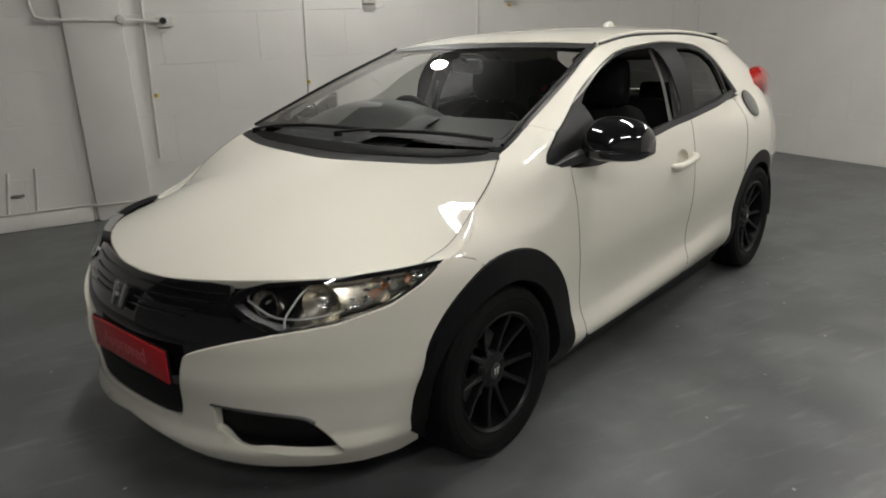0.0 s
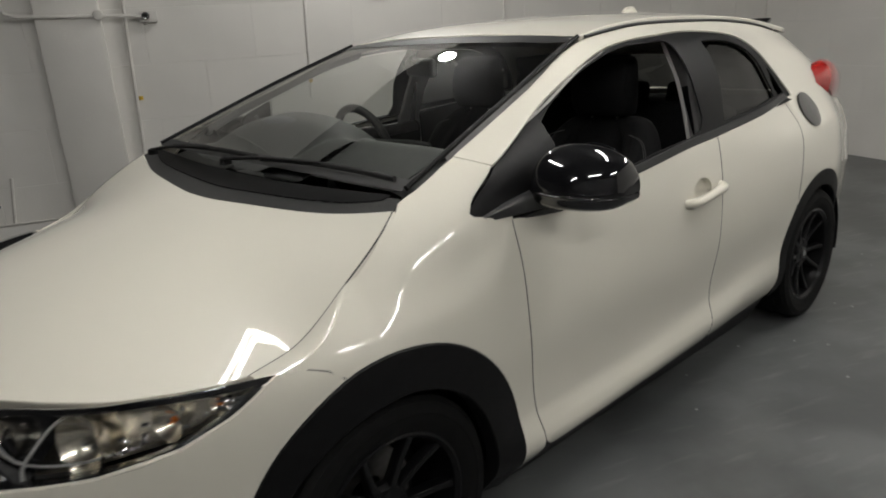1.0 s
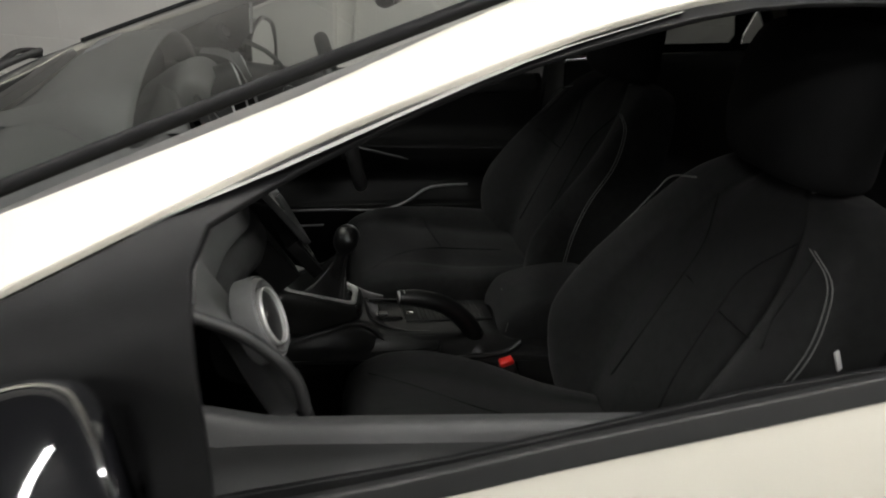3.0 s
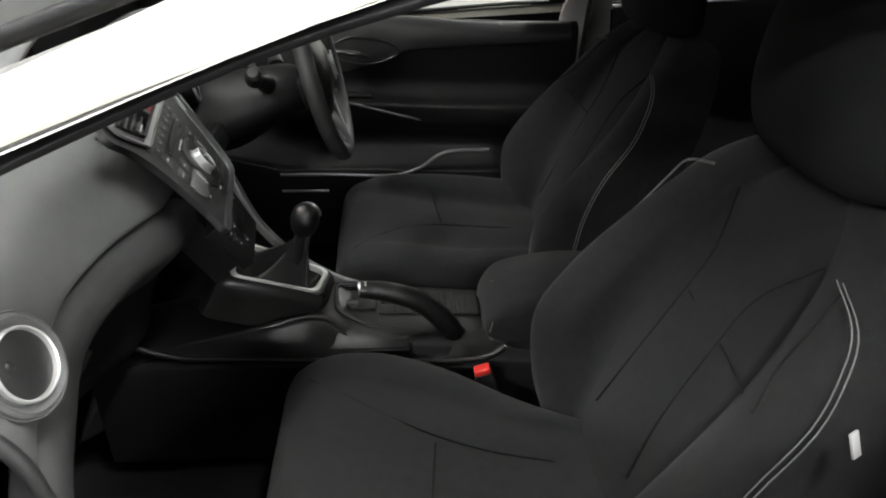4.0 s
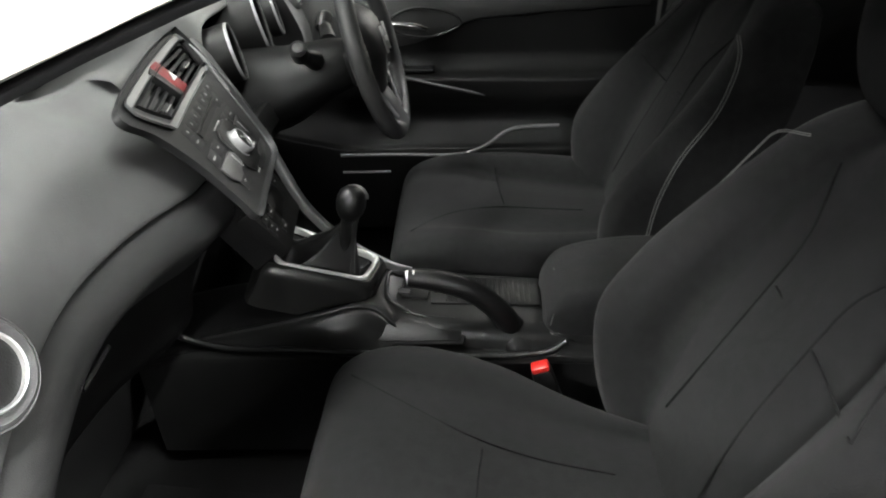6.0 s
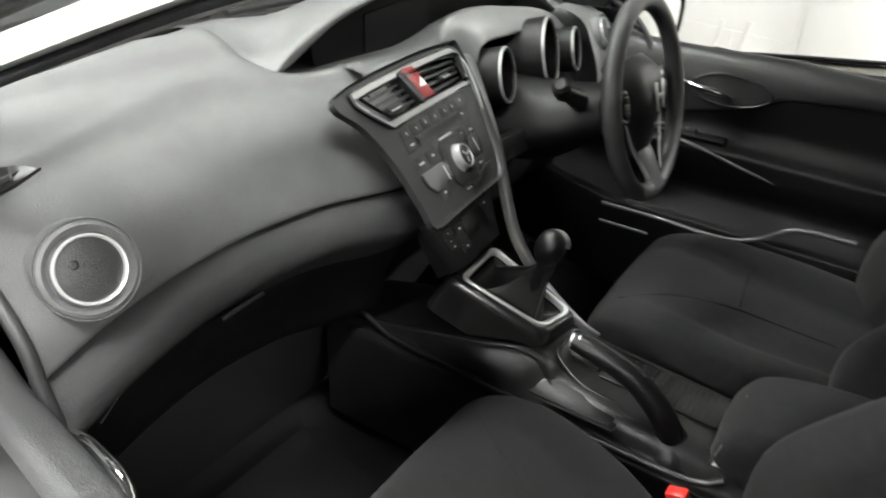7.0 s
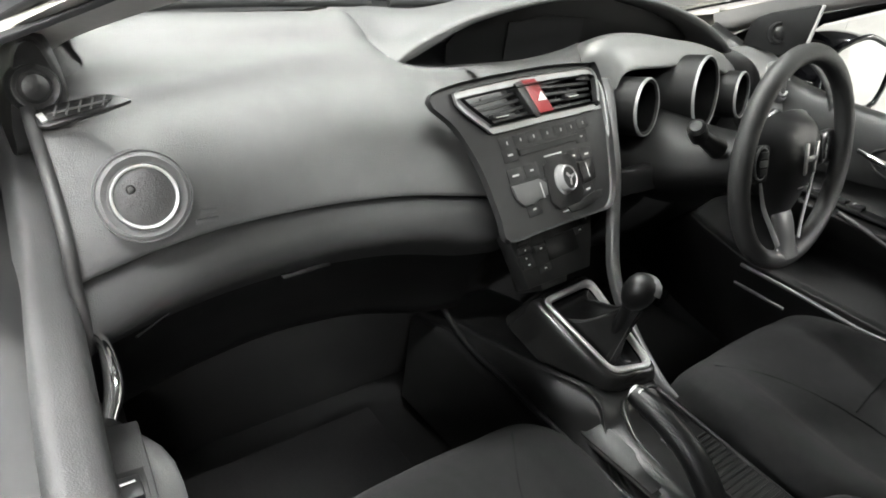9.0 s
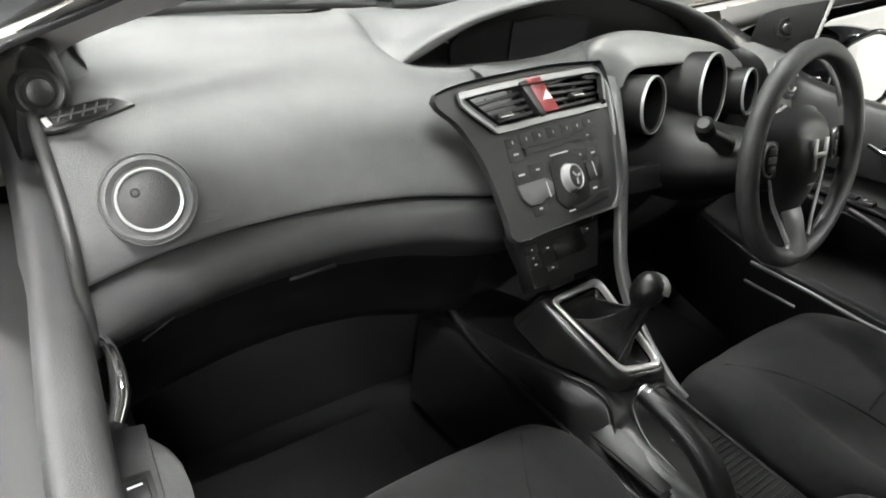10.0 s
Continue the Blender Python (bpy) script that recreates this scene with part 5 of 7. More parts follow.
for r0, a, b in ((0.071, 0.118, 0.142), (-0.068, 0.136, 0.160)):
    on_stack("key_line", [(r0 - 0.001, a), (r0 + 0.001, a), (r0 + 0.004, b), (r0 + 0.002, b)], 0.0006, 0.0048, GREY_PRINT, stack)
KN = STACK @ pose(-0.002, -0.138, 0.002)
kb = lathe("volume_knob", [(0.0245, 0.0), (0.0245, 0.002), (0.0215, 0.003), (0.021, 0.012), (0.0200, 0.0145), (0.0185, 0.0150), (0.0175, 0.0135)], KN, VENT_SILVER, stack, "bright silver rotary knob", 44)
lathe("knob_face", [(0.0177, 0.0135), (0.013, 0.0145), (0.0, 0.015)], KN, CONSOLE, kb, "", 30)
for a in (20, 140, 260):
    box("knob_mark", (0.010, 0.004, 0.001), KN @ pose(0.007 * math.cos(radians(a)), 0.007 * math.sin(radians(a)), 0.0155, 0, 0, a), VENT_SILVER, kb, "", 0)
# heater panel: black, with the shade below the radio put into its colour
on_stack("heater_panel", [(-0.160, 0.20), (0.07, 0.196), (0.055, 0.235), (0.028, 0.284), (-0.142, 0.284), (-0.154, 0.23)], 0.022, -0.030, SHROUD, stack, "black heater control panel, darkened further for its shade", 0.002)
for r0, d0, w in ((-0.128, 0.212, 0.008), (-0.132, 0.228, 0.004), (-0.134, 0.240, 0.004), (-0.131, 0.250, 0.008), (-0.094, 0.232, 0.008), (-0.094, 0.262, 0.008), (0.02, 0.222, 0.01), (0.045, 0.207, 0.008)):
    b = on_stack("heater_button", rect(r0, d0, 0.03, 0.011, -2), 0.003, -0.008, SHROUD, stack, "", 0.001)
    on_stack("button_mark", rect(r0, d0, w * 0.7, 0.002, -2), 0.0004, -0.0049, GREY_PRINT, b)
on_stack("heater_screen", rect(-0.035, 0.236, 0.085, 0.034, -2), 0.002, -0.008, SCREEN, stack, "small dark heater display", 0.001)

# silver spine sweeping from the instrument cowl down to the console
def ribbon(name, pts, half, up, mat, parent, label="", n=6, thick=0.012):
    """A flat moulded strip along pts: half widths across `up`'s side direction."""
    p = spline(pts, n)
    w = spline(np.asarray(half, float).reshape(-1, 1), n).ravel()
    rows = []
    for i in range(len(p)):
        d = Vector(p[min(i + 1, len(p) - 1)] - p[max(i - 1, 0)]).normalized()
        nrm = Vector(up).normalized()
        side = d.cross(nrm).normalized()
        nn = side.cross(d).normalized()
        c = Vector(p[i])
        rows.append([c - side * float(w[i]) - nn * thick, c - side * float(w[i]), c - side * float(w[i]) * 0.6 + nn * 0.003, c + side * float(w[i]) * 0.6 + nn * 0.003, c + side * float(w[i]), c + side * float(w[i]) - nn * thick])
    return loft(name, rows, mat, parent, label, 1, 2)


ribbon("spine", [(-0.612, -0.172, 1.062), (-0.634, -0.168, 1.04), (-0.668, -0.158, 0.99), (-0.71, -0.144, 0.925), (-0.75, -0.122, 0.85), (-0.79, -0.108, 0.77), (-0.85, -0.105, 0.70), (-0.93, -0.10, 0.648), (-0.975, -0.097, 0.632)],
       [0.019, 0.018, 0.015, 0.012, 0.011, 0.011, 0.009, 0.006, 0.003], (-0.8, -0.1, 0.6), SATIN_GREY, stack, "satin grey trim spine running down to the console")
cowl = []
for yo, zo, yi, zi in ((-0.152, 1.050, -0.198, 1.040), (-0.150, 1.085, -0.203, 1.066), (-0.160, 1.110, -0.214, 1.080), (-0.190, 1.124, -0.236, 1.086), (-0.24, 1.130, -0.27, 1.087), (-0.31, 1.127, -0.32, 1.086), (-0.39, 1.117, -0.40, 1.085), (-0.49, 1.104, -0.47, 1.080), (-0.58, 1.083, -0.55, 1.062), (-0.64, 1.055, -0.61, 1.035)):
    cowl.append([(-0.49, yo, zo - 0.045), (-0.545, yo, zo - 0.010), (-0.575, yo, zo), (-0.60, (yo + yi) / 2, (zo + zi) / 2 + 0.008), (-0.62, yi, zi), (-0.618, yi, zi - 0.012), (-0.57, yi, zi - 0.022)])
loft("instrument_cowl", cowl, COWL, dashboard, "moulded cowl sweeping over the instruments", 4, 4)

# ---- instruments ----
cluster = thing("instrument_cluster", "three round hooded instruments with silver rims", "instrument cluster")
AIM = pose(0, 0, 0, 0, 0, 14) @ pose(0, 0, 0, 0, -78, 0)
for nm, x, y, z, r, dp in (("side_gauge", -0.66, -0.250, 1.018, 0.046, 0.07), ("main_gauge", -0.665, -0.425, 1.032, 0.065, 0.085), ("side_gauge", -0.655, -0.585, 1.012, 0.042, 0.07)):
    m = Matrix.Translation((x, y, z)) @ AIM
    p = lathe(nm, [(r + 0.006, -dp), (r + 0.008, 0.0), (r + 0.004, 0.005), (r, 0.003), (r - 0.001, 0.0)], m, SHROUD, cluster, "hooded round gauge", 48)
    lathe("well", [(r - 0.001, 0.001), (r - 0.006, -dp + 0.01)], m, DIAL, p, "black inner wall", 48)
    lathe("rim", [(r + 0.007, -0.002), (r + 0.0075, 0.003), (r + 0.0055, 0.006), (r + 0.004, 0.0055)], m, VENT_SILVER, p, "satin silver rim", 48)
    lathe("dial", [(r - 0.004, -dp + 0.012), (0.0, -dp + 0.012)], m, DIAL, p, "dark dial face", 36)
    lathe("dial_ring", [(r * 0.62, -dp + 0.0135), (r * 0.58, -dp + 0.0150), (r * 0.54, -dp + 0.0135)], m, SHROUD, p, "", 36)
loft("cluster_shroud", [[(-0.60, y, z + 0.03), (-0.66, y, z), (-0.67, y, z - 0.04), (-0.655, y, z - 0.10), (-0.64, y, 0.90)] for y, z in ((-0.19, 1.00), (-0.26, 1.02), (-0.34, 1.03), (-0.43, 1.06), (-0.52, 1.05), (-0.60, 1.03), (-0.65, 1.0))], SHROUD, cluster, "black instrument surround", 3, 3).location = (0.075, 0, -0.012)

# ---- steering column and wheel ----
HUBP, TOPV, NRM = Vector((-0.905, -0.360, 0.995)), Vector((0.24, 0, 0.971)), Vector((-0.971, 0, 0.24))
SWM = Matrix((tuple([*Vector((0, -1, 0))] + [0]), (*TOPV, 0), (*NRM, 0), (0, 0, 0, 1))).transposed()
SWM.translation = HUBP
wheel = thing("steering_wheel", "dark grey three-spoke steering wheel with silver inlays", "steering wheel")
ring = [(0.176 * math.cos(a) * 1.0, 0.176 * math.sin(a), 0.0) for a in np.linspace(0, 2 * math.pi, 48, endpoint=False)]
tube("rim", [tuple(SWM @ Vector(p)) for p in ring], 0.0170, RIM_GREY, wheel, "grained dark grey rim", 0, 14, True)
loft("airbag_cover", [[tuple(SWM @ Vector((x, y, z))) for x, y, z in row] for row in (
    [(-0.082, 0.072, -0.03), (-0.042, 0.080, -0.022), (0.0, 0.083, -0.02), (0.042, 0.080, -0.022), (0.082, 0.072, -0.03)],
    [(-0.096, 0.045, -0.022), (-0.052, 0.052, 0.006), (0.0, 0.055, 0.012), (0.052, 0.052, 0.006), (0.096, 0.045, -0.022)],
    [(-0.096, 0.0, -0.02), (-0.055, 0.0, 0.014), (0.0, 0.0, 0.021), (0.055, 0.0, 0.014), (0.096, 0.0, -0.02)],
    [(-0.070, -0.055, -0.02), (-0.04, -0.062, 0.0), (0.0, -0.064, 0.006), (0.04, -0.062, 0.0), (0.070, -0.055, -0.02)],
    [(-0.036, -0.10, -0.03), (-0.018, -0.108, -0.014), (0.0, -0.11, -0.01), (0.018, -0.108, -0.014), (0.036, -0.10, -0.03)])], FASCIA, wheel, "dark airbag cover", 4, 4)
for s in (-1, 1):
    box("spoke", (0.088, 0.062, 0.016), SWM @ pose(s * 0.122, 0.004, -0.016, 0, s * 6, 0), SHROUD, wheel, "", 0.006)
    tube("spoke_inlay", [tuple(SWM @ Vector(p)) for p in ((s * 0.094, -0.028, -0.008), (s * 0.078, -0.072, -0.006), (s * 0.052, -0.115, 0.0), (s * 0.036, -0.145, 0.006))], [0.003, 0.0045, 0.005, 0.005], VENT_SILVER, wheel, "silver inlay of the lower spoke", 4, 10, flat=0.6)
    pad = lathe("button_pad", [(0.0, 0.004), (0.010, 0.0045), (0.0165, 0.003), (0.0185, -0.002), (0.018, -0.008)], SWM @ pose(s * 0.108, 0.008, -0.004, 0, s * 14, 0) @ Matrix.Diagonal((0.82, 1.5, 1, 1)), SHROUD, wheel, "oval thumb button pad", 28)
    lathe("pad_ring", [(0.0185, -0.002), (0.0192, 0.002), (0.0175, 0.0035), (0.0165, 0.003)], SWM @ pose(s * 0.108, 0.008, -0.004, 0, s * 14, 0) @ Matrix.Diagonal((0.82, 1.5, 1, 1)), SATIN_GREY, pad, "satin ring", 28)
    for k in range(3):
        box("button", (0.016, 0.011, 0.003), SWM @ pose(s * 0.108, 0.022 - 0.014 * k, 0.001, 0, s * 14, 0), SATIN_GREY if k == 1 else FASCIA, pad, "", 0.0014)
tube("lower_spoke", [tuple(SWM @ Vector(p)) for p in ((0.0, -0.09, -0.016), (0.0, -0.115, -0.006), (0.0, -0.145, 0.002), (0.0, -0.172, 0.004))], [0.030, 0.029, 0.027, 0.040], SATIN_GREY, wheel, "silver-grey lower spoke", 4, 16, flat=0.4)
for pts in ([(-0.022, 0.029), (-0.014, 0.029), (-0.011, -0.022), (-0.018, -0.025)], [(0.022, 0.029), (0.014, 0.029), (0.011, -0.022), (0.018, -0.025)], [(-0.013, 0.006), (0.013, 0.006), (0.012, -0.003), (-0.012, -0.003)]):
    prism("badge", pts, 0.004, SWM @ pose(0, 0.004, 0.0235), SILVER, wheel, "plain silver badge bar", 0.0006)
box("print_line", (0.02, 0.0025, 0.001), SWM @ pose(0, -0.046, 0.0155, 12), GREY_PRINT, wheel, "", 0)
column = thing("steering_column", "dark plastic steering column shroud with stalks", "steering column")
loft("shroud", [[(x, y, z) for x, y, z in row] for row in (
    [(-0.60, -0.45, 0.960), (-0.60, -0.36, 1.000), (-0.60, -0.27, 0.960), (-0.60, -0.25, 0.870), (-0.60, -0.36, 0.810), (-0.60, -0.47, 0.870)],
    [(-0.72, -0.43, 0.965), (-0.72, -0.36, 0.995), (-0.72, -0.285, 0.965), (-0.72, -0.255, 0.890), (-0.72, -0.36, 0.830), (-0.72, -0.465, 0.890)],
    [(-0.82, -0.415, 0.983), (-0.82, -0.36, 1.008), (-0.82, -0.30, 0.983), (-0.82, -0.285, 0.928), (-0.82, -0.36, 0.893), (-0.82, -0.435, 0.928)],
    [(-0.875, -0.40, 0.978), (-0.875, -0.36, 0.998), (-0.875, -0.32, 0.978), (-0.875, -0.31, 0.938), (-0.875, -0.36, 0.918), (-0.875, -0.41, 0.938)])], SHROUD, column, "", 4, 4, closed_v=True, caps=True)
for s, z in ((1, 1.025), (-1, 1.02)):
    y0 = -0.36 + s * 0.07
    tube("stalk", [(-0.80, y0, 0.985), (-0.792, y0 + s * 0.03, 1.000), (-0.784, y0 + s * 0.05, z - 0.012)], [0.019, 0.014, 0.013], CONSOLE, column, "black column stalk", 4, 12)
    lathe("stalk_knob", [(0.0, -0.012), (0.016, -0.012), (0.017, 0.0), (0.016, 0.022), (0.010, 0.028), (0.0, 0.028)], Matrix.Translation((-0.784, y0 + s * 0.05, z - 0.012)) @ pose(0, 0, 0, 50 * -s, -10, 0), CONSOLE, column, "", 20)
box("knee_panel", (0.03, 0.16, 0.05), pose(-0.70, -0.22, 0.895, 0, 15, 0), CONSOLE, dashboard, "", 0.01)


# ---- centre console ----
console = thing("centre_console", "black moulded centre console between the front seats", "centre console")
loft("body", [
    [(x, 0.106, 0.36), (x, 0.106, 0.55), (x, max(yl + 0.008, 0.098), min(z - 0.014, 0.588)), (x, yl + 0.004, z - 0.012), (x, yl, z), (x, yl - 0.008, z + 0.002), (x, yl - 0.03, zi), (x, -0.02, zi), (x, -0.09, zi), (x, -0.108, zi - 0.015), (x, -0.115, zi - 0.06), (x, -0.12, 0.36)]
    for x, yl, z, zi in ((-0.50, 0.086, 0.575, 0.575), (-0.60, 0.084, 0.605, 0.60), (-0.70, 0.080, 0.625, 0.615), (-0.78, 0.074, 0.640, 0.628), (-0.84, 0.066, 0.650, 0.632), (-0.885, 0.052, 0.652, 0.640), (-0.925, 0.046, 0.640, 0.636), (-0.96, 0.062, 0.612, 0.622), (-1.02, 0.086, 0.582, 0.616), (-1.10, 0.092, 0.574, 0.612), (-1.20, 0.092, 0.574, 0.606), (-1.32, 0.09, 0.56, 0.58), (-1.45, 0.088, 0.54, 0.555))], CONSOLE, console, "satin black console moulding", 4, 4)


def rounded(poly, r, n=5):
    """An outline with its corners rounded, points as rows of any dimension."""
    p, out = np.asarray(poly, float), []
    for i in range(len(p)):
        a, b, c = p[i - 1], p[i], p[(i + 1) % len(p)]
        u, v = (a - b) / np.linalg.norm(a - b), (c - b) / np.linalg.norm(c - b)
        for t in np.linspace(0, 1, n):
            out.append((1 - t) ** 2 * (b + r * u) + 2 * t * (1 - t) * b + t * t * (b + r * v))
    return np.array(out)


# the gear surround lies in a sloping plane: local x to the driver, y forwards up the slope
GO = Vector((-0.825, -0.04, 0.702))
GF = Vector((0.915, 0.03, 0.402)).normalized()
GU = Vector((0.03, -1.0, 0.0)).cross(GF).normalized()
GR = GF.cross(GU).normalized()
GEAR = Matrix(((*GR, 0), (*GF, 0), (*GU, 0), (0, 0, 0, 1))).transposed()
GEAR.translation = GO
ring_out = rounded([(-0.072, 0.082), (0.062, 0.088), (0.052, -0.104), (-0.040, -0.084)], 0.020)
shrink = lambda p, w: p.mean(0) + (p - p.mean(0)) * (1 - w / np.linalg.norm(p - p.mean(0), axis=1))[:, None]
at_gear = lambda p, h: [tuple(GEAR @ Vector((a, b, h))) for a, b in p]
ring_in = shrink(ring_out, 0.0115)
loft("gear_bezel", [at_gear(shrink(ring_out, w), h) for w, h in ((-0.034, -0.085), (-0.028, -0.050), (-0.024, -0.022), (-0.018, -0.010), (-0.010, -0.002), (0.0, 0.0), (0.004, -0.004))], BEZEL, console, "dark satin bezel round the gear lever", 2, 1, closed_v=True)
loft("gear_frame", [at_gear(p, h) for p, h in ((shrink(ring_out, -0.001), -0.004), (shrink(ring_out, 0.0), 0.002), (shrink(ring_out, 0.003), 0.0042), (shrink(ring_out, 0.0095), 0.0036), (ring_in, 0.0), (ring_in, -0.008))], SILVER, console, "bright silver gear surround", 2, 1, closed_v=True)
rows = []
ang = np.arctan2(ring_in[:, 1], ring_in[:, 0])
for f, h, fold in ((0.0, -0.010, 0.0), (0.08, -0.022, 0.04), (0.22, -0.022, 0.12), (0.38, -0.008, 0.20), (0.55, 0.014, 0.24), (0.72, 0.048, 0.16), (0.84, 0.082, 0.05), (0.88, 0.094, 0.0)):
    c = np.array((0.004, -0.028)) * f
    wob = 1 + fold * np.cos(ang * 4 + 0.7 + 2.2 * f) + 0.4 * fold * np.cos(ang * 7 + 1 - 3 * f)
    base = c + shrink(ring_in, 0.004) * (1 - f) * wob[:, None]
    crease = 0.05 * f * (1 - f) * np.cos(ang * 5 + 1.1 + 3.0 * f)
    rows.append([tuple(GEAR @ Vector((a, b, h + k))) for (a, b), k in zip(base.tolist(), crease.tolist())])
boot = loft("gear_boot", rows, LEATHER, console, "creased black leather gear gaiter", 4, 2, closed_v=True)
for k in (2, 7, 12, 17):
    tube("stitching", [tuple(Vector(r[k]) + GU * 0.002) for r in rows[:6]], 0.0008, THREAD, boot, "grey stitching", 4, 5)
lever = thing("gear_lever", "gear lever with a black knob and silver cap", "gear lever")
tube("stem", [(-0.862, -0.040, 0.715), (-0.872, -0.034, 0.765), (-0.880, -0.030, 0.79)], [0.012, 0.010, 0.013], CONSOLE, lever, "", 3, 12)
KM = Matrix.Translation((-0.880, -0.026, 0.786)) @ pose(0, 0, 0, 12, -14, 0)
knob = lathe("knob", [(0.0, -0.006), (0.012, -0.004), (0.0185, 0.003), (0.0240, 0.014), (0.0262, 0.027), (0.0252, 0.038), (0.0215, 0.048), (0.014, 0.055), (0.006, 0.058), (0.0, 0.0585)], KM, LEATHER, lever, "black leather knob", 28)
lathe("knob_cap", [(0.0248, 0.0405), (0.0222, 0.0480), (0.0148, 0.0555), (0.006, 0.0592), (0.0, 0.0597)], KM @ pose(0, 0, 0.0, 14, -5, 0), VENT_SILVER, knob, "satin silver cap", 28)
hb = thing("handbrake", "black handbrake lever with a silver button", "handbrake")
tube("grip", [(-0.985, 0.068, 0.722), (-1.03, 0.065, 0.714), (-1.08, 0.06, 0.694), (-1.12, 0.055, 0.66), (-1.15, 0.052, 0.62), (-1.165, 0.05, 0.58)], [0.015, 0.0185, 0.0195, 0.020, 0.021, 0.02], LEATHER, hb, "black grained grip", 4, 14)
lathe("button", [(0.0125, 0.0), (0.0125, 0.014), (0.010, 0.018), (0.0, 0.018)], Matrix.Translation((-0.984, 0.068, 0.722)) @ pose(0, 0, 0, 0, -82, 0), SILVER, hb, "silver release button", 20)
lathe("boot", [(0.045, 0.0), (0.04, 0.015), (0.028, 0.03), (0.02, 0.045)], pose(-1.165, 0.045, 0.572, 0, 20, 0), CONSOLE, hb, "", 24)
TX, TN = Vector((-1, 0.02, -0.02)).normalized(), Vector((0, 0.45, 0.89)).normalized()
TY = TN.cross(TX).normalized()
TM = Matrix(((*TX, 0), (*TY, 0), (*TN, 0), (0, 0, 0, 1))).transposed()
TM.translation = Vector((-0.915, 0.062, 0.605))
tray = prism("side_tray", [(-0.008, 0.012), (-0.006, -0.012), (0.004, -0.024), (0.018, -0.026), (0.160, -0.022), (0.166, 0.0), (0.158, 0.022), (0.01, 0.024)], 0.006, TM @ pose(0, 0, -0.001), CONSOLE, console, "black rim of the side tray", 0.002)
prism("tray_insert", [(-0.002, 0.010), (0.0, -0.010), (0.008, -0.019), (0.020, -0.021), (0.154, -0.017), (0.159, 0.0), (0.152, 0.016), (0.012, 0.018)], 0.004, TM @ pose(0, 0, 0.0035), DASH_LOW, tray, "grey insert of the side tray", 0.002)
cover = box("roller_cover", (0.20, 0.085, 0.006), pose(-1.115, -0.045, 0.6135, 0, -2.5, 0), CONSOLE, console, "ribbed roller cover of the tray", 0.002)
for k in range(17):
    box("rib", (0.0045, 0.078, 0.004), pose(-1.045 - 0.0095 * k, -0.045, 0.6195 - 0.0005 * k), CONSOLE, cover, "", 0.0012, 1)
box("socket_lid", (0.05, 0.06, 0.010), pose(-0.985, -0.045, 0.621, 0, -6, 0), CONSOLE, console, "", 0.004)
box("switch", (0.022, 0.014, 0.006), pose(-0.965, -0.025, 0.630, 0, -8, 0), SATIN_GREY, console, "small grey switch", 0.002)
box("switch", (0.016, 0.018, 0.006), pose(-1.028, -0.035, 0.622, 0, -4, 0), CHROME, console, "bright tray catch", 0.002)
WELL = rounded([(-0.93, -0.088), (-0.935, 0.004), (-1.0, 0.036), (-1.205, 0.050), (-1.235, 0.03), (-1.235, -0.088)], 0.022, 4)
tube("tray_edge", [(x, y, float(np.interp(x, [-1.24, -1.2, -1.1, -1.02, -0.96, -0.92], [0.604, 0.607, 0.614, 0.619, 0.627, 0.638])) + (0.0 if y < 0.02 else -0.004)) for x, y in WELL], 0.0045, CONSOLE, console, "raised rim round the handbrake well", 2, 8, True)
tube("shelf_edge", [(-0.56, 0.097, 0.640), (-0.66, 0.101, 0.606), (-0.78, 0.103, 0.600), (-0.97, 0.106, 0.588), (-1.10, 0.107, 0.585), (-1.21, 0.106, 0.590), (-1.25, 0.10, 0.61)], 0.006, CONSOLE, console, "lower edge of the console", 4, 8)
arm = thing("armrest", "padded dark armrest lid behind the handbrake with pale stitching", "armrest")
loft("lid", [[(x, 0.075 - i, z0), (x, 0.07 - i, z1 - 0.015), (x, 0.04 - i, z1), (x, -0.02, z1 + 0.006), (x, -0.08 + i, z1), (x, -0.11 + i, z1 - 0.015), (x, -0.115 + i, z0)] for x, z0, z1, i in ((-1.215, 0.60, 0.622, 0.035), (-1.225, 0.60, 0.650, 0.016), (-1.26, 0.60, 0.680, 0.004), (-1.35, 0.60, 0.696, 0.0), (-1.44, 0.60, 0.695, 0.0), (-1.47, 0.60, 0.67, 0.01))], FABRIC, arm, "dark fabric lid", 4, 4)
box("base", (0.26, 0.185, 0.12), pose(-1.335, -0.02, 0.545), CONSOLE, arm, "", 0.02)
for dx in (0.0, 0.012):
    tube("stitching", [(-1.225 - dx, 0.063, 0.615), (-1.232 - dx, 0.056, 0.642), (-1.238 - dx, 0.03, 0.664), (-1.238 - dx, -0.03, 0.672)], 0.0009, THREAD, arm, "pale thread", 4, 5)

# ---- seats ----
# backrest stations: height, middle, how far the bolsters stand forward, half width, thickness
BACK = ((0.54, -1.335, 0.03, 0.206, 0.10), (0.62, -1.355, 0.072, 0.23, 0.11), (0.73, -1.39, 0.107, 0.252, 0.12), (0.825, -1.432, 0.091, 0.253, 0.125), (0.91, -1.473, 0.06, 0.24, 0.12), (0.975, -1.505, 0.038, 0.22, 0.11), (1.025, -1.531, 0.024, 0.195, 0.10), (1.062, -1.556, 0.012, 0.16, 0.085), (1.08, -1.573, 0.0, 0.125, 0.05))


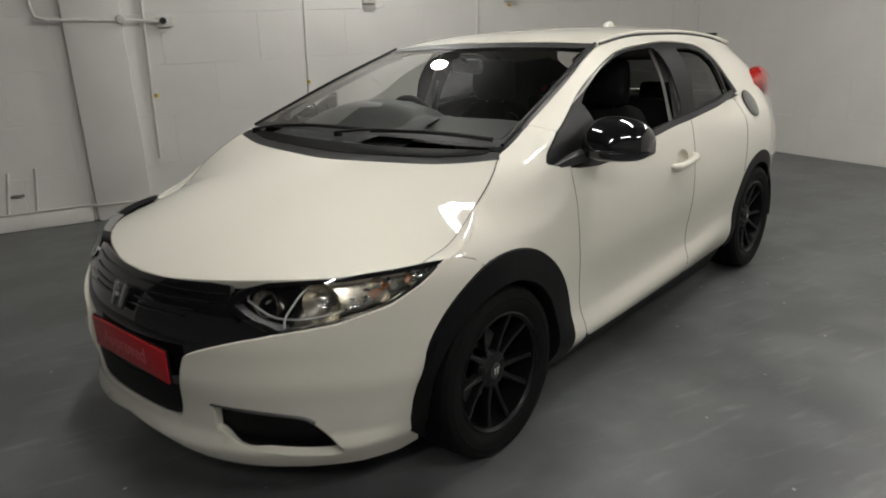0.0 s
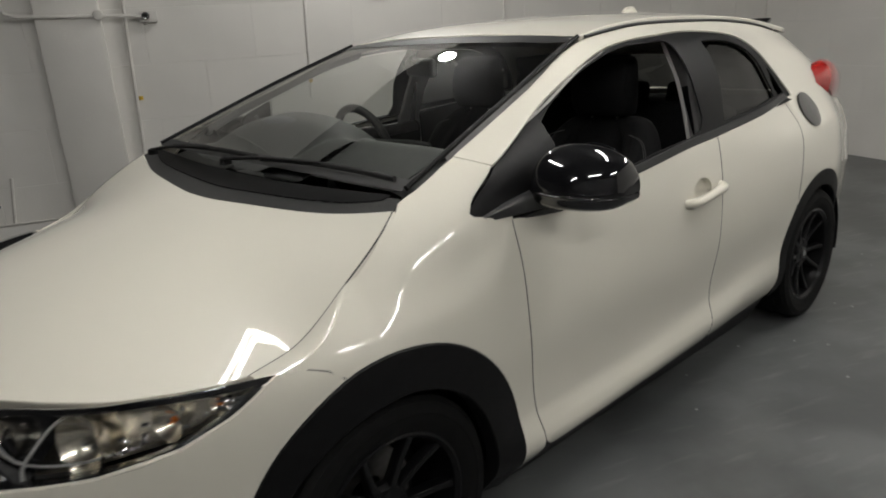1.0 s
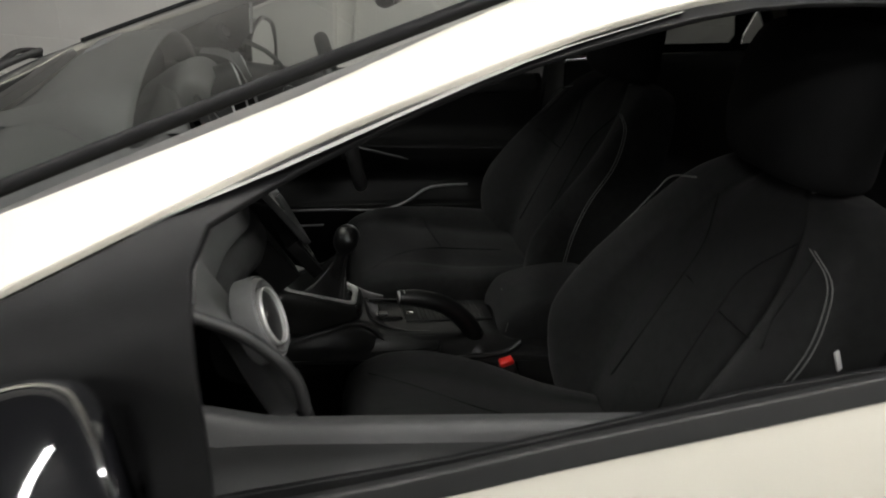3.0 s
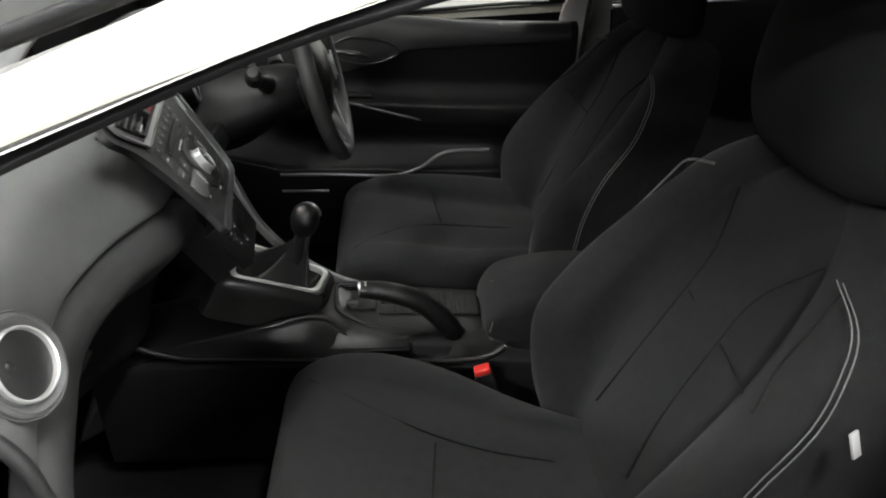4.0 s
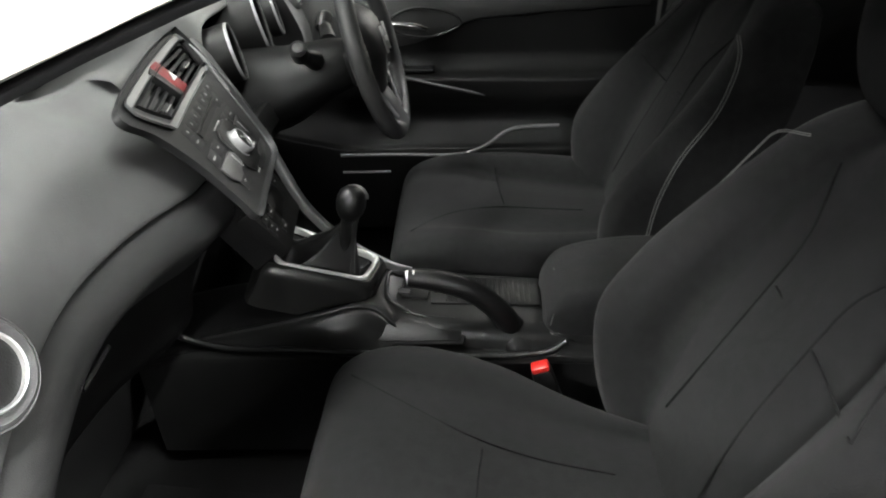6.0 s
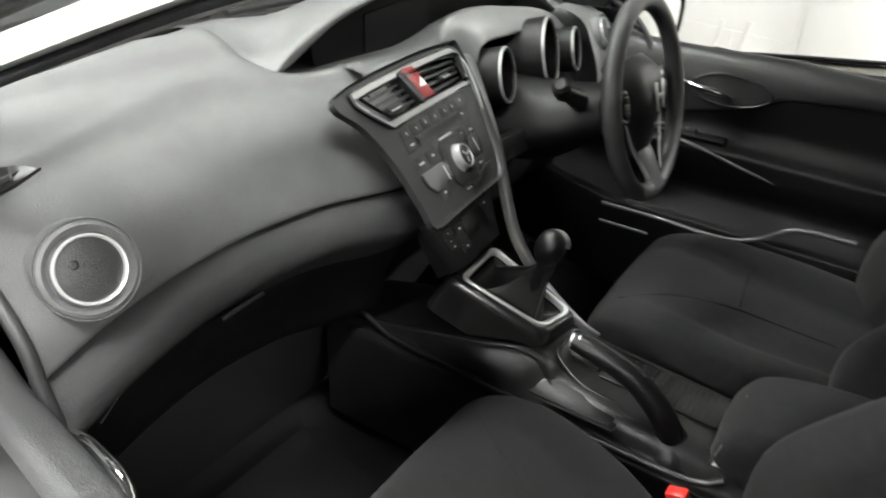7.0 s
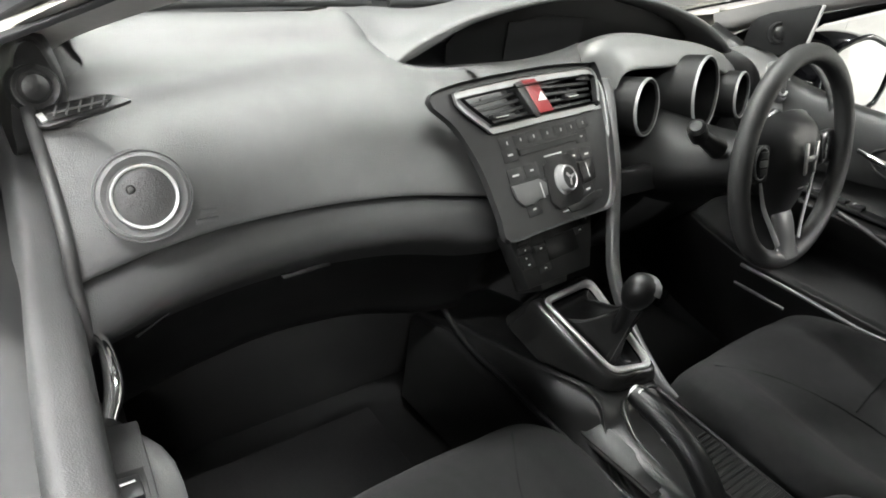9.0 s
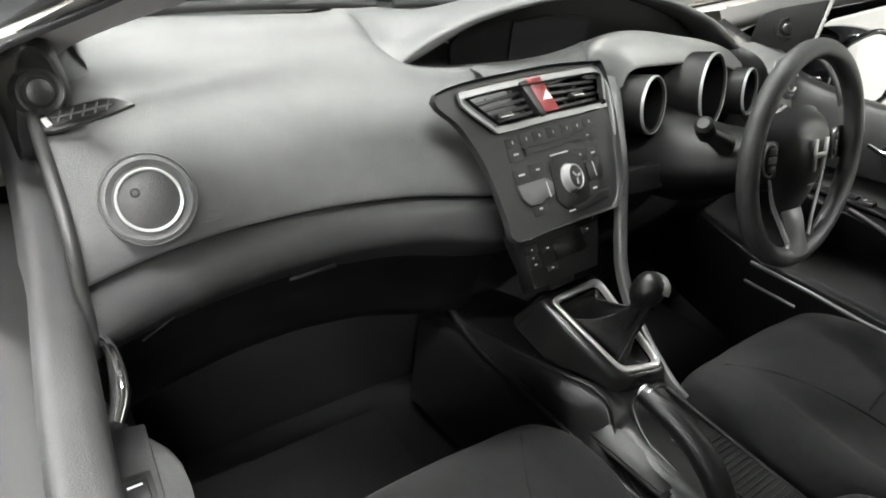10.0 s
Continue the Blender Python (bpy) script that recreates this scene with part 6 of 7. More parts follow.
def seat(cx, dx, label, outer):
    """A front seat; outer: +1 where the door is on the +y side."""
    s = thing("front_seat", label, "car seat", "front seats")
    o = outer
    P = lambda x, y, z: (x + dx, cx + y * o, z)
    # cushion: sections across, from the front lip to the back
    cush = []
    for x, zc, zb, half, hin, zi, zlow in ((-0.855, 0.55, 0.545, 0.20, 0.195, 0.545, 0.47), (-0.862, 0.605, 0.60, 0.22, 0.222, 0.60, 0.47), (-0.885, 0.640, 0.632, 0.232, 0.243, 0.632, 0.46), (-0.94, 0.655, 0.652, 0.24, 0.255, 0.650, 0.45), (-1.02, 0.648, 0.658, 0.245, 0.252, 0.652, 0.44), (-1.13, 0.622, 0.653, 0.25, 0.228, 0.632, 0.42), (-1.25, 0.602, 0.642, 0.25, 0.172, 0.604, 0.42), (-1.37, 0.59, 0.63, 0.245, 0.125, 0.585, 0.42)):
        k = hin / 0.25
        cush.append([P(x, -hin, zlow), P(x, -hin - 0.006, zlow + 0.08), P(x, -hin + 0.010 * k, zi - 0.024), P(x, -hin + 0.040 * k, zi), P(x, -hin + 0.085 * k, (zi + zc) / 2 + 0.003), P(x, -hin + 0.115 * k, zc), P(x, -0.06 * k, zc + 0.006), P(x, 0.0, zc + 0.007), P(x, 0.06, zc + 0.006),
                     P(x, half - 0.115, zc), P(x, half - 0.085, (zb + zc) / 2 + 0.003), P(x, half - 0.045, zb), P(x, half - 0.012, zb - 0.022), P(x, half + 0.006, zlow + 0.08), P(x, half, zlow)])
    loft("cushion", cush, FABRIC, s, "dark grey fabric cushion with raised bolsters", 4, 3, flip=o < 0)
    # backrest: sections across, from the foot up; deep middle, bolsters forward
    back = []
    for z, xc, bol, half, thick in BACK:
        back.append([P(xc - thick, -half * 0.9, z), P(xc - thick * 0.4, -half - 0.012, z), P(xc + bol * 0.7, -half - 0.002, z), P(xc + bol, -half + 0.035, z), P(xc + bol * 0.55, -half + 0.078, z), P(xc + 0.0, -half + 0.098, z), P(xc + 0.008, -0.05, z), P(xc + 0.010, 0.0, z),
                     P(xc + 0.008, 0.05, z), P(xc, half - 0.098, z), P(xc + bol * 0.55, half - 0.078, z), P(xc + bol, half - 0.035, z), P(xc + bol * 0.7, half + 0.002, z), P(xc - thick * 0.4, half + 0.012, z), P(xc - thick, half * 0.9, z)])
    loft("backrest", back, FABRIC, s, "dark grey fabric backrest with raised bolsters", 4, 3, closed_v=True, caps=True, flip=o < 0)
    # headrest with posts
    head = []
    for z, xc, half, th in ((1.085, -1.565, 0.09, 0.03), (1.10, -1.556, 0.118, 0.05), (1.16, -1.545, 0.128, 0.055), (1.24, -1.55, 0.125, 0.055), (1.30, -1.565, 0.11, 0.05), (1.32, -1.58, 0.08, 0.03)):
        head.append([P(xc - th, -half, z), P(xc + th * 0.4, -half - 0.006, z), P(xc + th, -half * 0.6, z), P(xc + th * 1.1, 0, z), P(xc + th, half * 0.6, z), P(xc + th * 0.4, half + 0.006, z), P(xc - th, half, z), P(xc - th * 1.4, 0, z)])
    loft("headrest", head, FABRIC_SIDE, s, "dark fabric headrest", 4, 4, closed_v=True, caps=True, flip=o < 0)
    for y in (-0.06, 0.06):
        tube("headrest_post", [P(-1.57, y, 1.04), P(-1.565, y, 1.12)], 0.006, STEEL, s, "", 0, 8)
    # seams: creases along the bolsters, a fan of joints in the middle and pale double stitching
    for sg in (-1, 1):
        tube("seam", [P(x, sg * y, z) for x, y, z in ((-1.519, 0.106, 1.011), (-1.482, 0.062, 0.943), (-1.449, 0.058, 0.875), (-1.393, 0.064, 0.753), (-1.358, 0.078, 0.66))], 0.0017, FABRIC_SIDE, s, "", 4, 6)
        for d in (0.0, 0.010):
            tube("stitching", [P(x + 0.002 - 0.3 * d, sg * (y + 0.006 + 0.6 * d), z + 0.004) for x, y, z in ((-1.503, 0.147, 1.021), (-1.490, 0.205, 1.003), (-1.477, 0.229, 0.968), (-1.450, 0.249, 0.913), (-1.400, 0.260, 0.841), (-1.37, 0.262, 0.76), (-1.36, 0.255, 0.68))], 0.0009, THREAD, s, "pale double stitching", 4, 5)
    tube("seam", [P(-1.450, -0.045, 0.883), P(-1.449, 0.066, 0.874), P(-1.409, 0.217, 0.907)], 0.0017, FABRIC_SIDE, s, "", 4, 6)
    tube("seam", [P(-1.500, 0.168, 1.018), P(-1.473, 0.179, 0.982), P(-1.439, 0.192, 0.940), P(-1.409, 0.218, 0.906)], 0.0017, FABRIC_SIDE, s, "", 4, 6)
    tube("seam", [P(-0.906, -0.162, 0.650), P(-0.98, -0.104, 0.656), P(-1.08, -0.049, 0.641), P(-1.176, -0.022, 0.621), P(-1.281, -0.007, 0.606)], 0.0015, FABRIC_SIDE, s, "", 4, 6)
    tube("seam", [P(-1.103, -0.025, 0.636), P(-1.097, 0.027, 0.637), P(-1.093, 0.077, 0.636), P(-1.088, 0.15, 0.645)], 0.0015, FABRIC_SIDE, s, "", 4, 6)
    box("side_valance", (0.42, 0.03, 0.12), pose(-1.13 + dx, cx + o * 0.245, 0.46), CONSOLE, s, "black seat side cover", 0.012)
    box("seat_base", (0.46, 0.40, 0.16), pose(-1.12 + dx, cx, 0.36), CONSOLE, s, "", 0.02)
    return s


seat(0.385, 0.0, "dark grey fabric front passenger seat with pale double stitching", 1)
seat(-0.375, -0.06, "dark grey fabric driver's seat with pale double stitching", -1)
tag = box("seat_tag", (0.003, 0.013, 0.026), pose(-1.474, 0.668, 0.925, 0, 24, -62), GREY_PRINT, None, "", 0.001)
tagged(tag, "small white tag sewn to the seat bolster", "tag")
buckle = thing("seat_buckle", "seat belt buckle with a red release button", "seat belt buckle", "seat buckles")
box("housing", (0.034, 0.026, 0.09), pose(-1.215, 0.155, 0.555, 0, 18, 0), CONSOLE, buckle, "", 0.006)
box("button", (0.030, 0.022, 0.012), pose(-1.20, 0.155, 0.602, 0, 18, 0), RED, buckle, "red release button", 0.004)
copy_thing(buckle, pose(-0.06, -0.27, 0))
rear_bench = thing("rear_bench", "dark grey fabric rear bench seat", "rear seat")
box("backrest", (0.12, 1.20, 0.50), pose(-2.35, MID, 0.80, 0, -14, 0), FABRIC, rear_bench, "", 0.05, 3)
box("cushion", (0.48, 1.20, 0.14), pose(-2.12, MID, 0.56, 0, 6, 0), FABRIC, rear_bench, "", 0.05, 3)
for y in (0.28, -0.05, -0.38):
    box("headrest", (0.07, 0.22, 0.12), pose(-2.43, y, 1.08, 0, -14, 0), FABRIC_SIDE, rear_bench, "", 0.03, 3)
tagged(box("parcel_shelf", (0.55, 1.15, 0.02), pose(-2.75, MID, 1.0), CARPET, None, "", 0.006), "dark parcel shelf behind the rear bench", "parcel shelf")
tagged(box("cabin_floor", (2.3, 1.5, 0.02), pose(-1.45, MID, 0.30), CARPET, None, "", 0.004), "black carpeted car floor", "carpet")
tagged(box("footwell_carpet", (0.02, 1.5, 0.55), pose(-0.45, MID, 0.52, 0, -20, 0), CARPET, None, "", 0.004), "black carpet rising under the dashboard", "carpet")
tagged(box("floor_mat", (0.45, 0.42, 0.012), pose(-0.72, 0.40, 0.33, 0, -8, 0), CARPET, None, "", 0.004), "black carpet mat in the footwell", "floor mat")

# ---- door cards ----
def door_card(sgn, y0, zt, label):
    """Inner door trim; sgn +1 for the passenger's side; y0 its inner face, zt its top."""
    t = thing("door_card", label, "door trim", "front door trims")
    at = lambda x: float(np.interp(x, [-1.4, -1.2, -1.03, -0.94, -0.83, -0.65, -0.55, -0.44], [0.79, 0.788, 0.775, 0.762, 0.748, 0.722, 0.713, 0.708])) if sgn > 0 else y0
    Y = lambda x, d: at(x) - sgn * d
    rows = []
    for x, a in ((-0.44, 0.0), (-0.52, 0.0), (-0.60, 0.0), (-0.70, 0.0), (-0.76, 0.35), (-0.84, 1.0), (-1.0, 1.0), (-1.2, 1.0), (-1.40, 0.9), (-1.55, 0.8)):
        arm_w = 0.060 * a
        zt2 = zt + float(np.interp(x, [-1.3, -1.1, -0.75, -0.6, -0.44], [-0.012, 0.0, 0.0, 0.035, 0.085]))
        rows.append([(x, Y(x, -0.046), zt2 - 0.02), (x, Y(x, -0.034), zt2 + 0.003), (x, Y(x, -0.02), zt2 + 0.002), (x, Y(x, 0.0), zt2 - 0.012), (x, Y(x, 0.006), zt2 - 0.06), (x, Y(x, 0.0), zt2 - 0.12), (x, Y(x, -0.004), zt2 - 0.165),
                     (x, Y(x, 0.002 + arm_w * 0.3), zt2 - 0.193), (x, Y(x, 0.004 + arm_w), zt2 - 0.200), (x, Y(x, 0.008 + arm_w), zt2 - 0.215), (x, Y(x, 0.006 + arm_w * 0.8), zt2 - 0.26), (x, Y(x, 0.0), zt2 - 0.32), (x, Y(x, 0.03), zt2 - 0.385), (x, Y(x, 0.045), zt2 - 0.395), (x, Y(x, 0.045), zt2 - 0.42), (x, Y(x, 0.01), zt2 - 0.6), (x, Y(x, 0.0), zt2 - 0.66)])
    if sgn > 0:
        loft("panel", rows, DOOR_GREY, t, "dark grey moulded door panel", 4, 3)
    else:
        # far darker than the passenger's panel: the far side's shade is in the colour
        loft("panel", rows, SHROUD, t, "moulded door panel, darkened to stand for its shade", 4, 3, flip=True)
        # lighter upper trim with a curved lower edge, 6 mm proud
        upper = []
        for x, zb in ((-0.50, 0.90), (-0.70, 0.88), (-0.90, 0.885), (-1.016, 0.913), (-1.06, 0.930), (-1.119, 0.946), (-1.294, 0.957), (-1.53, 0.966)):
            top = zt + float(np.interp(x, [-1.3, -1.1, -0.75, -0.6, -0.44], [-0.012, 0.0, 0.0, 0.035, 0.085]))
            upper.append([(x, Y(x, -0.03), top + 0.005), (x, Y(x, -0.012), top + 0.003), (x, Y(x, 0.006), top - 0.012), (x, Y(x, 0.014), top * 0.5 + zb * 0.5), (x, Y(x, 0.014), zb + 0.006), (x, Y(x, 0.010), zb), (x, Y(x, -0.004), zb - 0.001)])
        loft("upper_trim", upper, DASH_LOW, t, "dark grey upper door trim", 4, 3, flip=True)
    if sgn > 0:
        strip = []
        for x in np.linspace(-1.52, -0.56, 10).tolist():
            zb = belt(x) - 0.004
            yb = float(half_width(np.array([x]), np.array([zb]))[0]) - 0.014
            strip.append([(x, Y(x, -0.030), zt - 0.012), (x, (Y(x, -0.04) + yb) / 2, max(zb, zt) - 0.006), (x, yb, zb), (x, yb, zb - 0.06)])
        loft("slot_seal", strip, SEAL, t, "dark seal along the window slot", 2, 3)
    hx, hz = (0.0, 0.0) if sgn > 0 else (-0.098, -0.010)
    hd = 0.0 if sgn > 0 else 0.017
    h = tube("handle_bezel", [(x + hx, Y(x, hd - 0.001), zt + hz - d) for x, d in ((-0.80, 0.055), (-0.86, 0.030), (-0.95, 0.045), (-0.97, 0.075), (-0.90, 0.10), (-0.82, 0.09))], 0.003, CONSOLE, t, "black handle recess", 4, 8, True)
    tube("handle", [(x + hx, Y(x, hd + d), zt + hz - dz) for x, d, dz in ((-0.775, 0.010, 0.058), (-0.81, 0.020, 0.062), (-0.86, 0.020, 0.068), (-0.89, 0.010, 0.078))], [0.005, 0.007, 0.009, 0.007], CHROME, h, "bright chrome door release", 4, 10)
    ys = Y(-0.86, 0.022) if sgn > 0 else y0 + 0.026
    sw = box("switch_panel", (0.22, 0.036, 0.008), pose(-0.89, ys, zt - 0.188, 0, 0, -7 if sgn > 0 else 0), DOOR_GREY if sgn > 0 else CONSOLE, t, "window switch panel", 0.003)
    box("switch_well", (0.05, 0.034, 0.002), pose(-0.875, ys + sgn * 0.004, zt - 0.184, 0, 0, -7 if sgn > 0 else 0), SEAL, sw, "dark switch recess", 0.001)
    for k in range(1 if sgn > 0 else 3):
        dx = 0.035 * (k - (0 if sgn > 0 else 1))
        b = box("window_switch", (0.034, 0.024, 0.010), pose(-0.877 + dx, ys + sgn * 0.004, zt - 0.182, 0, 8, -7 if sgn > 0 else 0), FASCIA, sw, "", 0.003)
        box("switch_mark", (0.003, 0.014, 0.0006), pose(-0.872 + dx, ys + sgn * 0.004, zt - 0.1765, 0, 8, 0), WHITE_PRINT, sw, "", 0)
    tube("pull_trim", [(-0.78, Y(-0.78, 0.03), zt - 0.205), (-0.90, Y(-0.90, 0.058), zt - 0.205), (-1.05, Y(-1.05, 0.06), zt - 0.21), (-1.2, Y(-1.2, 0.058), zt - 0.22)] if sgn > 0 else [(-0.90, Y(-0.90, 0.066), 0.828), (-0.962, Y(-0.96, 0.068), 0.816), (-1.09, Y(-1.09, 0.062), 0.782), (-1.198, Y(-1.198, 0.045), 0.755)], 0.005, SATIN_GREY, t, "grey armrest trim", 4, 8)
    tube("pocket_edge", [(-0.74, Y(-0.74, 0.048), zt - 0.41), (-0.9, Y(-0.9, 0.05), zt - 0.41), (-1.05, Y(-1.05, 0.05), zt - 0.415), (-1.13, Y(-1.13, 0.05), zt - 0.39), (-1.2, Y(-1.2, 0.05), zt - 0.345), (-1.32, Y(-1.32, 0.05), zt - 0.34)], 0.005, SATIN_GREY, t, "grey rim of the door pocket", 4, 8)
    tube("pocket_edge", [(-0.74, Y(-0.74, 0.048), zt - 0.46), (-0.87, Y(-0.87, 0.05), zt - 0.46)], 0.004, SATIN_GREY, t, "", 3, 8)
    tube("speaker_grille", [(-0.72 + 0.08 * math.cos(a), Y(-0.72, 0.0), zt - 0.52 + 0.08 * math.sin(a)) for a in np.linspace(0, 6.283, 20, endpoint=False)], 0.004, CONSOLE, t, "", 0, 6, True)
    return t


door_card(1, 0.742, 0.985, "dark grey passenger door trim with a chrome release")
door_card(-1, -0.745, 1.02, "dark grey driver's door trim with a chrome release")
for sgn, y in ((1, 0.745), (-1, -0.75)):
    tagged(tube("door_seal", [(-0.60, y - sgn * 0.014, 1.115), (-0.652, y - sgn * 0.010, 1.112), (-0.690, y - sgn * 0.008, 1.094), (-0.728, y - sgn * 0.007, 1.074), (-0.758, y - sgn * 0.007, 1.046), (-0.777, y - sgn * 0.007, 1.016), (-0.785, y - sgn * 0.007, 0.978), (-0.792, y - sgn * 0.008, 0.945), (-0.782, y - sgn * 0.010, 0.905)], 0.0065, SEAL, None, "", 4, 10), "black rubber seal between dashboard and door", "door seal", "door seals")
    s = thing("mirror_corner_trim", "black inner mirror corner trim with a round tweeter", "corner trim", "mirror corner trims")
    yy = 0.738 if sgn > 0 else -0.722
    tw = Matrix.Translation((-0.655, yy - sgn * 0.012, 1.128)) @ Vector((-0.95, -sgn * 0.14, 0.26)).to_track_quat("Z", "Y").to_matrix().to_4x4()
    if sgn < 0:
        tw = Matrix.Translation((-0.626, -0.722, 1.131)) @ Vector((-0.70, 0.62, 0.30)).to_track_quat("Z", "Y").to_matrix().to_4x4()
        prism("trim", [(-0.548, 1.085), (-0.552, 1.135), (-0.565, 1.150), (-0.59, 1.165), (-0.617, 1.175), (-0.690, 1.203), (-0.686, 1.127), (-0.66, 1.085)], 0.02, Matrix(((1, 0, 0, 0), (0, 0, -1, -0.722), (0, 1, 0, 0), (0, 0, 0, 1))), SHROUD, s, "", 0.004)
        # pale strip standing in for a white reflection on the window frame
        tube("painted_reflection", [(-0.692, -0.722, 1.125), (-0.697, -0.722, 1.204)], 0.004, TRIM_LIGHT, s, "painted pale reflection along the window frame", 0, 8)
    else:
        loft("trim", [[(-0.50, yy, 1.06), (-0.50, yy - sgn * 0.03, 1.08), (-0.50, yy - sgn * 0.02, 1.115), (-0.50, yy + sgn * 0.02, 1.10)], [(-0.60, yy + sgn * 0.01, 1.05), (-0.60, yy - sgn * 0.045, 1.09), (-0.60, yy - sgn * 0.03, 1.17), (-0.60, yy + sgn * 0.0, 1.145)],
                  [(-0.638, yy + sgn * 0.01, 1.055), (-0.638, yy - sgn * 0.042, 1.10), (-0.642, yy - sgn * 0.026, 1.165), (-0.642, yy + sgn * 0.0, 1.158)], [(-0.65, yy + sgn * 0.01, 1.07), (-0.65, yy - sgn * 0.034, 1.105), (-0.654, yy - sgn * 0.02, 1.165), (-0.654, yy + sgn * 0.0, 1.158)]], CONSOLE, s, "", 4, 4, closed_v=True, caps=True, flip=sgn < 0)
    sp = lathe("tweeter", [(0.024, -0.010), (0.0235, 0.0), (0.021, 0.005), (0.017, 0.003), (0.015, 0.0)], tw, CONSOLE, s, "round tweeter", 30)
    lathe("dome", [(0.016, 0.0), (0.012, 0.005), (0.0, 0.009)], tw, CONSOLE, sp, "", 24)
    # pillars
    a_in = thing("pillar_trim", "pale grey windscreen pillar trim", "pillar trim", "windscreen pillar trims")
    ym = lambda v: v if sgn > 0 else 2 * MID - v
    loft("trim", [[(x, ym(y1), z1), (x - 0.01, ym((y1 + y2) / 2 - 0.02), (z1 + z2) / 2 - 0.02), (x - 0.02, ym(y2), z2)] for x, y1, z1, y2, z2 in ((-0.42, 0.66, 1.125, 0.75, 1.085), (-0.55, 0.645, 1.18, 0.745, 1.15), (-0.75, 0.61, 1.255, 0.725, 1.225), (-0.98, 0.565, 1.335, 0.68, 1.31), (-1.15, 0.53, 1.375, 0.65, 1.355))], TRIM_LIGHT, a_in, "", 4, 4)
    b_in = thing("pillar_trim", "pale grey middle pillar trim with belt slot", "pillar trim", "middle pillar trims")
    loft("trim", [[(x1, ym(y), z), (x1 - 0.01, ym(y - 0.02), z), (x2 + 0.01, ym(y - 0.02), z), (x2, ym(y), z)] for x1, x2, y, z in ((-1.53, -1.70, 0.785, 0.55), (-1.53, -1.68, 0.785, 0.95), (-1.545, -1.67, 0.762, 1.06), (-1.57, -1.70, 0.705, 1.22), (-1.575, -1.76, 0.635, 1.36))], TRIM_LIGHT, b_in, "", 4, 4)
    belt_m = tube("seat_belt", [(-1.60, ym(0.70), 1.20), (-1.60, ym(0.745), 0.95), (-1.58, ym(0.74), 0.6)], 0.022, FABRIC_SIDE, b_in, "dark seat belt webbing", 4, 8, flat=0.1)
    quarter_trim = panel("quarter_trim", [(-2.42, 0.5), (-2.42, 1.08), (-2.40, 1.20), (-2.33, 1.30), (-2.7, 1.32), (-2.85, 1.285), (-2.97, 1.235), (-3.08, 1.185), (-3.20, 1.06), (-3.25, 0.5)], offset(body_surface, -0.05), FABRIC_SIDE, None, "", 0.08, depth=0, mirror=sgn < 0)
    tagged(quarter_trim, "dark lining of the rear quarter", "interior trim", "rear quarter linings")
    rear_card = loft("rear_door_card", [[(x, ym(0.80), zt), (x, ym(0.765), zt - 0.005), (x, ym(0.755), zt - 0.1), (x, ym(0.75), 0.75), (x, ym(0.76), 0.4)] for x, zt in ((-1.68, 1.03), (-1.9, 1.045), (-2.15, 1.055), (-2.38, 1.075))], DASH_LOW, None, "", 3, 3)
    tagged(rear_card, "dark grey rear door trim", "door trim", "rear door trims")
head_half = [(-1.12, MID)] + [(-1.14, 0.5)] + [(x, top_half(x) - 0.02) for x in np.linspace(-1.2, -2.8, 10)] + [(-2.85, MID)]
hl = panel("headliner", mirror_half(head_half), offset(roof_surface, -0.05), HEADLINER, None, "", 0.12, depth=0)
tagged(hl, "pale grey cloth roof lining", "roof lining")

# ---- interior mirror ----
im = thing("rear_view_mirror", "black rear view mirror hung behind the windscreen", "mirror")
IM = Matrix.Translation((-0.985, -0.06, 1.318)) @ pose(0, 0, 0, 0, 0, -18)
box("housing", (0.035, 0.24, 0.07), IM, CONSOLE, im, "", 0.016, 3)
box("glass", (0.003, 0.225, 0.056), IM @ pose(-0.0185, 0, 0), MIRROR, im, "mirror glass", 0.001)
tube("stem", [(-0.965, -0.05, 1.34), (-0.94, MID, 1.36)], 0.012, CONSOLE, im, "", 0, 10)


# ---- headlamps ----
def front_grid(pts, d=0.0, mirror=False):
    q = offset(front_surface, d)(np.array(pts))
    return q if not mirror else q * (1, -1, 1) + (0, 2 * MID, 0)


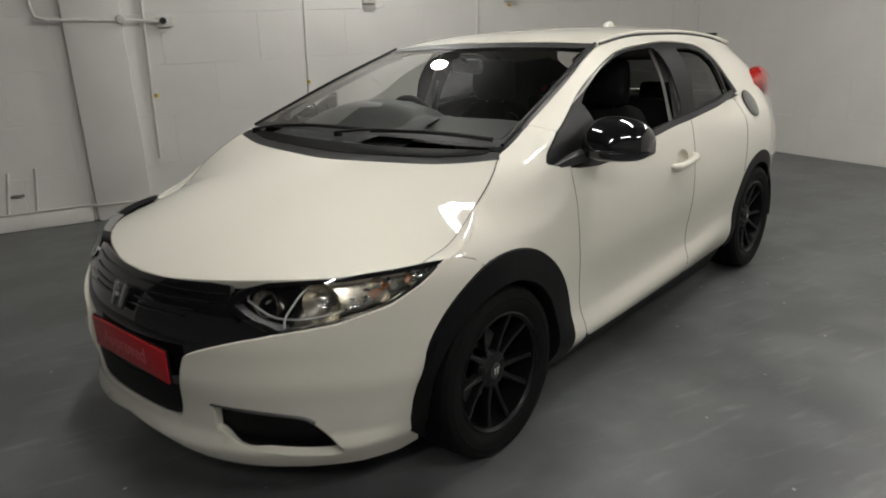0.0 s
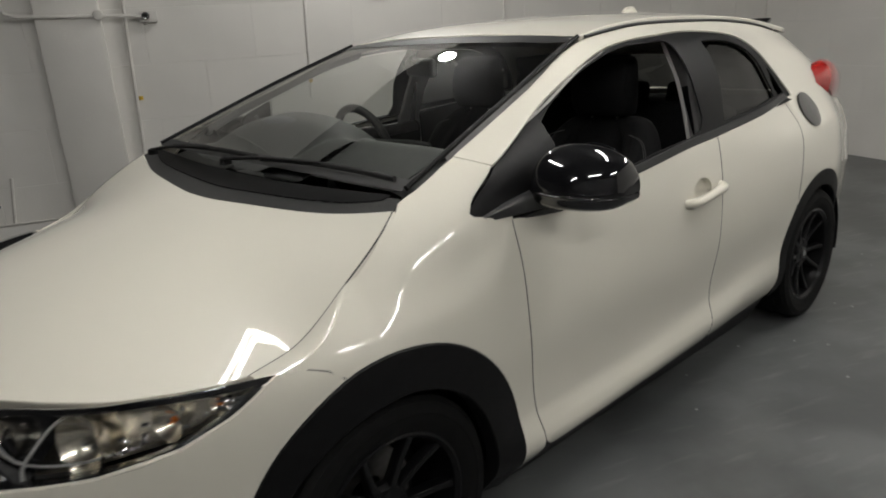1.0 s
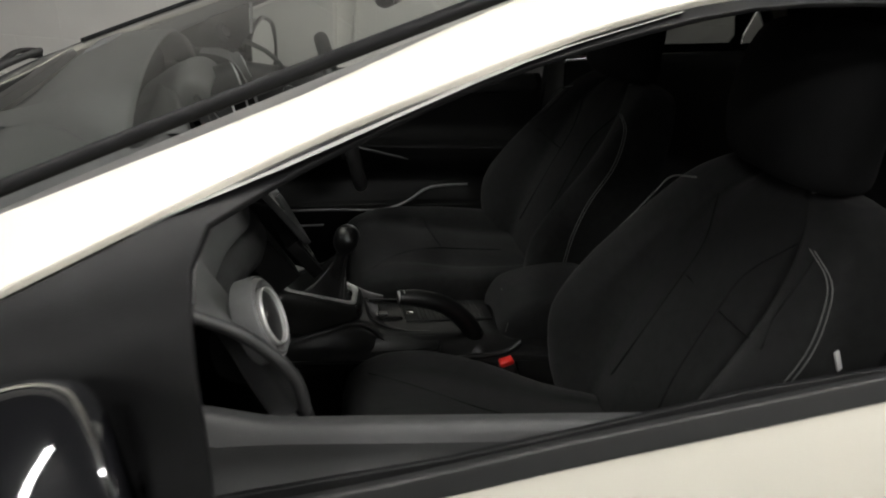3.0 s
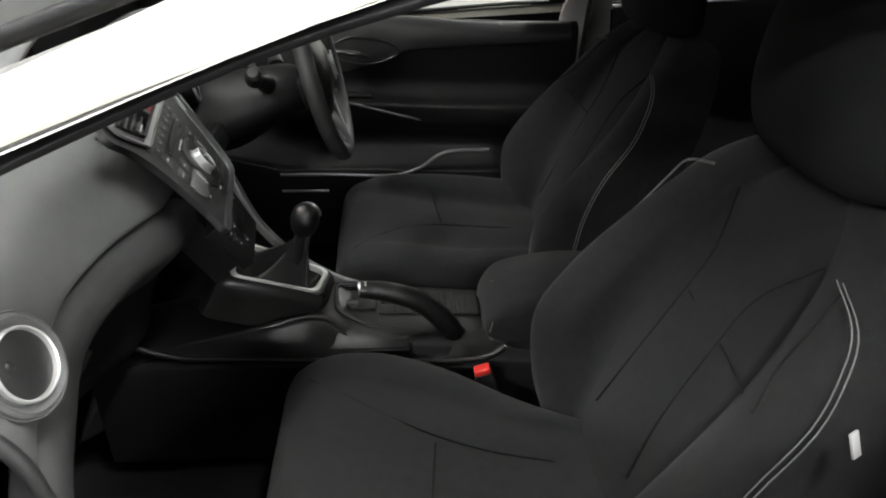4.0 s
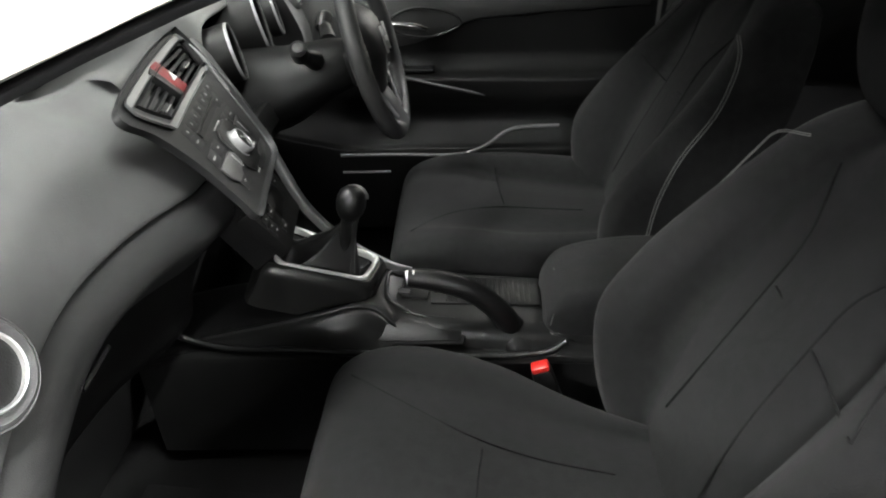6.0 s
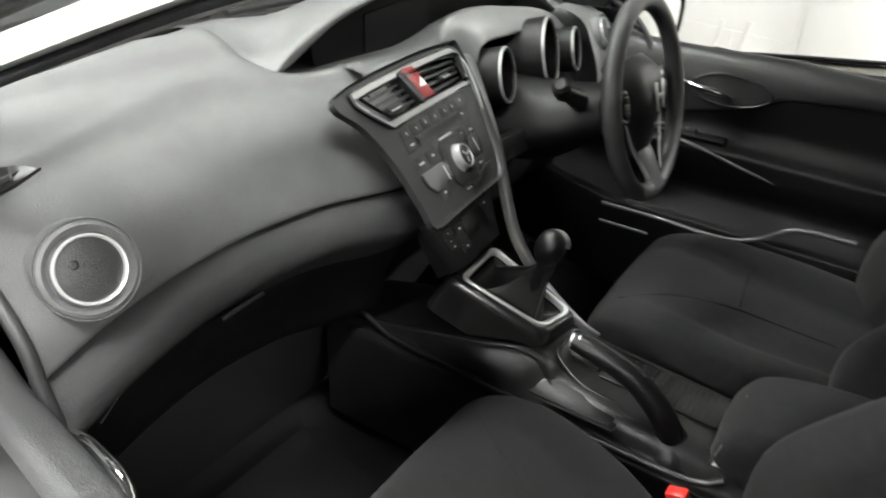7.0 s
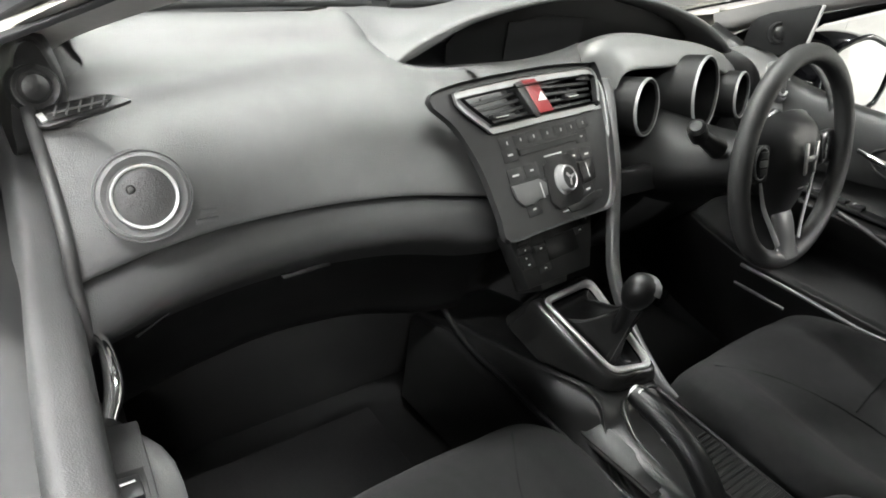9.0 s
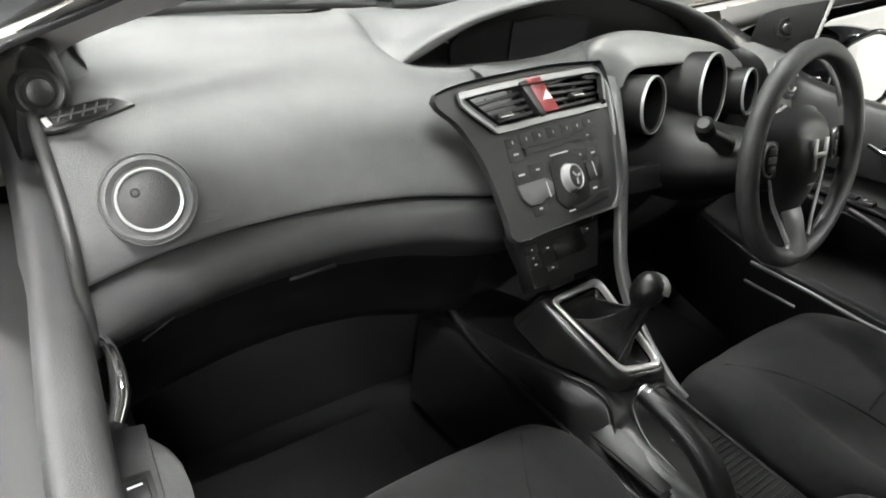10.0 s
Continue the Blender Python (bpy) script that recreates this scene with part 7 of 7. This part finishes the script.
LAMP = [(0.733, 0.722), (0.715, 0.745), (0.695, 0.764), (0.64, 0.782), (0.59, 0.787), (0.477, 0.793), (0.40, 0.80), (0.331, 0.803), (0.25, 0.806), (0.191, 0.806), (0.26, 0.745), (0.327, 0.704), (0.38, 0.683), (0.444, 0.668), (0.52, 0.654), (0.585, 0.645), (0.66, 0.682)]
for side in (False, True):
    lamp = panel("headlamp", LAMP, offset(front_surface, 0.002), LENS_CLEAR, car, "clear headlamp lens with chrome reflectors behind", 0.025, mirror=side, depth=0.015, aspect=0.85)
    lamp.visible_shadow = False
    panel("lamp_bowl", LAMP, offset(front_surface, -0.085), LAMP_CHROME, lamp, "silver lamp housing", 0.04, mirror=side, depth=0, aspect=0.85)
    cen = np.mean(LAMP, axis=0)
    inner = [tuple(cen + (np.array(p) - cen) * 0.90 - (0, 0.003)) for p in LAMP]
    panel("lamp_edge", LAMP, offset(front_surface, -0.006), BLACK_GLOSS, lamp, "black lamp border", 0.025, holes=[inner], mirror=side, depth=0.03, aspect=0.85)
    # two deep bowls facing ahead, a dark ribbed divider, and the indicator chamber
    for s0, z0, r, dp, nm in ((0.500, 0.726, 0.066, 0.060, "reflector"), (0.640, 0.732, 0.042, 0.045, "reflector"), (0.365, 0.752, 0.040, 0.035, "indicator_reflector"), (0.285, 0.772, 0.022, 0.02, "indicator_reflector")):
        p = Vector(front_grid([(s0, z0)], -0.022, side)[0])
        aim = Vector((1.0, 0.42 if not side else -0.42, 0.06)) if nm != "reflector" else Vector((1.0, 0.38 if not side else -0.38, 0.10))
        m = Matrix.Translation(p) @ aim.to_track_quat("Z", "Y").to_matrix().to_4x4()
        bowl_r = lathe(nm, [(r, 0.0), (r * 0.96, -dp * 0.12), (r * 0.80, -dp * 0.45), (r * 0.55, -dp * 0.78), (r * 0.25, -dp * 0.97), (0.0, -dp)], m, LAMP_CHROME, lamp, "bright reflector bowl", 30)
        lathe("bulb", [(r * 0.16, -dp * 0.9), (r * 0.16, -dp * 0.35), (r * 0.10, -dp * 0.2), (0.0, -dp * 0.18)], m, AMBER if nm != "reflector" else CHROME, bowl_r, "amber indicator bulb" if nm != "reflector" else "bulb shield", 16)
        for k in range(5 if nm == "reflector" else 7):
            a = -0.9 + 0.45 * k
            tube("facet_line", [tuple(m @ Vector((r * f * math.sin(a), r * f * math.cos(a), -dp * (1 - f * f) + 0.0015))) for f in (0.3, 0.55, 0.8, 0.97)], 0.0016, CHROME, bowl_r, "", 3, 5)
    rows = [[tuple(front_grid([(s, z0 + (z1 - z0) * b)], -0.012 - 0.02 * b, side)[0]) for b in (0.0, 0.33, 0.66, 1.0)] for s, z0, z1 in ((0.715, 0.725, 0.745), (0.68, 0.700, 0.720), (0.62, 0.668, 0.688), (0.56, 0.652, 0.668))]
    # dark inner half, bright divider and small chrome facets
    panel("inner_housing", [(0.735, 0.722), (0.70, 0.762), (0.64, 0.785), (0.575, 0.79), (0.555, 0.74), (0.572, 0.65), (0.60, 0.645), (0.66, 0.682)], offset(front_surface, -0.045), BLACK_GLOSS, lamp, "dark inner half of the lamp", 0.03, mirror=side, depth=0, aspect=0.85)
    tube("divider", [tuple(front_grid([(s, z)], d, side)[0]) for s, z, d in ((0.515, 0.788, -0.03), (0.552, 0.765, -0.022), (0.568, 0.725, -0.016), (0.572, 0.690, -0.014), (0.566, 0.662, -0.012))], 0.0035, SILVER, lamp, "bright edge of the main chamber", 4, 8)
    spark = random.Random(5)
    for k in range(22):
        s0 = 0.225 + 0.25 * spark.random()
        zm, zw = np.interp(s0, [0.22, 0.30, 0.40, 0.48], [0.790, 0.766, 0.745, 0.728]), np.interp(s0, [0.22, 0.48], [0.006, 0.045])
        p = Vector(front_grid([(s0, float(zm + zw * spark.uniform(-1, 1)))], -0.020, side)[0])
        box("facet", (0.004, spark.uniform(0.008, 0.020), spark.uniform(0.006, 0.013)), Matrix.Translation(p) @ pose(0, 0, 0, spark.uniform(-30, 30), spark.uniform(-60, 10), (40 if not side else -40) + spark.uniform(-35, 35)), CHROME, lamp, "", 0.0015)
    loft("inner_bezel", rows, TRIM_FOOT, lamp, "dark grey inner bezel", 3, 2)
    bar = [tuple(front_grid([(s, z)], -0.03, side)[0]) for s, z in ((0.69, 0.74), (0.60, 0.695), (0.50, 0.69), (0.40, 0.715))]
    tube("light_bar", bar, 0.003, SILVER, lamp, "", 4, 8)

# ---- nose details ----
for k, z in enumerate((0.735, 0.712, 0.69, 0.668)):
    pts = [tuple(front_grid([(s, z + 0.012 * abs(s - 1) / 0.3)], -0.004)[0]) for s in np.linspace(0.74 + 0.03 * k, 1.26 - 0.03 * k, 12)]
    tube("grille_bar", pts, 0.003, BLACK_GLOSS, car, "black grille bar", 2, 8, flat=1.2)
BM = Matrix.Translation((0.868, MID - 0.01, 0.683)) @ Matrix(((0, -0.42, 0.907, 0), (1, 0, 0, 0), (0, 0.907, 0.42, 0), (0, 0, 0, 1))) @ Matrix.Diagonal((0.98, 1.12, 1, 1))
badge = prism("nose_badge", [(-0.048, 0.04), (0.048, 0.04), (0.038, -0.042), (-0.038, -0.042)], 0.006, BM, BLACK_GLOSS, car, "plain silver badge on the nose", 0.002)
for pts in ([(-0.042, 0.035), (-0.024, 0.035), (-0.018, -0.036), (-0.033, -0.036)], [(0.042, 0.035), (0.024, 0.035), (0.018, -0.036), (0.033, -0.036)], [(-0.022, 0.006), (0.022, 0.006), (0.021, -0.008), (-0.021, -0.008)]):
    prism("badge_bar", pts, 0.010, BM @ pose(0, 0, 0.004), CHROME, badge, "", 0.002)
# show plate in red
PM = Matrix.Translation((0.898, MID + 0.04, 0.512)) @ Matrix(((0, 0.0, 1, 0), (1, 0, 0, 0), (0, 1, 0, 0), (0, 0, 0, 1)))
plate = box("show_plate", (0.52, 0.112, 0.006), PM, RED_PLATE, car, "red dealer show plate on the bumper", 0.003)
box("plate_holder", (0.53, 0.12, 0.006), PM @ pose(0, 0, -0.006), BLACK_TRIM, plate, "", 0.003)
txt = bpy.data.curves.new("plate_word", "FONT")
txt.body, txt.size, txt.extrude, txt.align_x, txt.align_y = "Approved", 0.076, 0.0006, "CENTER", "CENTER"
word = new("plate_word", txt)
word.matrix_world = PM @ pose(-0.03, 0.0, 0.0042)
dg = bpy.context.evaluated_depsgraph_get()
wm = bpy.data.meshes.new_from_object(word.evaluated_get(dg))
wmx = word.matrix_world.copy()
bpy.data.objects.remove(word)
wm.materials.append(PINK_PRINT)
wo = new("plate_word", wm)
wo.parent, wo.matrix_local = plate, wmx
tagged(wo, "faint pale lettering reading Approved")
panel("lower_intake", [(0.86, 0.325), (0.835, 0.43), (1.165, 0.43), (1.14, 0.325)], offset(front_surface, -0.008), BLACK_TRIM, car, "black lower intake", 0.04, depth=0.01, aspect=0.85)
for side in (False, True):
    tube("fog_lip", [tuple(front_grid([(s, z)], 0.002, side)[0]) for s, z in ((0.75, 0.402), (0.64, 0.392), (0.535, 0.372), (0.50, 0.35))], 0.006, SATIN_GREY, car, "ribbed grey lip over the recess", 4, 8)
splitter = [tuple(front_grid([(s, 0.150 + 0.05 * (s - 0.28))], -0.012)[0]) for s in np.linspace(0.28, 0.74, 12)]
tube("splitter", splitter, 0.013, BLACK_GLOSS, car, "black lower splitter", 2, 8)
tube("splitter", [(x, 2 * MID - y, z) for x, y, z in splitter], 0.013, BLACK_GLOSS, car, "black lower splitter", 2, 8)

# ---- door mirrors ----
def door_mirror(sgn):
    ym = lambda v: v if sgn > 0 else 2 * MID - v + 0.02
    cap, under = [], []
    for y, x0, x1, z0, z1 in ((0.852, -0.560, -0.612, 1.000, 1.075), (0.862, -0.530, -0.636, 0.985, 1.118), (0.890, -0.514, -0.652, 0.975, 1.143), (0.935, -0.516, -0.670, 0.969, 1.151), (0.985, -0.533, -0.688, 0.966, 1.146), (1.028, -0.562, -0.702, 0.966, 1.130), (1.058, -0.598, -0.711, 0.971, 1.106), (1.074, -0.645, -0.715, 0.984, 1.070)):
        z0 += 0.024
        w, h = x0 - x1, z1 - z0
        zc = z0 + 0.27 * h   # joint between the cap and the lower shell
        cap.append([(x1, ym(y), zc), (x1 + 0.0 * w, ym(y), z1 - 0.22 * h), (x1 + 0.10 * w, ym(y), z1 - 0.03 * h), (x1 + 0.35 * w, ym(y), z1), (x1 + 0.66 * w, ym(y), z1 - 0.10 * h), (x1 + 0.88 * w, ym(y), z1 - 0.30 * h), (x1 + 0.985 * w, ym(y), zc + 0.18 * h), (x0, ym(y), zc + 0.015 * h), (x0 - 0.002, ym(y), zc), (x1 + 0.5 * w, ym(y), zc)])
        under.append([(x1, ym(y), zc - 0.01 * h), (x1 + 0.5 * w, ym(y), zc - 0.01 * h), (x0 - 0.006, ym(y), zc - 0.012 * h), (x0 - 0.004, ym(y), zc - 0.06 * h), (x0 - 0.010, ym(y), z0 + 0.08 * h), (x1 + 0.75 * w, ym(y), z0), (x1 + 0.35 * w, ym(y), z0 - 0.0), (x1 + 0.04 * w, ym(y), z0 + 0.03 * h)])
    shell = loft("door_mirror", cap, BLACK_GLOSS, car, "glossy black door mirror housing", 5, 4, closed_v=True, caps=True, flip=sgn < 0)
    loft("lower_shell", under, BLACK_GLOSS, shell, "black lower shell of the mirror", 5, 4, closed_v=True, caps=True, flip=sgn < 0)
    loft("mirror_arm", [[(x, ym(y), z - h), (x - 0.02, ym(y + w), z - h * 0.8), (x - 0.02, ym(y + w), z + h * 0.6), (x, ym(y + w * 0.3), z + h), (x + 0.005, ym(y - 0.02), z + h * 0.9), (x + 0.005, ym(y - 0.02), z - h)] for x, y, z, w, h in ((-0.365, 0.845, 0.990, 0.004, 0.006), (-0.42, 0.852, 0.996, 0.010, 0.012), (-0.49, 0.858, 1.004, 0.020, 0.020), (-0.56, 0.870, 1.012, 0.030, 0.026))], TRIM_FOOT, shell, "grey-black moulded mirror foot", 4, 3, closed_v=True, caps=True, flip=sgn < 0)
    loft("mirror_glass", [[(x - 0.005, ym(y), c - h), (x - 0.007, ym(y), c), (x - 0.005, ym(y), c + h)] for y, x, c, h in ((0.872, -0.646, 1.055, 0.052), (0.93, -0.674, 1.066, 0.080), (0.985, -0.693, 1.063, 0.078), (1.035, -0.710, 1.053, 0.056))], MIRROR, shell, "mirror glass", 4, 4)
    if sgn < 0:
        edge = [(0.868, -0.644, 1.055, 0.046), (0.93, -0.672, 1.066, 0.082), (0.985, -0.692, 1.063, 0.080), (1.04, -0.711, 1.053, 0.056)]
        outline = [(x - 0.006, ym(y), c + h) for y, x, c, h in edge] + [(x - 0.006, ym(y), c - h) for y, x, c, h in edge[::-1]]
        tube("glass_rim", outline, 0.007, BLACK_GLOSS, shell, "black rim round the mirror glass", 3, 8, True)
    return shell


door_mirror(1)
right_mirror = door_mirror(-1)
right_mirror.location = (-0.03, 0.08, -0.015)

# ---- door handles ----
for x in (-1.46,):
    for sgn in (1, -1):
        ym = lambda v: v if sgn > 0 else 2 * MID - v
        hd = tube("door_handle", [(-1.335, ym(0.876), 0.832), (-1.355, ym(0.902), 0.836), (-1.45, ym(0.908), 0.842), (-1.55, ym(0.902), 0.852), (-1.585, ym(0.876), 0.856)], [0.018, 0.021, 0.0185, 0.021, 0.017], PAINT, car, "pearl white door handle", 5, 12, flat=0.8)
        m = Matrix.Translation((-1.452, ym(0.874), 0.856)) @ pose(0, 0, 0, -90 * sgn, 0, 0) @ Matrix.Diagonal((1.0, 0.715, 1, 1))
        lathe("handle_cup", [(0.072, -0.004), (0.064, -0.007), (0.054, -0.020), (0.035, -0.028), (0.0, -0.030)], m, PAINT, car, "shallow handle recess", 36)

# ---- wipers and screen furniture ----
def on_screen(x, y, lift):
    p = screen_surface(np.array([(x, y)]))[0]
    return (p[0] + lift * 0.35, p[1], p[2] + lift)


for root, tip, arm in (((-0.20, 0.06), (-0.245, 0.66), (-0.155, -0.10)), ((-0.20, -0.60), (-0.205, 0.02), (-0.15, -0.70))):
    blade = tube("wiper", [on_screen(root[0] + (tip[0] - root[0]) * f, root[1] + (tip[1] - root[1]) * f, 0.010 + 0.004 * math.sin(f * 3.14)) for f in np.linspace(0, 1, 6)], 0.0065, SEAL, car, "black windscreen wiper", 3, 8, flat=1.3)
    mid = ((root[0] + tip[0]) / 2, (root[1] + tip[1]) / 2)
    tube("wiper_arm", [on_screen(arm[0], arm[1], 0.02), on_screen(arm[0] * 0.6 + mid[0] * 0.4, arm[1] * 0.6 + mid[1] * 0.4, 0.026), on_screen(mid[0], mid[1], 0.018)], [0.011, 0.009, 0.006], BLACK_TRIM, blade, "", 4, 8, flat=0.6)
    lathe("wiper_pivot", [(0.02, 0.0), (0.018, 0.02), (0.0, 0.024)], Matrix.Translation(on_screen(arm[0], arm[1], 0.002)), BLACK_TRIM, blade, "", 16)
tube("roof_strip", [(x, top_half(x) - 0.004, top_edge(x) + 0.004) for x in np.linspace(-1.17, -2.7, 12)], 0.006, SEAL, car, "black roof joint strip", 2, 6)
tube("roof_strip", [(x, 2 * MID - top_half(x) + 0.004, top_edge(x) + 0.004) for x in np.linspace(-1.17, -2.7, 12)], 0.006, SEAL, car, "black roof joint strip", 2, 6)

# ---- shut lines between the panels ----
def shut_line(pts, func, r, mirror):
    q = offset(func, -0.0015)(np.array(pts))
    tube("shut_line", [tuple(v) if not mirror else (v[0], 2 * MID - v[1], v[2]) for v in q], r, SEAL, car, "dark gap between body panels", 0, 6)


for side in (False, True):
    shut_line([(x, y + 0.003) for x, y in curve(SHUT, 5)], bonnet_surface, 0.0026, side)
    shut_line(curve(gap_front, 5), body_surface, 0.0022, side)
    shut_line(curve(gap_rear, 5), body_surface, 0.0022, side)
    shut_line(curve([(-2.33, 1.075), (-2.347, 0.95), (-2.333, 0.8), (-2.318, 0.65)], 4), body_surface, 0.0028, side)
    shut_line([(0.19, 0.8), (0.15, 0.785), (0.115, 0.756)], body_surface, 0.0022, side)

# ---- wall blocks, last ----
BLOCK_AT_LONG = lambda a, z, d: pose(a, -0.006 + d, z)
block_wall(wall_long, 300, LONG, BLOCK_AT_LONG, "block")
block_wall(wall_rear, 300, WIDE, lambda a, z, d: Matrix.Translation((-0.006 + d, a, z)) @ pose(0, 0, 0, 0, 0, 90) @ Matrix.Diagonal((1, -1, 1, 1)), "block")
